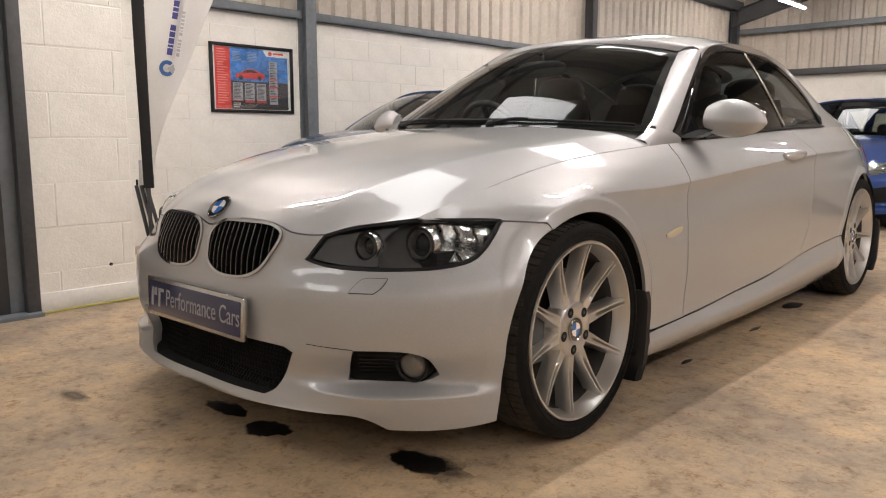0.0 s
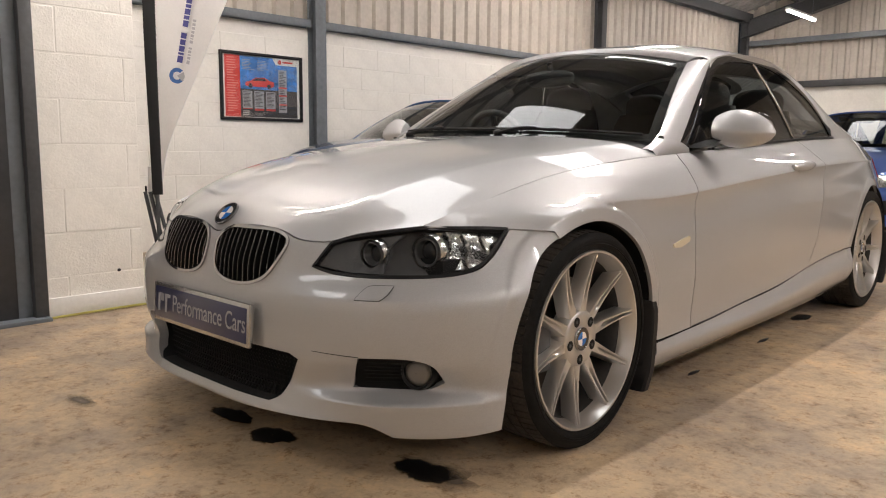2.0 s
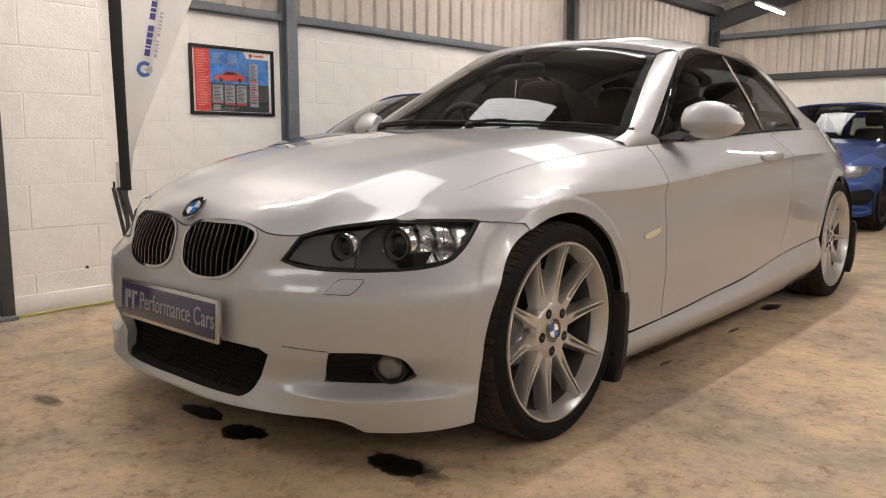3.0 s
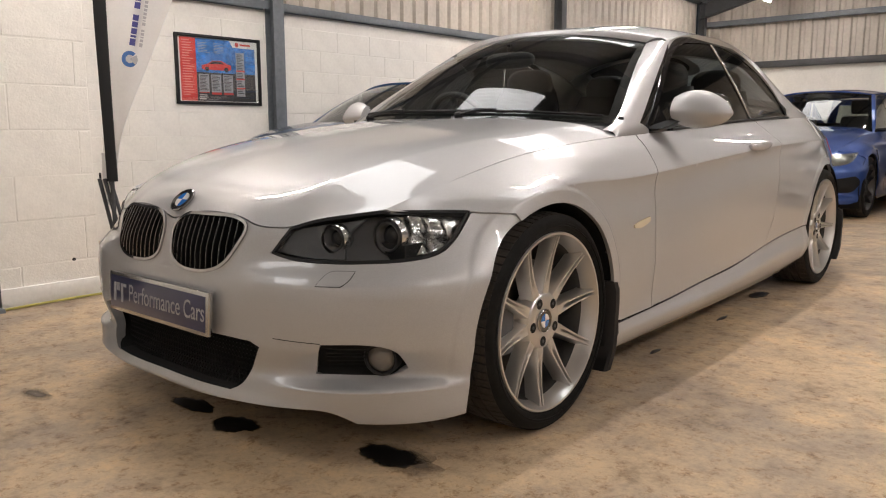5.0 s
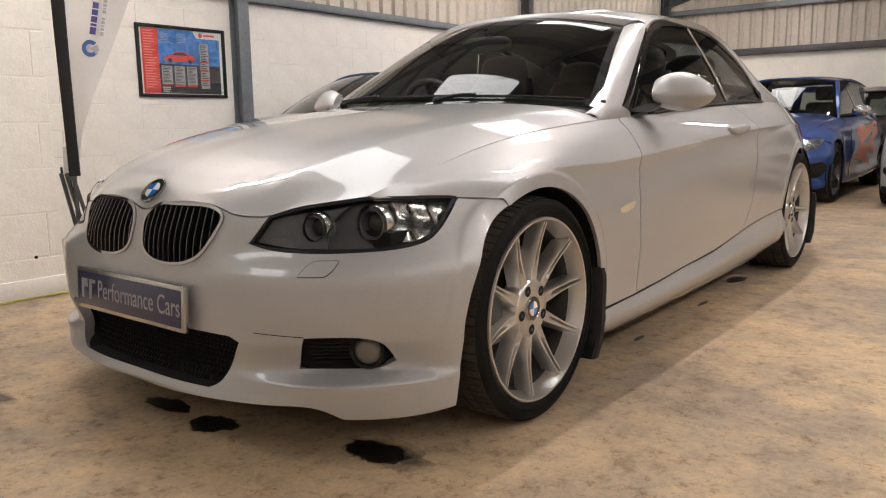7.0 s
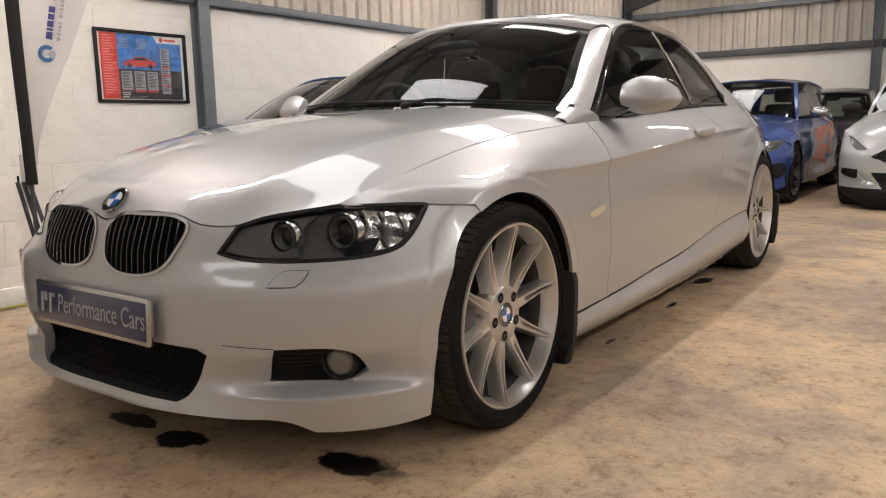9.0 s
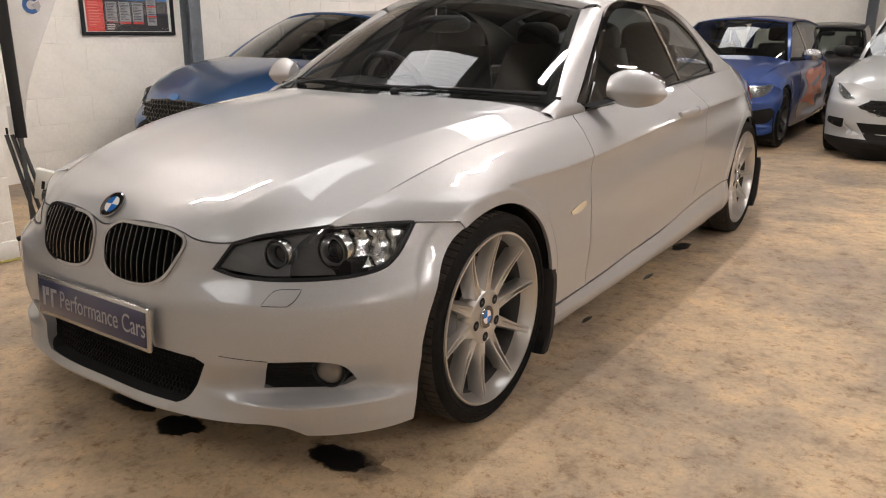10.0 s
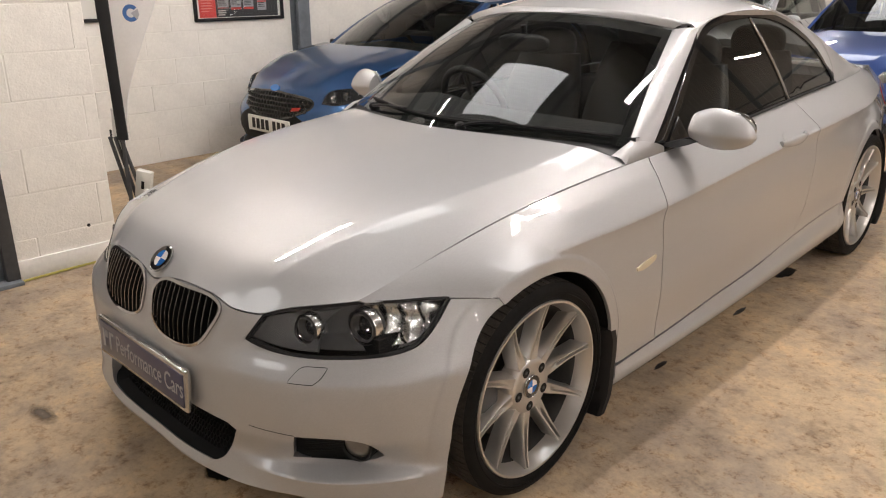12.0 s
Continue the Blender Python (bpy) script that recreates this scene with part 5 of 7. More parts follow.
for name, pivot, a, b in (("wiper", (-0.62, 0.015), (-0.75, 0.075), (0.30, 0.045)), ("wiper", (0.22, 0.01), (-0.10, 0.06), (0.93, 0.045))):
    bm = bmesh.new()
    lathe(bm, [(-0.03, 0.016), (0.018, 0.016), (0.024, 0.010), (0.025, 0.001)], 16, Matrix.Translation(on_screen(*pivot, 0.0)) @ Vector((0, -0.4, 1)).to_track_quat("X", "Z").to_matrix().to_4x4())
    wiper = part(name, bm, BLACK, car, "black wiper at rest")
    mid = ((a[0] + b[0]) / 2, (a[1] + b[1]) / 2)
    bm = bmesh.new()
    tube(bm, [on_screen(pivot[0] + (mid[0] - pivot[0]) * t, pivot[1] + (mid[1] - pivot[1]) * t, 0.014 + 0.010 * math.sin(3.1 * t)) for t in np.linspace(0, 1, 9)], 0.0058, 6)
    part("wiper_arm", bm, BLACK, wiper)
    bm = bmesh.new()
    tube(bm, [on_screen(a[0] + (b[0] - a[0]) * t, a[1] + (b[1] - a[1]) * t, 0.008) for t in np.linspace(0, 1, 17)], 0.0052, 6)
    part("wiper_blade", bm, MATT_BLACK, wiper)
for s in (1, -1):
    for axle in (0.0, WHEELBASE):
        bm = bmesh.new()
        rows = []
        for k in range(10):
            z = 0.385 - 0.293 * k / 9
            y = axle + math.sqrt(ARCH ** 2 - (z - WHEEL_Z) ** 2 * (1 if z > 0.24 else 0.4)) + 0.004
            xo = 0.868 - 0.006 * (k == 0) - 0.010 * smooth_step(0.16, 0.09, z)
            w = 0.12 + 0.07 * smooth_step(0.30, 0.15, z)
            rows.append([(s * (xo - w), y - 0.034, z), (s * (xo - 0.008), y - 0.012, z), (s * xo, y - 0.004, z), (s * xo, y + 0.020, z), (s * (xo - 0.012), y + 0.024, z), (s * (xo - 0.030), y + 0.004, z), (s * (xo - w), y - 0.024, z)])
        skin(bm, rows, True, True)
        bmesh.ops.recalc_face_normals(bm, faces=bm.faces)
        part("mud_flap", bm, BLACK, car)


# ---- wheels ----
def tyre_mesh(r, rim, half_w):
    bm = bmesh.new()
    prof = [(-half_w * 0.92, rim - 0.004), (-half_w, rim + 0.012), (-half_w * 1.04, (r + rim) / 2), (-half_w * 0.99, r - 0.016), (-half_w * 0.92, r - 0.006)]
    lathe(bm, prof, 96)
    lathe(bm, [(-x, q) for x, q in prof], 96)
    for x0, q0, q1 in ((0.0, rim + 0.020, rim + 0.022), (0.0, (r + rim) / 2 - 0.002, (r + rim) / 2)):
        lathe(bm, [(half_w * 1.005, q0), (half_w * 1.045, (q0 + q1) / 2), (half_w * 1.01, q1 + 0.003)], 96)
    bmesh.ops.recalc_face_normals(bm, faces=bm.faces)
    return bm


def tread_mesh(r, half_w, lugs=80):
    """The running band: four long grooves, and cuts across both shoulders."""
    bm = bmesh.new()
    edges = [-0.93, -0.52, -0.47, -0.17, -0.12, 0.12, 0.17, 0.47, 0.52, 0.93]
    n = lugs * 4
    rows = []
    for k in range(n + 1):
        t = 2 * math.pi * k / n
        cut = k % 4 == 0
        row = []
        for i, e in enumerate(edges):
            x, deep, shoulder = e * half_w, 0.006, i in (0, 1, 8, 9)
            rr = r - (0.0045 if i in (0, 9) else 0.0) - (0.006 if cut and shoulder else 0.0) - (0.004 if cut and not shoulder and (k // 4) % 2 else 0)
            a, b = (x, rr), (x, r - deep - 0.001)
            row += [b, a] if (i % 2 == 0 and i > 0) else ([a, b] if i % 2 == 1 and i < 9 else [a])
        t = 2 * math.pi * ((k // 4) + (0, 0.10, 0.5, 0.90)[k % 4]) / lugs
        rows.append([(x, q * math.cos(t + 0.25 * x / half_w * 0.06), q * math.sin(t + 0.25 * x / half_w * 0.06)) for x, q in row])
    skin(bm, rows)
    bmesh.ops.recalc_face_normals(bm, faces=bm.faces)
    return bm


def multi_spoke(arms, rim, pair=0.0, groove=True):
    """Straight arms from hub to rim, each with two ridges, a groove between them and deep flanks."""
    bm = bmesh.new()
    for k in range(arms):
        base = 2 * math.pi * (k // 2) / (arms / 2) + (1 if k % 2 else -1) * math.pi / arms * pair + math.pi / 2
        m = Matrix.Rotation(base, 4, "X")
        rows = []
        for t in np.linspace(0, 1, 14):
            q = 0.050 + (rim - 0.050) * t
            w = 0.0185 - 0.0085 * smooth_step(0.05, 0.9, t)
            x = 0.003 - 0.008 * math.sin(math.pi * t * 0.9) + 0.031 * t
            g = 0.016 * smooth_step(0.22, 0.50, t) + 0.0005
            d = 0.036 + 0.014 * t
            flank = w + 0.0015 + 0.010 * (1 - t) ** 3 + 0.002 * t
            sec = [(x - d, -flank - 0.002), (x - 0.026, -flank + 0.003), (x - 0.005, -w), (x, -w * 0.80), (x - 0.0005, -w * 0.42), (x - g, -w * 0.20), (x - g, w * 0.20), (x - 0.0005, w * 0.42), (x, w * 0.80), (x - 0.005, w), (x - 0.026, flank - 0.003), (x - d, flank + 0.002)]
            rows.append([m @ Vector((a, b, q)) for a, b in sec])
        skin(bm, rows, True, True)
    bmesh.ops.recalc_face_normals(bm, faces=bm.faces)
    return bm


def wheel(parent, m, r=0.317, rim=0.2590, half_w=0.108, arms=10, pair=0.96, metal=None, badge=True, spin=0.0):
    """A whole wheel with its axis along x, outer face towards +x."""
    metal = metal or ALLOY
    w = new("wheel")
    w.parent, w.matrix_basis = parent, m
    part("tyre", tyre_mesh(r, rim, half_w), RUBBER, w, "black low-profile tyre")
    part("tread", tread_mesh(r, half_w), TREAD, w, "dusty tyre tread")
    bm = bmesh.new()
    o = half_w * 0.96
    lathe(bm, [(o - 0.004, rim + 0.004), (o + 0.004, rim), (o + 0.004, rim - 0.006), (o - 0.008, rim - 0.012), (o - 0.03, rim - 0.020), (o - 0.045, rim - 0.024)], 96)
    bmesh.ops.recalc_face_normals(bm, faces=bm.faces)
    part("rim", bm, metal, w)
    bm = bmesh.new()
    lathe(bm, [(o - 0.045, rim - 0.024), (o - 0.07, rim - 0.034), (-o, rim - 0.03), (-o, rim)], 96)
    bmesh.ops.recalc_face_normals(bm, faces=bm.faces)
    # the silver car's barrel takes the alloy with shade put into its colour
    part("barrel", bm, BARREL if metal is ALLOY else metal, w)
    bm = multi_spoke(arms, rim - 0.012, pair)
    bmesh.ops.transform(bm, matrix=Matrix.Translation((half_w - 0.040, 0, 0)) @ Matrix.Rotation(spin, 4, "X"), verts=bm.verts)
    part("spokes", bm, metal, w)
    bm = bmesh.new()
    h = half_w - 0.032
    lathe(bm, [(h - 0.05, 0.094), (h - 0.020, 0.090), (h - 0.006, 0.083), (h - 0.001, 0.076), (h + 0.001, 0.066), (h + 0.001, 0.044), (h, 0.040), (h - 0.002, 0.036), (h - 0.002, 0.001)], 60)
    part("hub", bm, metal, w)
    for k in range(5):
        t = 2 * math.pi * (k + 0.5) / 5 + spin + math.pi / 2
        bm = bmesh.new()
        c = Matrix.Translation((h - 0.0105, 0.060 * math.cos(t), 0.060 * math.sin(t)))
        # flat black disc on the hub: a recess's shade given as colour
        lathe(bm, [(0.0125, 0.0150), (0.0128, 0.0130), (0.0126, 0.001)], 14, c)
        part("bolt_well_shade", bm, VOID, w)
        bm = bmesh.new()
        lathe(bm, [(0.0, 0.0055), (0.0130, 0.0055), (0.0134, 0.004), (0.0134, 0.001)], 6, c)
        part("wheel_bolt", bm, DARK_STEEL, w)
    if badge:
        roundel(w, Matrix.Translation((h, 0, 0)), 0.033, "centre_cap")
    bm = bmesh.new()
    lathe(bm, [(0.0, 0.172), (0.012, 0.172), (0.012, 0.085), (0.02, 0.08), (0.02, 0.001)], 60)
    part("brake_disc", bm, STEEL_DISC, w)
    bm = boxes(((-0.03, -0.19, -0.075), (0.055, -0.115, 0.075), 0.012))
    part("brake_caliper", bm, DARK_STEEL, w)
    return w


for y in (0.0, WHEELBASE):
    for s in (1, -1):
        stands = pose(s * 0.748, y, WHEEL_Z + 0.003, 0 if y == 0 else 23, 0, 0 if s > 0 else 180)
        if s > 0 and y == 0:
            first_wheel = wheel(car, stands, spin=radians(-8))
        else:
            copy_thing(first_wheel, stands)

# ---- cabin ----
def seat(x, y):
    bm = bmesh.new()
    box(bm, (x - 0.25, y - 0.25, 0.34), (x + 0.25, y + 0.25, 0.52), 0.06)
    s = part("seat", bm, LEATHER, car, "black leather seat")
    bm = bmesh.new()
    rows = []
    for t in np.linspace(0, 1, 9):
        w, d = 0.245 - 0.075 * t ** 3, 0.065 - 0.025 * t
        c = Vector((x, y + 0.20 + 0.19 * t, 0.50 + 0.55 * t))
        rows.append([c + Vector((w * math.copysign(abs(math.cos(q)) ** 0.5, math.cos(q)), d * math.copysign(abs(math.sin(q)) ** 0.7, math.sin(q)), 0)) for q in np.linspace(0, 2 * math.pi, 20, endpoint=False)])
    skin(bm, rows, True, True)
    part("seat_back", bm, LEATHER, s)
    bm = bmesh.new()
    ellipsoid(bm, Matrix.Translation((x, y + 0.40, 1.085)) @ Matrix.Diagonal((0.135, 0.055, 0.085, 1)), power=2.8)
    part("head_rest", bm, LEATHER, s)


for x in (-0.37, 0.37):
    seat(x, 1.25)
    seat(x * 0.9, 2.02)
bm = bmesh.new()
rows = []
for x in np.linspace(-0.70, 0.70, 15):
    k = 1 - (x / 0.70) ** 2
    hump = 0.03 * math.exp(-((x + 0.37) / 0.17) ** 2)
    rows.append([(x, 0.50 + 0.18 * (1 - k), 0.885 - 0.02 * (1 - k)), (x, 0.68, 0.905), (x, 0.86, 0.905 + hump), (x, 0.95, 0.87 + hump), (x, 0.93, 0.72), (x, 0.84, 0.50)])
skin(bm, rows)
bmesh.ops.recalc_face_normals(bm, faces=bm.faces)
part("dashboard", bm, MATT_BLACK, car)
bm = bmesh.new()
wheel_m = Matrix.Translation((-0.37, 1.08, 0.86)) @ Matrix.Rotation(radians(-66), 4, "X")
rows = []
for a in np.linspace(0, 2 * math.pi, 40, endpoint=False):
    rows.append([wheel_m @ Vector(((0.178 + 0.016 * math.cos(q)) * math.cos(a), (0.178 + 0.016 * math.cos(q)) * math.sin(a), 0.016 * math.sin(q))) for q in np.linspace(0, 2 * math.pi, 10, endpoint=False)])
skin(bm, rows + rows[:1], True)
steering = part("steering_wheel", bm, LEATHER, car)
bm = bmesh.new()
ellipsoid(bm, wheel_m @ Matrix.Diagonal((0.075, 0.062, 0.028, 1)))
for a in (0, 180, 270):
    tube(bm, [wheel_m @ Vector((0.05 * math.cos(radians(a)), 0.05 * math.sin(radians(a)), 0)), wheel_m @ Vector((0.17 * math.cos(radians(a)), 0.17 * math.sin(radians(a)), 0))], 0.016, 8)
part("steering_boss", bm, LEATHER, steering)
bm = bmesh.new()
ellipsoid(bm, Matrix.Translation((0, 0.96, 1.155)) @ Matrix.Diagonal((0.125, 0.025, 0.036, 1)), power=3)
tube(bm, [(0, 0.97, 1.16), (0, 0.955, 1.225)], 0.012)
part("inside_mirror", bm, BLACK, car)
bm = bmesh.new()
skin(bm, [[tuple(Vector(roof(u, v)) - Vector((0, 0, 0.03))) for u in np.linspace(-0.96, 0.96, 13)] for v in np.linspace(0.0, 0.62, 9)])
part("headlining", bm, material("grey_headlining", (0.10, 0.10, 0.10), 0.9), car)
bm = boxes(((-0.68, 2.30, 0.55), (0.68, 2.95, 0.86), 0.03))
part("parcel_shelf", bm, MATT_BLACK, car)
for s in (-1, 1):
    bm = bmesh.new()
    skin(bm, [[(s * 0.70, y, z) for z in (0.30, 0.55, 0.80)] + [(s * 0.715, y, BELT(y) - 0.008)] for y in np.linspace(0.6, 2.5, 8)])
    part("door_card", bm, MATT_BLACK, car)



# ---- the other cars: hatchbacks built on the same body lines, stretched to each one's size ----
def hatchback(name, label, m, coat, kx=0.98, kz=1.06, wb=2.50, front=1.05, cowl=0.36, head=(1.02, 1.40), roof_end=2.75, tail_y=3.2, roof_w=0.53, glassy=None, spokes=(10, 0.6), rim_metal=None, face=None, wheel_r=0.31, tall=1.47, glass_y=0.66, folded=False, mirror_mat=None):
    """One parked hatchback: nose, bonnet, sides, glasshouse and wheels; face() adds what its front carries."""
    glassy = glassy or HATCH_GLASS
    top = thing(name, label, "car", m, group="parked cars")
    ky = wb / 2.76

    def side2(y, z):
        x, _, _ = side(min(y / ky, 3.64), z / kz)
        return (x * kx, y, z)

    def nose2(a, z):
        x, y, _ = nose(a, z / kz)
        return (x * kx, y * front if y < 0 else y, z)

    def hood2(u, v):
        x, y, z = hood(u, v)
        return (x * kx, y * front + (cowl - 0.40 * front) * v if y < 0 else y * front + (cowl - 0.40 * front) * v, z * kz)

    wz = wheel_r
    arc2 = lambda axle, a0, a1: [(axle + (wheel_r + 0.035) * math.cos(radians(a)), wz + (wheel_r + 0.035) * math.sin(radians(a))) for a in np.linspace(a0, a1, 10)]
    belt2 = lambda y: BELT(min(y / ky, 3.6)) * kz
    end = tail_y
    fa, ra = arc2(0, 122, -18), arc2(wb, 198, -18)
    flank = outlined([(y, belt2(y)) for y in np.linspace(-0.44, end, 14)], [(end, belt2(end)), (end + 0.03, 0.30)], [(end + 0.03, 0.30), (wb + 0.42, 0.24)], [(wb + 0.42, 0.24), ra[-1]], ra[::-1], [ra[0], (wb - 0.42, 0.19)], [(wb - 0.42, 0.19), (0.42, 0.18)], [(0.42, 0.18), fa[-1]], fa[::-1], [fa[0], (-0.30, 0.655 * kz)], [(-0.30, 0.655 * kz), (-0.44, 0.662 * kz)], ds=0.05)
    for flip in (False, True):
        trimmed("body_side", side2, flank, coat, top, mirror=flip, grid=0.07, toward=(1, 0, 0.3))
        for gap in (0.70 * ky, 1.86 * ky):
            bm = bmesh.new()
            tube(bm, [((-1 if flip else 1) * (side2(gap, z)[0] + 0.0005), gap, z) for z in np.linspace(0.24, belt2(gap) - 0.01, 10)], 0.003, 4)
            part("door_gap", bm, VOID, top)
    half2 = [(a, edge_height(a) * kz + 0.003) for a in np.linspace(0, 48, 30)] + [(a, 0.662 * kz) for a in np.linspace(50, 62, 5)] + [(74, 0.62 * kz), (73, 0.5), (65, 0.35), (62, 0.19)] + [(a, 0.17) for a in np.linspace(55, 0, 12)]
    trimmed("front_end", nose2, half2 + flipped(half2)[1:-1][::-1], coat, top, grid=0.05, depth=0.02, **PALE)
    trimmed("bonnet", hood2, UNIT(0.994, 0.002, 0.99, 0.03), coat, top, grid=0.06, toward=(0, -0.3, 1))
    # glasshouse
    hy, hz = head
    c_w, h_w = SIDE_X[8](0.6) * kx - 0.02, roof_w

    def screen2(u, v):
        w = abs(u)
        a = Vector((c_w * u, cowl + 0.24 * w ** 2 - 0.01, belt2(cowl) + 0.045 - 0.05 * w ** 2))
        b = Vector((h_w * u, hy + 0.10 * w ** 2, hz - 0.045 * w ** 2))
        return a.lerp(b, v) + Vector((0, -0.5, 0.85)) * 0.03 * 4 * v * (1 - v)

    rz = cubic([hy, (hy + roof_end) / 2, roof_end], [hz + 0.012, tall, tall - 0.06])

    def roof2(u, v):
        w = abs(u)
        y = hy + 0.10 * w * w + (roof_end - hy - 0.10 * w * w) * v
        return (u * (h_w + 0.02 * math.sin(math.pi * v)), y, rz(y) - 0.055 * w ** 2.4)

    trimmed("windscreen", screen2, UNIT(1, 0, 1, 0.1), glassy, top, grid=0.12, depth=0.0, toward=(0, -0.5, 1)).visible_shadow = False
    trimmed("windscreen_border", screen2, UNIT(1, 0, 1, 0.1), GLOSS_BLACK, top, [UNIT(0.95, 0.08, 0.93, 0.1)], grid=0.12, depth=0.0, lift=-0.003, toward=(0, -0.5, 1))
    trimmed("roof", roof2, UNIT(1, 0.004, 1, 0.1), coat, top, grid=0.1, depth=0.02, toward=(0, 0, 1))

    def pane2(y, z):
        t = (z - belt2(y)) / (hz - 0.05 - belt2(y))
        return (SIDE_X[8](min(y / ky, 3.3)) * kx - 0.012 + (h_w + 0.015 - SIDE_X[8](min(y / ky, 3.3)) * kx + 0.012) * min(max(t, 0), 1.1) ** 1.1, y, z)

    line = lambda y: min(belt2(y) + 0.02 + (y - glass_y * ky) / (hy + 0.12 - glass_y * ky) * (hz - 0.06 - belt2(y)), rz(max(hy, min(y, roof_end))) - 0.075)
    ys = np.linspace((glass_y + 0.04) * ky, roof_end - 0.02, 16)
    win = outlined([(ys[0], belt2(ys[0]) + 0.005), (roof_end + 0.05, belt2(roof_end) + 0.02)], [(roof_end + 0.05, belt2(roof_end) + 0.02), (roof_end - 0.18, line(roof_end - 0.18))], [(y, line(y)) for y in np.linspace(roof_end - 0.18, ys[0] + 0.02, 16)], [(ys[0] + 0.02, line(ys[0] + 0.02)), (ys[0], belt2(ys[0]) + 0.005)], ds=0.08)
    for flip in (False, True):
        s = -1 if flip else 1
        trimmed("side_window", pane2, win, glassy, top, mirror=flip, grid=0.12, depth=0.0, toward=(1, 0, 0.3)).visible_shadow = False
        bm = bmesh.new()
        rows = []
        for v in np.linspace(-0.05, 1.0, 10):
            a = Vector(screen2(1.0, v))
            y = (glass_y - 0.04) * ky + (hy + 0.16 - (glass_y - 0.04) * ky) * v
            b = Vector(pane2(y + 0.03, belt2(y) * (1 - v) + (hz - 0.065) * v))
            rows.append([(s * q.x, q.y, q.z) for q in (a, a.lerp(b, 0.35) + Vector((0.018, -0.006, 0.014)), a.lerp(b, 0.7) + Vector((0.018, 0, 0.010)), b)])
        skin(bm, rows)
        bmesh.ops.recalc_face_normals(bm, faces=bm.faces)
        part("windscreen_pillar", bm, coat, top)
        bm = bmesh.new()
        rows = []
        for y in np.linspace(hy + 0.12, roof_end, 14):
            lo, hi = Vector(pane2(y, line(y) - 0.004)), Vector(roof2(1.0, (y - hy - 0.10) / (roof_end - hy - 0.10)))
            rows.append([(s * q.x, q.y, q.z) for q in (lo, lo.lerp(hi, 0.5) + Vector((0.014, 0, 0.008)), hi)])
        skin(bm, rows)
        bmesh.ops.recalc_face_normals(bm, faces=bm.faces)
        part("roof_rail", bm, coat, top)
        bm = bmesh.new()
        y = 1.62 * ky
        skin(bm, [[(s * (pane2(y + d + 0.05 * k, belt2(y) + (line(y) - belt2(y)) * (1 - k))[0] + 0.003), y + d + 0.05 * k, belt2(y) + (line(y) - belt2(y)) * (1 - k)) for d in (0, 0.09)] for k in np.linspace(0, 1, 5)])
        part("door_pillar", bm, GLOSS_BLACK, top)
        # rear quarter behind the glass
        bm = bmesh.new()
        skin(bm, [[(s * pane2(roof_end + 0.05, belt2(end))[0], roof_end + 0.05 + (end - roof_end - 0.05) * k, belt2(roof_end) + (belt2(end) - belt2(roof_end)) * k), (s * roof_w * (1 - 0.05 * k), roof_end - 0.18 + (end - roof_end + 0.10) * k, line(roof_end - 0.18) + (belt2(end) + 0.05 - line(roof_end - 0.18)) * k)] for k in np.linspace(0, 1, 4)])
        part("rear_pillar", bm, coat, top)
        bm = bmesh.new()
        y = (glass_y + 0.20) * ky
        if folded and flip:
            ellipsoid(bm, Matrix.Translation((s * 0.76 * kx, y + 0.22, belt2(y) + 0.02)) @ Matrix.Diagonal((0.04, 0.10, 0.055, 1)))
        else:
            ellipsoid(bm, Matrix.Translation((s * (0.86 * kx + 0.06), y, belt2(y) + 0.07)) @ Matrix.Diagonal((0.105, 0.06, 0.065, 1)))
        pod = part("door_mirror", bm, mirror_mat or coat, top)
        bm = bmesh.new()
        tube(bm, [(s * pane2(y, belt2(y) + 0.02)[0], y, belt2(y) + 0.015), (s * (0.86 * kx + 0.03), y + 0.005, belt2(y) + 0.03)], 0.022)
        part("mirror_foot", bm, BLACK, pod)
    back = lambda u, z: (u * (side2(end, min(z, belt2(end)))[0] - max(0, z - belt2(end)) * 0.35), end + 0.14 * (1 - abs(u) ** 3) - max(0, z - belt2(end)) * 0.55, z)
    trimmed("tailgate", back, outlined([(-1, 0.28), (1, 0.28)], [(1, 0.28), (1, tall - 0.08)], [(1, tall - 0.08), (-1, tall - 0.08)], [(-1, tall - 0.08), (-1, 0.28)], ds=0.12), coat, top, [outlined([(-0.8, 0.98), (0.8, 0.98)], [(0.8, 0.98), (0.8, tall - 0.16)], [(0.8, tall - 0.16), (-0.8, tall - 0.16)], [(-0.8, tall - 0.16), (-0.8, 0.98)], ds=0.12)], grid=0.12, toward=(0, 1, 0))
    trimmed("rear_window", back, outlined([(-0.8, 0.98), (0.8, 0.98)], [(0.8, 0.98), (0.8, tall - 0.16)], [(0.8, tall - 0.16), (-0.8, tall - 0.16)], [(-0.8, tall - 0.16), (-0.8, 0.98)], ds=0.12), DOOR_GLASS, top, grid=0.12, depth=0.0, toward=(0, 1, 0)).visible_shadow = False
    # inside and below
    part("floor_pan", boxes(((-0.62 * kx, -0.5, 0.17), (0.62 * kx, 0.42, 0.60)), ((-0.76 * kx, 0.42, 0.17), (0.76 * kx, wb - 0.42, 0.34)), ((-0.6 * kx, wb - 0.42, 0.2), (0.6 * kx, end, 0.6)), ((-0.7 * kx, 0.36, 0.3), (0.7 * kx, 0.5, belt2(0.4) - 0.04))), VOID, top, smooth=False)
    part("dashboard", boxes(((-0.66 * kx, 0.48, 0.55), (0.66 * kx, 0.95, belt2(0.6) + 0.015), 0.05)), MATT_BLACK, top)
    for x in (-0.36, 0.36):
        bm = bmesh.new()
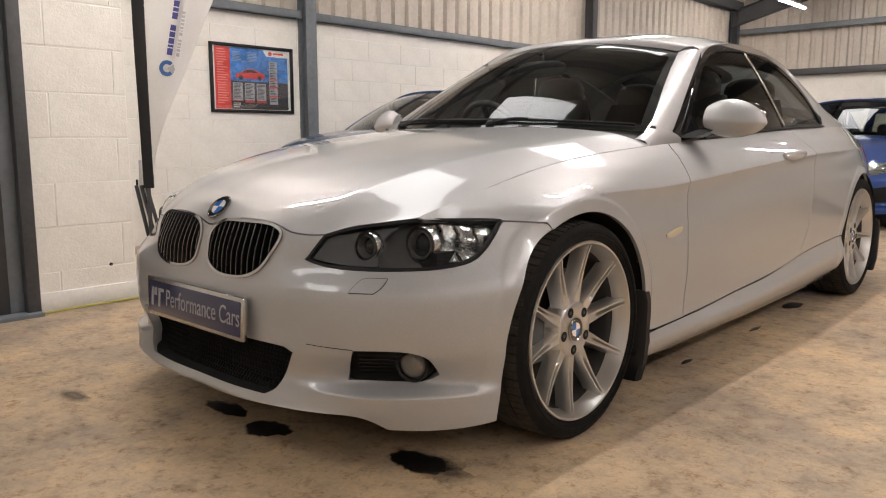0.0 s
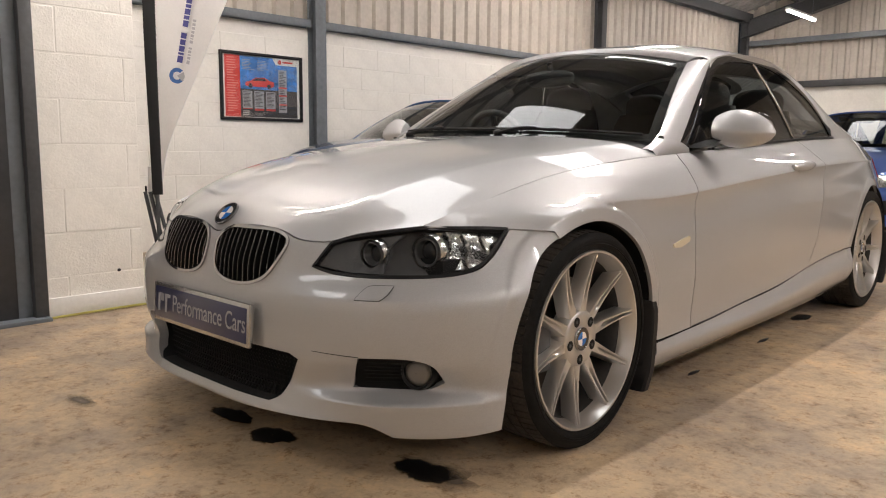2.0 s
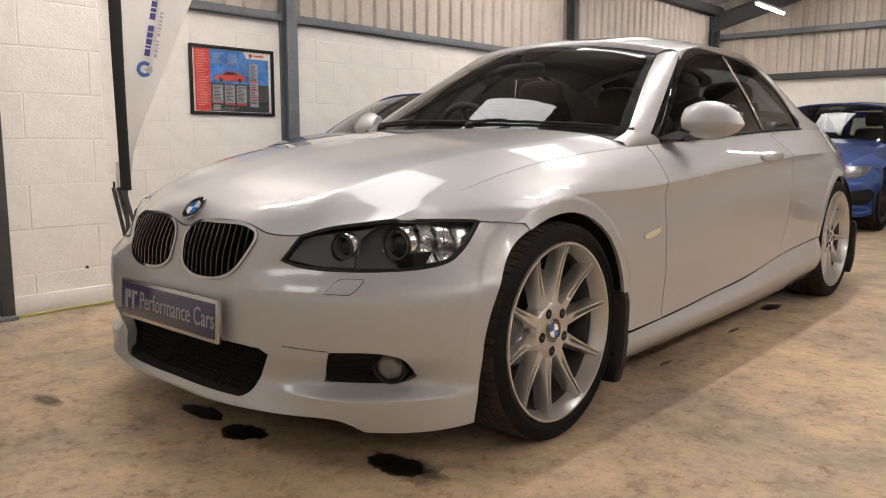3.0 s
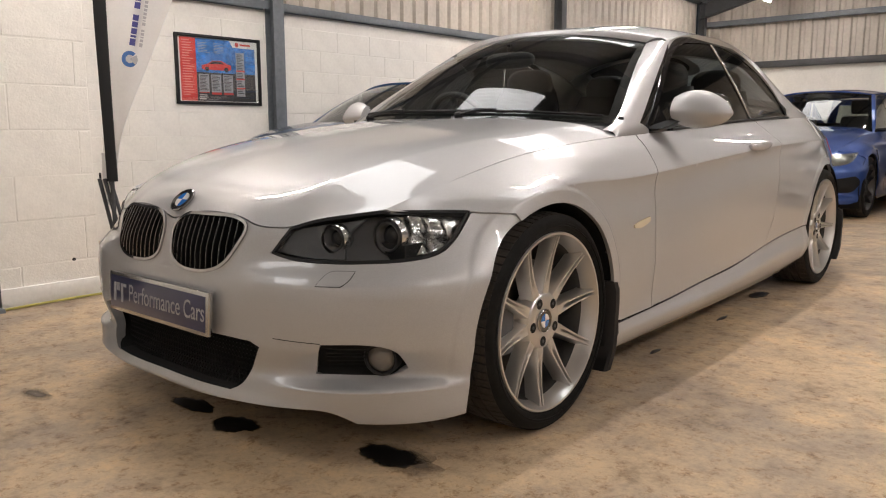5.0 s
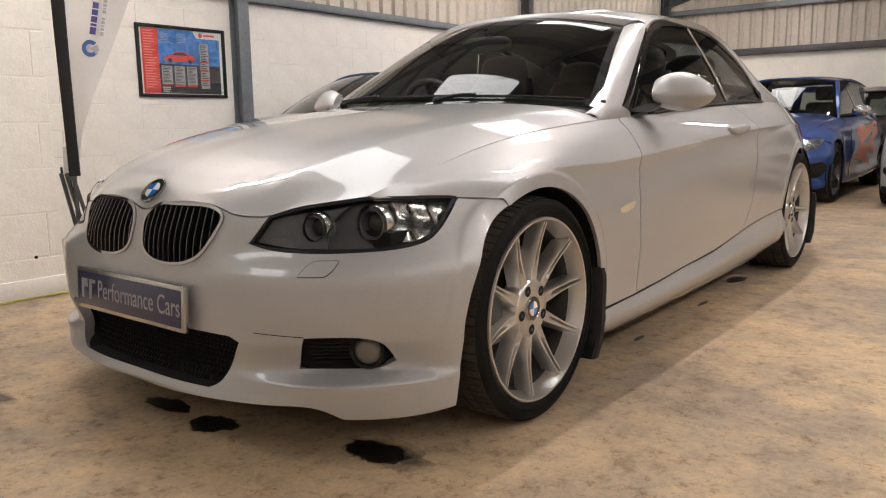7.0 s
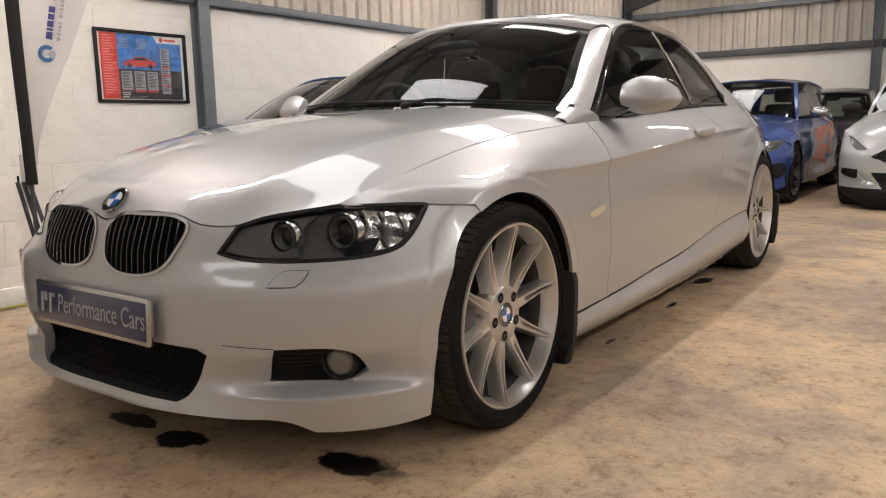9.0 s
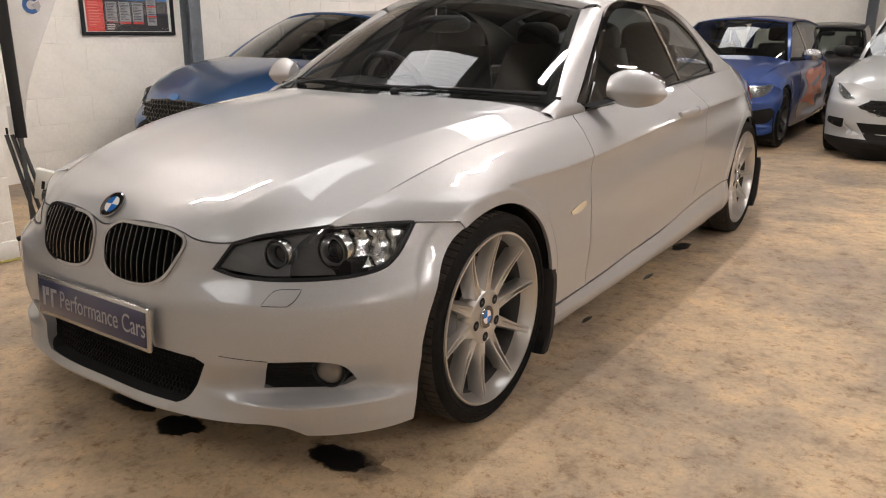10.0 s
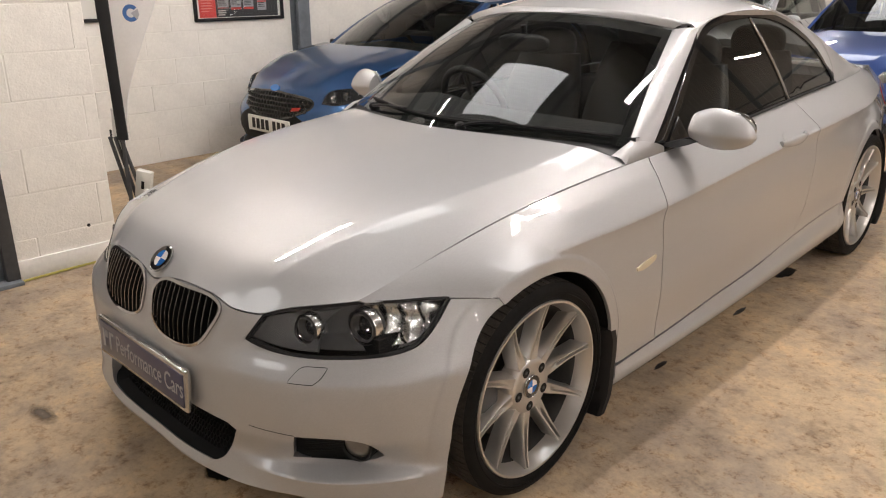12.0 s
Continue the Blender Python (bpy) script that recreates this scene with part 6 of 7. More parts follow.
        box(bm, (x - 0.23, 1.05, 0.4), (x + 0.23, 1.5, 0.58), 0.05)
        box(bm, (x - 0.22, 1.48, 0.5), (x + 0.22, 1.62, 1.08), 0.05)
        box(bm, (x - 0.12, 1.53, 1.10), (x + 0.12, 1.63, 1.27), 0.04)
        part("seat", bm, LEATHER, top)
    bm = bmesh.new()
    box(bm, (-0.58, 2.15, 0.5), (0.58, 2.3, 1.0), 0.05)
    part("rear_seat", bm, LEATHER, top)
    bm = bmesh.new()
    wm = Matrix.Translation((-0.36, 1.10, 0.93)) @ Matrix.Rotation(radians(-62), 4, "X")
    ring_rows = [[wm @ Vector(((0.178 + 0.015 * math.cos(q)) * math.cos(a), (0.178 + 0.015 * math.cos(q)) * math.sin(a), 0.015 * math.sin(q))) for q in np.linspace(0, 2 * math.pi, 8, endpoint=False)] for a in np.linspace(0, 2 * math.pi, 28, endpoint=False)]
    skin(bm, ring_rows + ring_rows[:1], True)
    tube(bm, [wm @ Vector((-0.17, 0, 0)), wm @ Vector((0.17, 0, 0))], 0.022)
    part("steering_wheel", bm, LEATHER, top)
    bm = bmesh.new()
    ellipsoid(bm, Matrix.Translation((0, hy - 0.10, hz - 0.10)) @ Matrix.Diagonal((0.12, 0.025, 0.035, 1)), power=3)
    part("inside_mirror", bm, BLACK, top)
    for y in (0.0, wb):
        for s in (1, -1):
            stands = pose(s * (0.748 * kx), y, wheel_r, 0, 0, 0 if s > 0 else 180)
            if s > 0 and y == 0:
                first = wheel(top, stands, r=wheel_r, rim=wheel_r * 0.75, arms=spokes[0], pair=spokes[1], metal=rim_metal, badge=False)
            else:
                copy_thing(first, stands)
            bm = bmesh.new()
            skin(bm, [[(s * x * kx, y + (wheel_r + 0.04) * math.cos(radians(a)), wz + (wheel_r + 0.04) * math.sin(radians(a))) for x in (0.84, 0.58)] for a in np.linspace(215, -35, 20)])
            part("wheel_arch_liner", bm, MATT_BLACK, top)
    if face:
        face(top, nose2, side2, hood2)
    return top


def panel(parent, name, fn, loop, mat, lift=0.004, holes=(), flip=False, depth=0.006, grid=0.03, label=""):
    return trimmed(name, fn, flipped(loop) if flip else loop, mat, parent, holes, grid=grid, lift=lift, depth=depth, label=label, **PALE)


def lamp_set(top, fn, loop, eyes, well=None):
    """A pair of headlamps: dark well, bright eyes and a clear cover."""
    for flip in (False, True):
        s = -1 if flip else 1
        lamp = panel(top, "headlamp", fn, loop, well or BLACK, 0.003, flip=flip)
        for a, z, r in eyes:
            p = Vector(fn(a * s, z))
            n = Vector((math.sin(radians(a * s)) * 0.7, -math.cos(radians(a)), 0.25)).normalized()
            bm = bmesh.new()
            lathe(bm, [(0.004, r), (0.010, r * 0.95), (0.008, r * 0.7), (0.005, r * 0.4), (0.010, 0.001)], 20, Matrix.Translation(p) @ n.to_track_quat("X", "Z").to_matrix().to_4x4())
            part("lamp_eye", bm, CHROME, lamp)
        panel(lamp, "lamp_cover", fn, loop, LENS, 0.016, flip=flip, depth=0.004).visible_shadow = False


def front_plate(top, fn, z, w=0.52, h=0.112):
    """A white plate whose characters stay plain dark bars."""
    y = fn(0, z)[1] - 0.022
    plate = part("number_plate", boxes(((-w / 2, y, z - h / 2), (w / 2, y + 0.012, z + h / 2), 0.003)), WHITE, top, "white plate with dark bars")
    for k in range(7):
        x = -0.205 + k * 0.058 + (0.03 if k > 3 else 0)
        part("dark_bar", boxes(((x, y - 0.0015, z - 0.037), (x + 0.040, y, z + 0.037))), BLACK, plate, smooth=False)


def mesh_grille(parent, fn, loop, rows=7, cols=20, name="grille_mesh"):
    """A dark honeycomb of short bars across an opening."""
    a0, a1 = min(a for a, _ in loop), max(a for a, _ in loop)
    z0, z1 = min(z for _, z in loop), max(z for _, z in loop)
    bm = bmesh.new()
    for j in range(rows):
        for i in range(cols):
            a = a0 + (i + 0.5 + (0.5 if j % 2 else 0)) * (a1 - a0) / cols
            z = z0 + (j + 0.5) * (z1 - z0) / rows
            if inside(loop, a, z):
                da, dz = (a1 - a0) / cols * 0.5, (z1 - z0) / rows * 0.5
                hexa = [(a + da * 0.98 * math.cos(t), z + dz * 1.08 * math.sin(t)) for t in np.linspace(math.pi / 6, math.pi / 6 + 2 * math.pi, 7)]
                tube(bm, [Vector(fn(*q)) + Vector((0, -0.006, 0)) for q in hexa], 0.0032, 4)
    return part(name, bm, GLOSS_BLACK, parent, smooth=False)


def ford_face(top, fn, sd, hd):
    g = outlined([(-25, 0.610), (0, 0.632), (25, 0.610)], [(25, 0.610), (29.5, 0.575), (28, 0.540)], [(28, 0.540), (20, 0.495), (-20, 0.495), (-28, 0.540)], [(-28, 0.540), (-29.5, 0.575), (-25, 0.610)], **PALE)
    gr = panel(top, "grille", fn, g, VOID, 0.002)
    mesh_grille(gr, fn, g, 6, 22)
    panel(gr, "grille_surround", fn, grown(g, 0.010, 0.0158), GLOSS_BLACK, 0.004, [grown(g, -0.006, 0.0158)])
    panel(top, "red_emblem", fn, [(17, 0.515), (22, 0.522), (23, 0.545), (18, 0.540)], material("red_emblem", (0.5, 0.03, 0.02), 0.3), 0.010)
    panel(top, "lower_intake", fn, outlined([(-36, 0.36), (-30, 0.42), (30, 0.42), (36, 0.36)], [(36, 0.36), (30, 0.20), (-30, 0.20), (-36, 0.36)], **PALE), MATT_BLACK, 0.004)
    panel(top, "splitter", fn, outlined([(-60, 0.20), (60, 0.20)], [(60, 0.20), (60, 0.165), (-60, 0.165)], [(-60, 0.165), (-60, 0.20)], **PALE), MATT_BLACK, 0.016, depth=0.02)
    front_plate(top, fn, 0.395)
    panel(top, "oval_badge", fn, ring(0, 0.655, 4.2, 0.022, 24), BADGE_BLUE, 0.006)
    lamp_set(top, fn, outlined([(34, 0.575), (36, 0.635), (45, 0.678), (62, 0.692)], [(62, 0.692), (61, 0.655), (52, 0.60), (43, 0.572), (34, 0.575)], **PALE), ((40, 0.610, 0.026), (46, 0.628, 0.028), (52, 0.650, 0.020)))


def grey_face(top, fn, sd, hd):
    g = outlined([(-27, 0.585), (27, 0.585)], [(27, 0.585), (34, 0.520)], [(34, 0.520), (22, 0.46), (-22, 0.46), (-34, 0.520)], [(-34, 0.520), (-27, 0.585)], **PALE)
    gr = panel(top, "grille", fn, g, VOID, 0.002)
    mesh_grille(gr, fn, g, 6, 20)
    panel(top, "lower_intake", fn, outlined([(-33, 0.37), (33, 0.37)], [(33, 0.37), (28, 0.25), (-28, 0.25), (-33, 0.37)], **PALE), MATT_BLACK, 0.004)
    for flip in (False, True):
        fog = panel(top, "fog_lamp", fn, outlined([(42, 0.395), (57, 0.40)], [(57, 0.40), (59, 0.355), (55, 0.325)], [(55, 0.325), (44, 0.325), (42, 0.395)], **PALE), MATT_BLACK, 0.004, flip=flip)
        panel(fog, "fog_lens", fn, ring(53, 0.362, 2.1, 0.028, 18), SATIN, 0.010, flip=flip)
        panel(top, "bumper_fin", fn, outlined([(30, 0.25), (38, 0.30), (41, 0.36)], [(41, 0.36), (41.5, 0.30), (34, 0.235), (30, 0.25)], **PALE), GREY_WHITE, 0.022, flip=flip)
    panel(top, "splitter", fn, outlined([(-60, 0.215), (60, 0.215)], [(60, 0.215), (60, 0.165), (-60, 0.165)], [(-60, 0.165), (-60, 0.215)], **PALE), BLACK, 0.004)
    lamp_set(top, fn, outlined([(38, 0.585), (44, 0.575), (56, 0.640), (66, 0.715)], [(66, 0.715), (58, 0.700), (46, 0.640), (38, 0.585)], **PALE), ((45, 0.605, 0.030), (54, 0.655, 0.034)), REFLECTOR)
    panel(top, "oval_badge", fn, ring(0, 0.645, 4, 0.022, 24), BADGE_BLUE, 0.006)


def blue_face(top, fn, sd, hd):
    for flip in (False, True):
        k = outlined([(3, 0.50), (3, 0.60), (8, 0.622), (19, 0.618)], [(19, 0.618), (22, 0.60), (20, 0.52), (16, 0.492), (6, 0.488), (3, 0.50)], **PALE)
        gr = panel(top, "kidney_grille", fn, k, VOID, 0.002, flip=flip)
        panel(gr, "grille_surround", fn, grown(k, 0.008, 0.0158), CHROME, 0.008, [grown(k, -0.008, 0.0158)], flip=flip)
        panel(top, "side_intake", fn, outlined([(42, 0.42), (58, 0.45)], [(58, 0.45), (62, 0.40), (58, 0.30)], [(58, 0.30), (44, 0.28), (42, 0.42)], **PALE), MATT_BLACK, 0.004, flip=flip)
        trimmed("flame_wrap", sd, outlined([(0.75, 0.42), (1.1, 0.62), (0.95, 0.72), (1.5, 0.80), (2.05, 0.86)], [(2.05, 0.86), (2.2, 0.70), (1.9, 0.60), (2.1, 0.48), (1.6, 0.44), (1.75, 0.36), (1.2, 0.40), (0.75, 0.42)]), ORANGE, top, [outlined([(1.25, 0.60), (1.6, 0.68), (1.85, 0.72)], [(1.85, 0.72), (1.6, 0.60), (1.25, 0.60)])], grid=0.06, lift=0.002, depth=0.0, mirror=flip, toward=(1, 0, 0.3), label="orange flame stickers")
    panel(top, "lower_intake", fn, outlined([(-34, 0.40), (34, 0.40)], [(34, 0.40), (30, 0.24), (-30, 0.24), (-34, 0.40)], **PALE), MATT_BLACK, 0.004)
    front_plate(top, fn, 0.44)
    lamp_set(top, fn, outlined([(33, 0.565), (36, 0.625), (50, 0.668), (66, 0.680)], [(66, 0.680), (62, 0.625), (55, 0.575), (44, 0.550), (33, 0.565)], **PALE), ((43, 0.600, 0.034), (52, 0.620, 0.038), (60, 0.645, 0.02)), REFLECTOR)


DARK_RIM = material("dark_alloy", (0.05, 0.05, 0.052), 0.35, 0.7, coat=0.4)
hatchback("blue_hatchback", "blue hatchback with a mesh grille beside the block wall", pose(-2.80, 2.33, ground(2.3)), BLUE, 0.965, 1.01, 2.49, 1.06, cowl=0.0, head=(0.82, 1.25), roof_end=2.55, tail_y=3.1, tall=1.29, glass_y=0.34, folded=True, glassy=CLEAR_GLASS, face=ford_face, rim_metal=DARK_RIM)
hatchback("flame_hatchback", "deep blue hatchback with orange flame stickers on its doors", pose(-0.54, 6.62, ground(6.62)) @ Matrix.Scale(0.94, 4), DEEP_BLUE, 0.985, 1.05, 2.66, 1.03, cowl=0.42, head=(1.12, 1.36), roof_end=2.95, tail_y=3.42, face=blue_face, spokes=(10, 0.7), rim_metal=DARK_RIM, tall=1.42, wheel_r=0.318, mirror_mat=SATIN)
hatchback("grey_hatchback", "pale grey hatchback with a black mesh grille", pose(1.44, 6.76, ground(6.76)) @ Matrix.Scale(0.94, 4), GREY_WHITE, 0.965, 1.10, 2.49, 1.06, mirror_mat=BLACK, face=grey_face, rim_metal=DARK_RIM, tall=1.50, head=(1.02, 1.43))
hatchback("white_hatchback", "white hatchback with a yellow strip above its windscreen", pose(-2.45, 7.2, ground(7.2)) @ Matrix.Scale(0.94, 4), GREY_WHITE, 0.965, 1.08, 2.49, 1.05, face=grey_face, tall=1.49)
strip = part("sun_strip", boxes(((-0.22, -0.03, 0.0), (0.22, 0.06, 0.012), 0.004)), material("yellow_film", (0.75, 0.55, 0.02), 0.4))
strip.matrix_basis = pose(-2.45, 8.30, 1.385 + ground(8))
tagged(strip, "yellow strip lying on the white car's roof edge", "sign")
hatchback("charcoal_hatchback", "small charcoal hatchback by the rear wall", pose(-0.15, 10.55, ground(10.5)) @ Matrix.Diagonal((0.84, 0.48, 0.86, 1)), DARK_PAINT, 0.95, 1.08, 2.4, 1.05, tall=1.5)



# ---- things along the walls ----
poster = thing("framed_poster", "black-framed car poster in red and blue on the block wall", "poster", pose(WALL_X + 0.004, 2.095, 1.376, 90, 0, 90))
W, H = 0.848, 0.585
frame_bm = boxes(((-W / 2, -H / 2, 0), (-W / 2 + 0.026, H / 2, 0.024), 0.003), ((W / 2 - 0.026, -H / 2, 0), (W / 2, H / 2, 0.024), 0.003), ((-W / 2 + 0.026, H / 2 - 0.026, 0), (W / 2 - 0.026, H / 2, 0.024), 0.003), ((-W / 2 + 0.026, -H / 2, 0), (W / 2 - 0.026, -H / 2 + 0.026, 0.024), 0.003))
part("poster_frame", frame_bm, BLACK, poster)
PRINT_RED = material("poster_red", (0.62, 0.06, 0.05), 0.45, noise_scale=8, vary=0.08)
PRINT_DARK = material("poster_dark", (0.035, 0.035, 0.04), 0.45)
PRINT_PALE = material("poster_pale", (0.35, 0.36, 0.38), 0.45)
PRINT_SALMON = material("poster_salmon", (0.78, 0.30, 0.26), 0.45)
PRINT_SKY = material("poster_sky", (0.05, 0.20, 0.52), 0.45, noise_scale=4, vary=0.6)


def sheet_of(name, x0, y0, x1, y1, mat, level, parent=None):
    return part(name, boxes(((x0, y0, 0.004 + level * 0.0008), (x1, y1, 0.0045 + level * 0.0008))), mat, parent or poster, smooth=False)


def fine_print(name, x0, x1, y, n, mat, level, pitch=0.011, h=0.0045, seed=0, parent=None):
    """Lines of small print as plain bars."""
    rnd = random.Random(seed)
    bm = bmesh.new()
    for k in range(n):
        box(bm, (x0, y - k * pitch, 0.005 + level * 0.0008), (x0 + (x1 - x0) * rnd.uniform(0.55, 1), y - k * pitch + h, 0.0052 + level * 0.0008))
    ob = part(name, bm, mat, parent or poster, smooth=False)
    ob["kind"] = "stuff"
    return ob


sheet_of("paper", -W / 2 + 0.02, -H / 2 + 0.02, W / 2 - 0.02, H / 2 - 0.02, WHITE, 0)
sheet_of("sky_print", -0.225, -0.02, 0.372, 0.262, PRINT_SKY, 1)
sheet_of("ground_print", -0.225, -0.262, 0.372, -0.02, PRINT_DARK, 1)
sheet_of("red_column", -0.375, -0.262, -0.225, 0.262, PRINT_RED, 2)
fine_print("column_print", -0.355, -0.245, 0.235, 22, PRINT_SALMON, 3, 0.0215, 0.008, 3)
for k, x in enumerate((-0.205, -0.085, 0.035)):
    sheet_of("text_panel", x, -0.185, x + 0.098, -0.035, PRINT_PALE, 2)
    fine_print("panel_print", x + 0.008, x + 0.09, -0.05, 11, PRINT_DARK, 3, 0.012, 0.006, k)
    sheet_of("red_tab", x, -0.205 if k else -0.192, x + 0.098, -0.187, PRINT_RED, 3)
sheet_of("side_panel", 0.170, -0.215, 0.258, 0.165, PRINT_PALE, 2)
fine_print("panel_print", 0.178, 0.250, 0.145, 24, PRINT_DARK, 3, 0.0145, 0.007, 9)
for y in (0.0, -0.07, -0.15):
    sheet_of("red_tab", 0.170, y, 0.258, y + 0.012, PRINT_RED, 4)
bm = bmesh.new()
bm.faces.new([bm.verts.new((x, y, 0.0068)) for x, y in ((0.105, 0.262), (0.372, 0.262), (0.372, 0.205), (0.145, 0.205))])
part("corner_panel", bm, WHITE, poster, smooth=False)
bm = bmesh.new()
lathe(bm, [(0.0, 0.020), (0.0006, 0.019), (0.0006, 0.001)], 20, Matrix.Translation((0.185, 0.232, 0.007)) @ Matrix.Rotation(radians(-90), 4, "Y"))
part("red_disc", bm, PRINT_RED, poster)
sheet_of("logo_bar", 0.215, 0.226, 0.325, 0.242, PRINT_RED, 5)
fine_print("head_print", -0.205, -0.08, 0.225, 7, PRINT_PALE, 2, 0.013, 0.005, 4)
fine_print("head_print", -0.050, 0.055, 0.225, 7, PRINT_PALE, 2, 0.013, 0.005, 5)
fine_print("foot_print", -0.205, -0.125, -0.215, 3, WHITE, 3, 0.016, 0.007, 6)
bm = bmesh.new()
car_shape = [(-0.175, 0.010), (-0.172, 0.038), (-0.12, 0.052), (-0.07, 0.082), (0.02, 0.086), (0.075, 0.060), (0.118, 0.050), (0.122, 0.018), (0.10, 0.004), (-0.15, 0.002)]
bm.faces.new([bm.verts.new((x, y, 0.0066)) for x, y in car_shape])
part("red_car_print", bm, PRINT_RED, poster, smooth=False)
bm = bmesh.new()
bm.faces.new([bm.verts.new((x, y, 0.0071)) for x, y in ((-0.105, 0.052), (-0.065, 0.076), (0.015, 0.079), (0.055, 0.056))])
for x in (-0.122, 0.068):
    lathe(bm, [(0.0, 0.020), (0.0006, 0.019), (0.0006, 0.001)], 16, Matrix.Translation((x, 0.010, 0.0068)) @ Matrix.Rotation(radians(-90), 4, "Y"))
part("car_print_detail", bm, PRINT_DARK, poster, smooth=False)
part("poster_glass", boxes(((-W / 2 + 0.024, -H / 2 + 0.024, 0.0125), (W / 2 - 0.024, H / 2 - 0.024, 0.0145))), glass("poster_glazing", (0.96, 0.97, 0.97)), poster, smooth=False).visible_shadow = False

second = thing("framed_notice", "black-framed notice beside the partition", "poster", pose(WALL_X + 0.004, 0.50, 1.415, 90, 0, 90))
part("notice_frame", boxes(((-0.42, -0.30, 0), (-0.394, 0.30, 0.024), 0.003), ((0.394, -0.30, 0), (0.42, 0.30, 0.024), 0.003), ((-0.394, 0.274, 0), (0.394, 0.30, 0.024), 0.003), ((-0.394, -0.30, 0), (0.394, -0.274, 0.024), 0.003)), BLACK, second)
part("notice_paper", boxes(((-0.40, -0.28, 0.004), (0.40, 0.28, 0.006))), WHITE, second, smooth=False)

# feather flag on its pole
E_DIR = Vector((0.73, 0.685, 0)).normalized()
flag = thing("feather_flag", "white feather flag with a black pole sleeve and blue print", "flag", pose(-2.165, 0.205, 0) @ Matrix.Rotation(math.atan2(E_DIR.y, E_DIR.x), 4, "Z"))
EDGE = cubic([0.66, 0.80, 0.95, 1.25, 1.53, 1.9, 2.3, 2.6], [0.034, 0.060, 0.115, 0.245, 0.375, 0.53, 0.60, 0.50])
bm = bmesh.new()
rows = []
for z in np.linspace(0.66, 2.6, 36):
    w = EDGE(z)
    rows.append([(0.028 + (w - 0.028) * t, 0.010 * math.sin(5 * t * w / 0.3 + z * 3.0) * t, z) for t in np.linspace(0, 1, 12)])
skin(bm, rows)
cloth = part("flag_cloth", bm, CLOTH, flag)
bm = bmesh.new()
edge_rows = []
for z in np.linspace(0.66, 2.6, 36):
    w, t = EDGE(z), 1.0
    edge_rows.append((w - 0.002, 0.010 * math.sin(5 * t * w / 0.3 + z * 3.0), z))
tube(bm, edge_rows, 0.003, 5)
part("flag_hem", bm, CLOTH, flag)
bm = bmesh.new()
skin(bm, [[(-0.030 + 0.006 * math.sin(3 * z), -0.010, z), (0.0, -0.018, z), (0.030 + 0.004 * math.sin(4 * z), -0.010, z), (0.030, 0.008, z), (0.0, 0.014, z), (-0.030, 0.008, z)] for z in np.linspace(0.585, 2.6, 24)], True, True)
bmesh.ops.recalc_face_normals(bm, faces=bm.faces)
part("pole_sleeve", bm, BLACK_CLOTH, flag, "black cloth sleeve round the pole")
bm = bmesh.new()
tube(bm, [(0, 0, 0.05), (0, 0, 0.60)], 0.012)
part("pole", bm, DARK_STEEL, flag)
for k, a in enumerate((20, 110, 200, 290)):
    bm = bmesh.new()
    tube(bm, [(0, 0, 0.06), (0.30 * math.cos(radians(a)), 0.30 * math.sin(radians(a)), 0.016)], 0.014, 6)
    part("base_leg", bm, MATT_BLACK, flag)
bm = bmesh.new()
rows = []
for a in np.linspace(radians(40), radians(330), 30):
    rows.append([(0.143 + r * math.cos(a), -0.016, 1.246 + r * math.sin(a)) for r in (0.022, 0.043)])
skin(bm, rows)
part("flag_ring", bm, FLAG_BLUE, flag, "blue ring print", smooth=False)
bm = bmesh.new()
bm.faces.new([bm.verts.new((0.143 + r * math.cos(radians(a)), -0.0165, 1.246 + r * math.sin(radians(a)))) for r, a in ((0.0, 0), (0.043, -48), (0.045, -10), (0.043, 28))])
part("flag_wedge", bm, FLAG_GREY, flag, "grey wedge print", smooth=False)


def letter_bars(name, s0, z0, lean, size, widths, mat):
    """Print that runs up the flag, as plain bars."""
    bm = bmesh.new()
    z = z0
    for w in widths:
        if w > 0:
            s = s0 + (z - z0) * lean
            vs = [bm.verts.new(p) for p in ((s - size / 2, -0.017, z), (s + size / 2, -0.017, z - size * lean), (s + size / 2 + w * lean, -0.017, z + w - size * lean), (s - size / 2 + w * lean, -0.017, z + w))]
            bm.faces.new(vs)
        z += abs(w) + 0.006
    ob = part(name, bm, mat, flag, smooth=False)
    ob["kind"] = "stuff"


letter_bars("flag_print", 0.160, 1.320, 0.20, 0.030, (0.036, 0.012, 0.030, 0.028, 0.030, -0.02, 0.034, 0.020, 0.030, 0.018, 0.030, 0.030, 0.020, 0.028), FLAG_NAVY)
letter_bars("flag_small_print", 0.205, 1.310, 0.20, 0.017, (0.020, 0.014, 0.008, 0.014, 0.010, -0.01, 0.016, 0.006, 0.014, 0.014, 0.014, 0.014, 0.014), FLAG_GREY)

# cast-off flag bag and white sockets by the pole's foot
bag = thing("white_bag", "crumpled white bag hanging beside the flag pole", "bag", pose(-2.27, 0.225, 0.44))
bm = bmesh.new()
rows = []
rnd = random.Random(5)
for k in range(9):
    t = k / 8
    w = 0.012 + 0.045 * math.sin(math.pi * min(1, 0.15 + 0.8 * t))
    rows.append([(0.03 * math.sin(4 * t) + w * math.cos(q) * (1 + rnd.uniform(-0.2, 0.2)), 0.5 * w * math.sin(q), 0.30 * (1 - t)) for q in np.linspace(0, 2 * math.pi, 10, endpoint=False)])
skin(bm, rows, True, True)
bmesh.ops.recalc_face_normals(bm, faces=bm.faces)
part("bag_body", bm, CLOTH, bag)
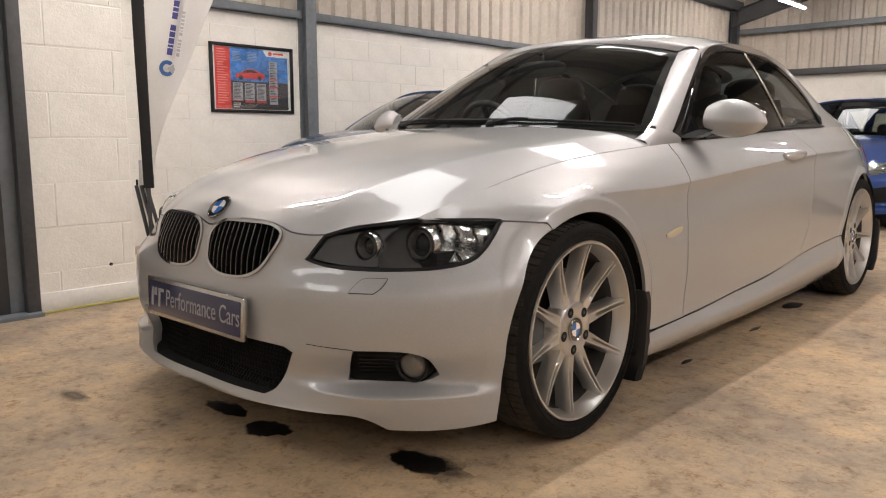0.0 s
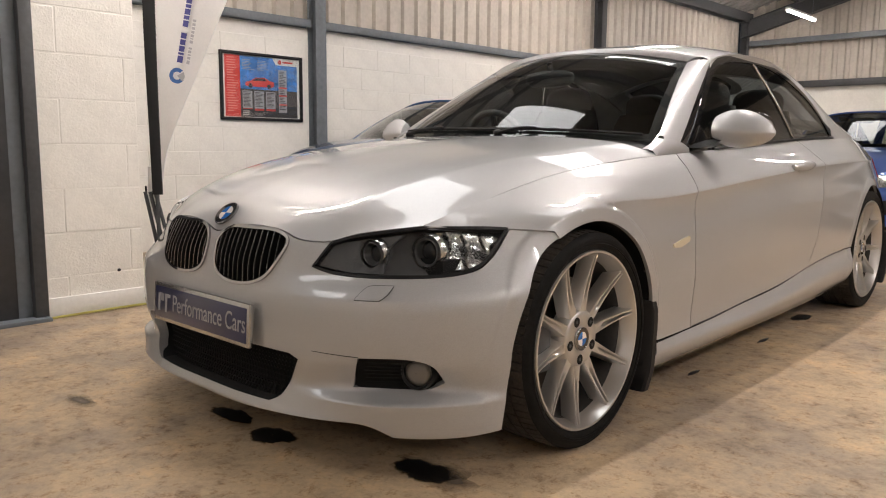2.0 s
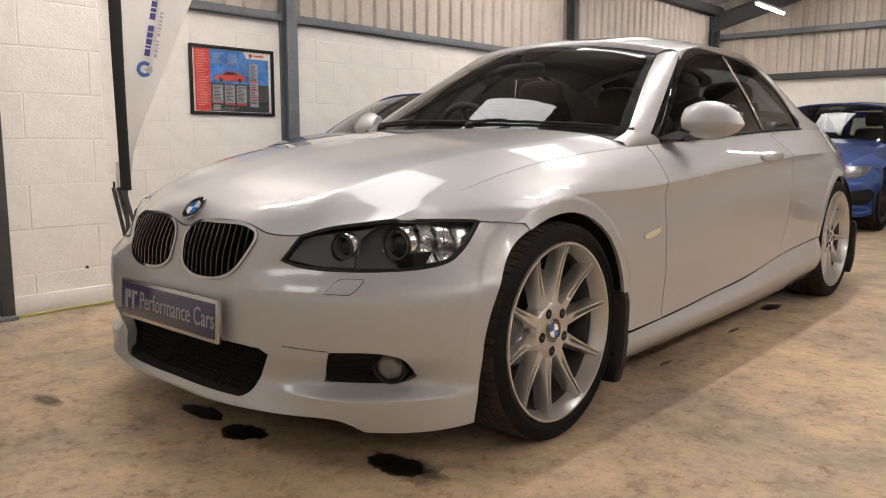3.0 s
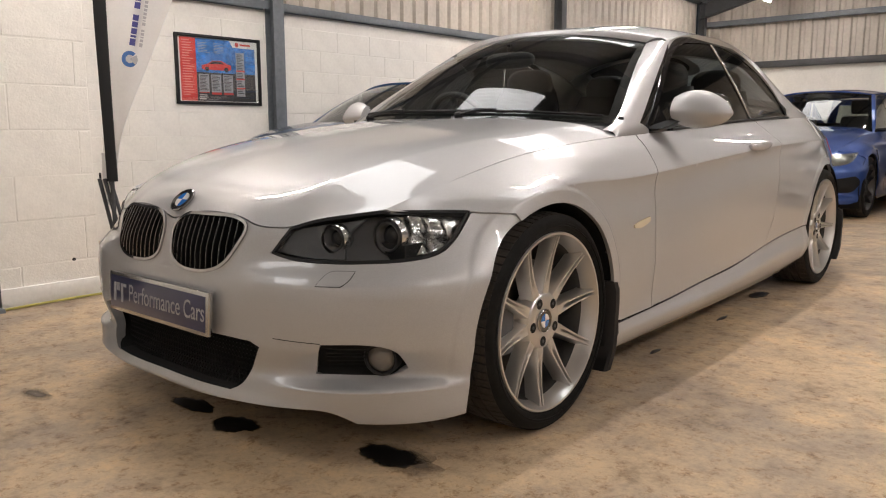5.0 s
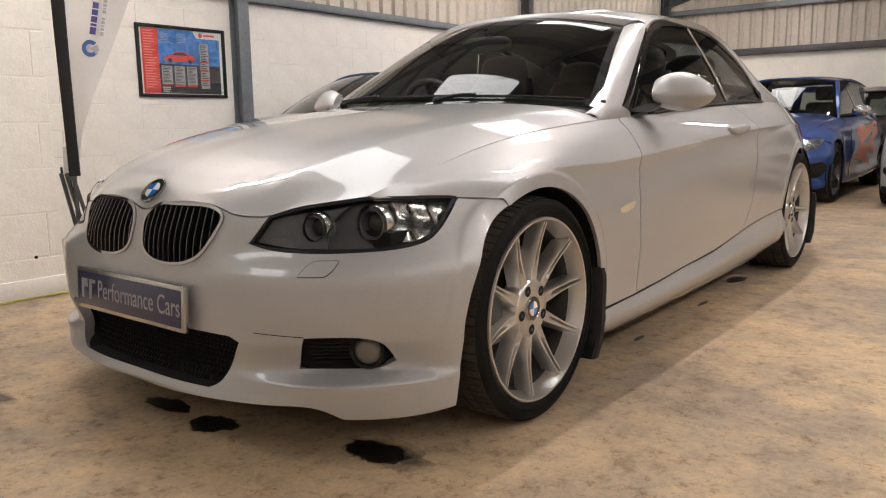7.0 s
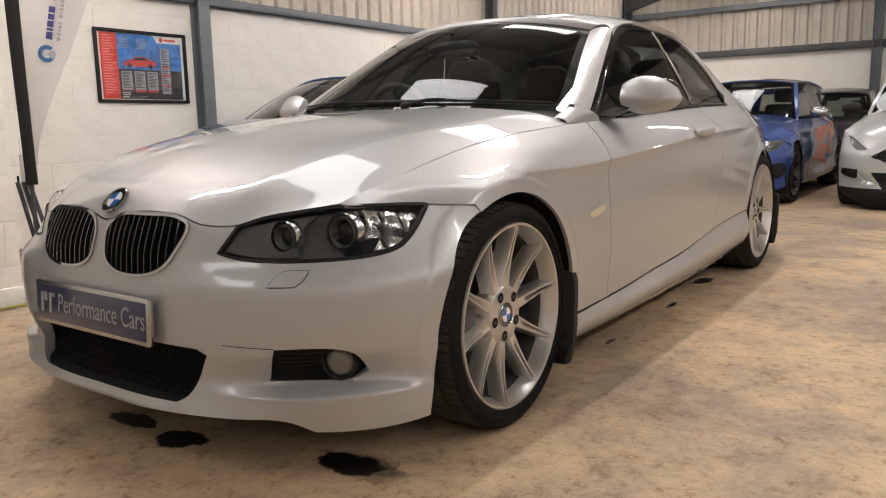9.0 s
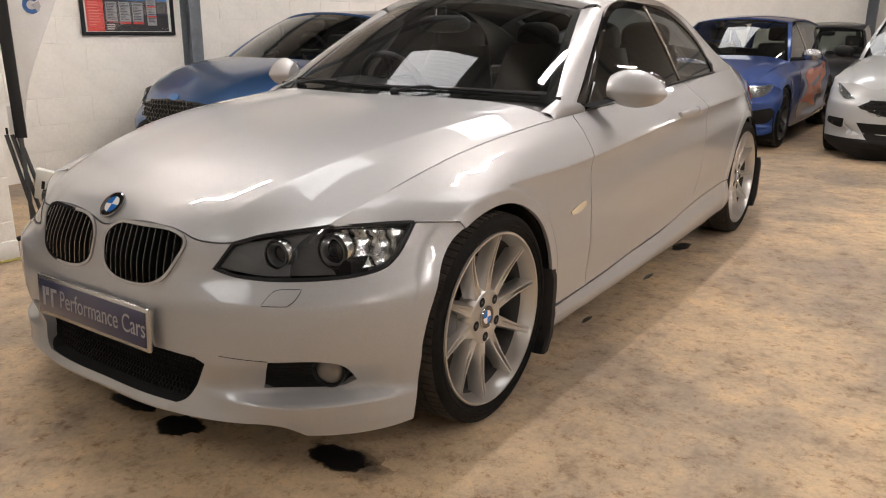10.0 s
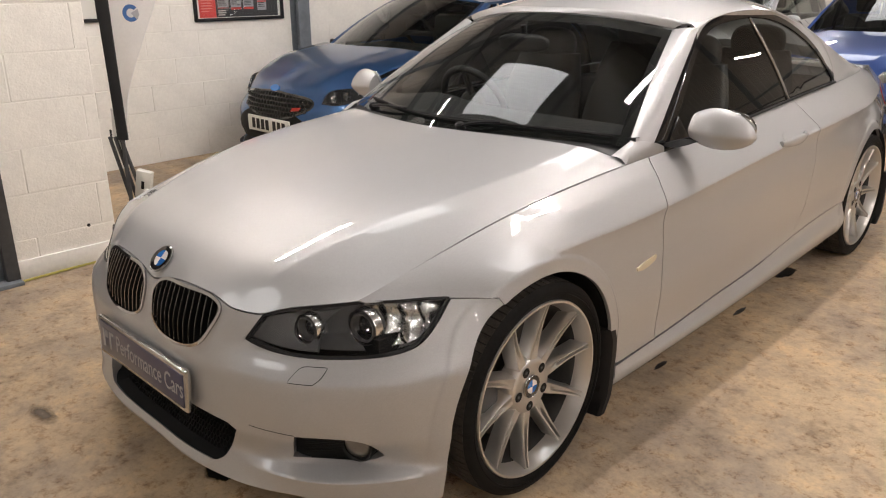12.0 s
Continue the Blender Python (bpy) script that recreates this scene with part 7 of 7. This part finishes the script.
part("bag_tag", boxes(((-0.006, -0.040, 0.14), (0.012, -0.034, 0.19), 0.002)), BLACK_CLOTH, bag)
stand = thing("folded_stand", "folded dark grey metal stand leaning at the wall's end", "stand", pose(-2.20, 0.18, 0))
for dx, dy in ((-0.05, -0.02), (0.0, 0.0), (0.05, 0.02)):
    bm = bmesh.new()
    tube(bm, [(dx + 0.06, dy + 0.10, ground(0.2) + 0.01), (dx * 0.4, dy, 0.60)], 0.011, 6)
    part("stand_leg", bm, DARK_STEEL, stand)
for (x, y, z, w, h) in ((-2.105, 0.265, 0.335, 0.045, 0.085), (-2.03, 0.255, 0.20, 0.05, 0.12)):
    sock = thing("white_socket_box", "small white plastic socket box at the pole's foot", "socket box", pose(x, y, z, 8, 14, 40))
    part("socket_body", boxes(((-w, -0.02, -h), (w, 0.02, h), 0.01)), WHITE, sock)
    part("socket_slot", boxes(((-0.008, -0.024, -0.02), (0.008, -0.019, 0.025), 0.001)), BLACK, sock)
    bm = bmesh.new()
    tube(bm, [(0, 0.015, -h), (0.02, 0.02, -h - 0.05), (0.01, 0.03, -z + 0.012)], 0.006, 6)
    part("socket_lead", bm, WHITE, sock)
cable = bmesh.new()
tube(cable, [(-1.965 + 0.006 * math.sin(y * 9), y, ground(y) + 0.010) for y in np.linspace(-1.5, 0.02, 30)] + [(-2.0, 0.10, 0.012), (-2.08, 0.22, 0.02)], 0.006, 6)
tagged(part("floor_cable", cable, material("yellow_cable", (0.45, 0.40, 0.10), 0.5)), "thin yellow cable lying along the wall's foot", "cable")
bm = bmesh.new()
lathe(bm, [(0.0, 0.009), (0.006, 0.008), (0.007, 0.001)], 12, Matrix.Translation((-2.0025, -0.105, 0.205)))
tagged(part("wall_plug", bm, MATT_BLACK), "small dark plug in the painted block wall", "fixing")


# ---- stains on the concrete ----
def stain(name, x, y, rx, ry, seed, mat, label):
    """A thin irregular puddle lying on the floor."""
    rnd = random.Random(seed)
    ph = [rnd.uniform(0, 6.28) for _ in range(5)]
    bm = bmesh.new()
    rows = []
    for f, h in ((0.02, 0.0026), (0.55, 0.0026), (0.9, 0.0022), (1.0, 0.0006)):
        rows.append([(x + rx * f * r * math.cos(t), y + ry * f * r * math.sin(t), ground(y + ry * f * r * math.sin(t)) + h) for t in np.linspace(0, 2 * math.pi, 40, endpoint=False)
                     for r in [1 + 0.18 * math.sin(2 * t + ph[0]) + 0.13 * math.sin(3 * t + ph[1]) + 0.08 * math.sin(7 * t + ph[2]) + 0.05 * math.sin(13 * t + ph[3])]])
    skin(bm, rows, True)
    bmesh.ops.recalc_face_normals(bm, faces=bm.faces)
    return tagged(part(name, bm, mat), label, "stain", group="floor stains")


def soft_stain(name, colour, rough, firm):
    """A stain that fades out raggedly towards its rim."""
    m = material(name, colour, rough)
    n, l = m.node_tree.nodes, m.node_tree.links
    co, off, far, noise, add, ramp = n.new("ShaderNodeTexCoord"), n.new("ShaderNodeVectorMath"), n.new("ShaderNodeVectorMath"), n.new("ShaderNodeTexNoise"), n.new("ShaderNodeMath"), n.new("ShaderNodeMapRange")
    flat = n.new("ShaderNodeVectorMath")
    off.operation, off.inputs[1].default_value = "SUBTRACT", (0.5, 0.5, 0)
    flat.operation, flat.inputs[1].default_value = "MULTIPLY", (1, 1, 0)
    far.operation = "LENGTH"
    noise.inputs["Scale"].default_value, noise.inputs["Detail"].default_value = 22, 6
    l.new(co.outputs["Generated"], off.inputs[0]), l.new(off.outputs[0], flat.inputs[0]), l.new(flat.outputs[0], far.inputs[0])
    l.new(co.outputs["Object"], noise.inputs["Vector"])
    add.operation, add.inputs[1].default_value = "MULTIPLY_ADD", 0.35
    l.new(noise.outputs["Fac"], add.inputs[0]), l.new(far.outputs["Value"], add.inputs[2])
    ramp.inputs["From Min"].default_value, ramp.inputs["From Max"].default_value = 0.62, 0.62 - firm
    l.new(add.outputs[0], ramp.inputs["Value"]), l.new(ramp.outputs[0], n["Principled BSDF"].inputs["Alpha"])
    return m


OIL = soft_stain("oil_stain", (0.013, 0.011, 0.010), 0.3, 0.10)
DAMP = soft_stain("damp_concrete", (0.15, 0.115, 0.085), 0.5, 0.40)
stain("oil_stain", 0.632, -0.446, 0.095, 0.068, 1, OIL, "black oil stain on the concrete")
stain("damp_stain", 0.665, -0.44, 0.16, 0.09, 11, DAMP, "damp rim round the oil stain").location.z = -0.0012
stain("oil_stain", 0.12, -0.585, 0.09, 0.06, 2, OIL, "black oil stain under the bumper")
stain("oil_stain", -0.125, -0.578, 0.10, 0.05, 3, OIL, "black oil stain under the bumper")
stain("oil_stain", 0.70, 2.21, 0.04, 0.12, 4, OIL, "wet dark drip by the sill")
stain("oil_stain", 0.745, 0.91, 0.014, 0.045, 5, OIL, "small dark drip by the sill")
stain("oil_stain", 0.746, 1.60, 0.014, 0.06, 6, OIL, "small dark drip by the sill")
stain("damp_stain", -0.62, -0.86, 0.09, 0.05, 7, DAMP, "small dark mark on the concrete")



# ---- the blocks of the two near walls, one by one ----
blockwork(wall_office, -2.0, -0.475, 0.03, -0.020, 15, 0.2215, 0.445, 0.335, 0.117)
blockwork(wall_west, WALL_X, 0.03, REAR_Y - 0.02, 0.0125, 9, 0.2013, 0.445, 0.12)
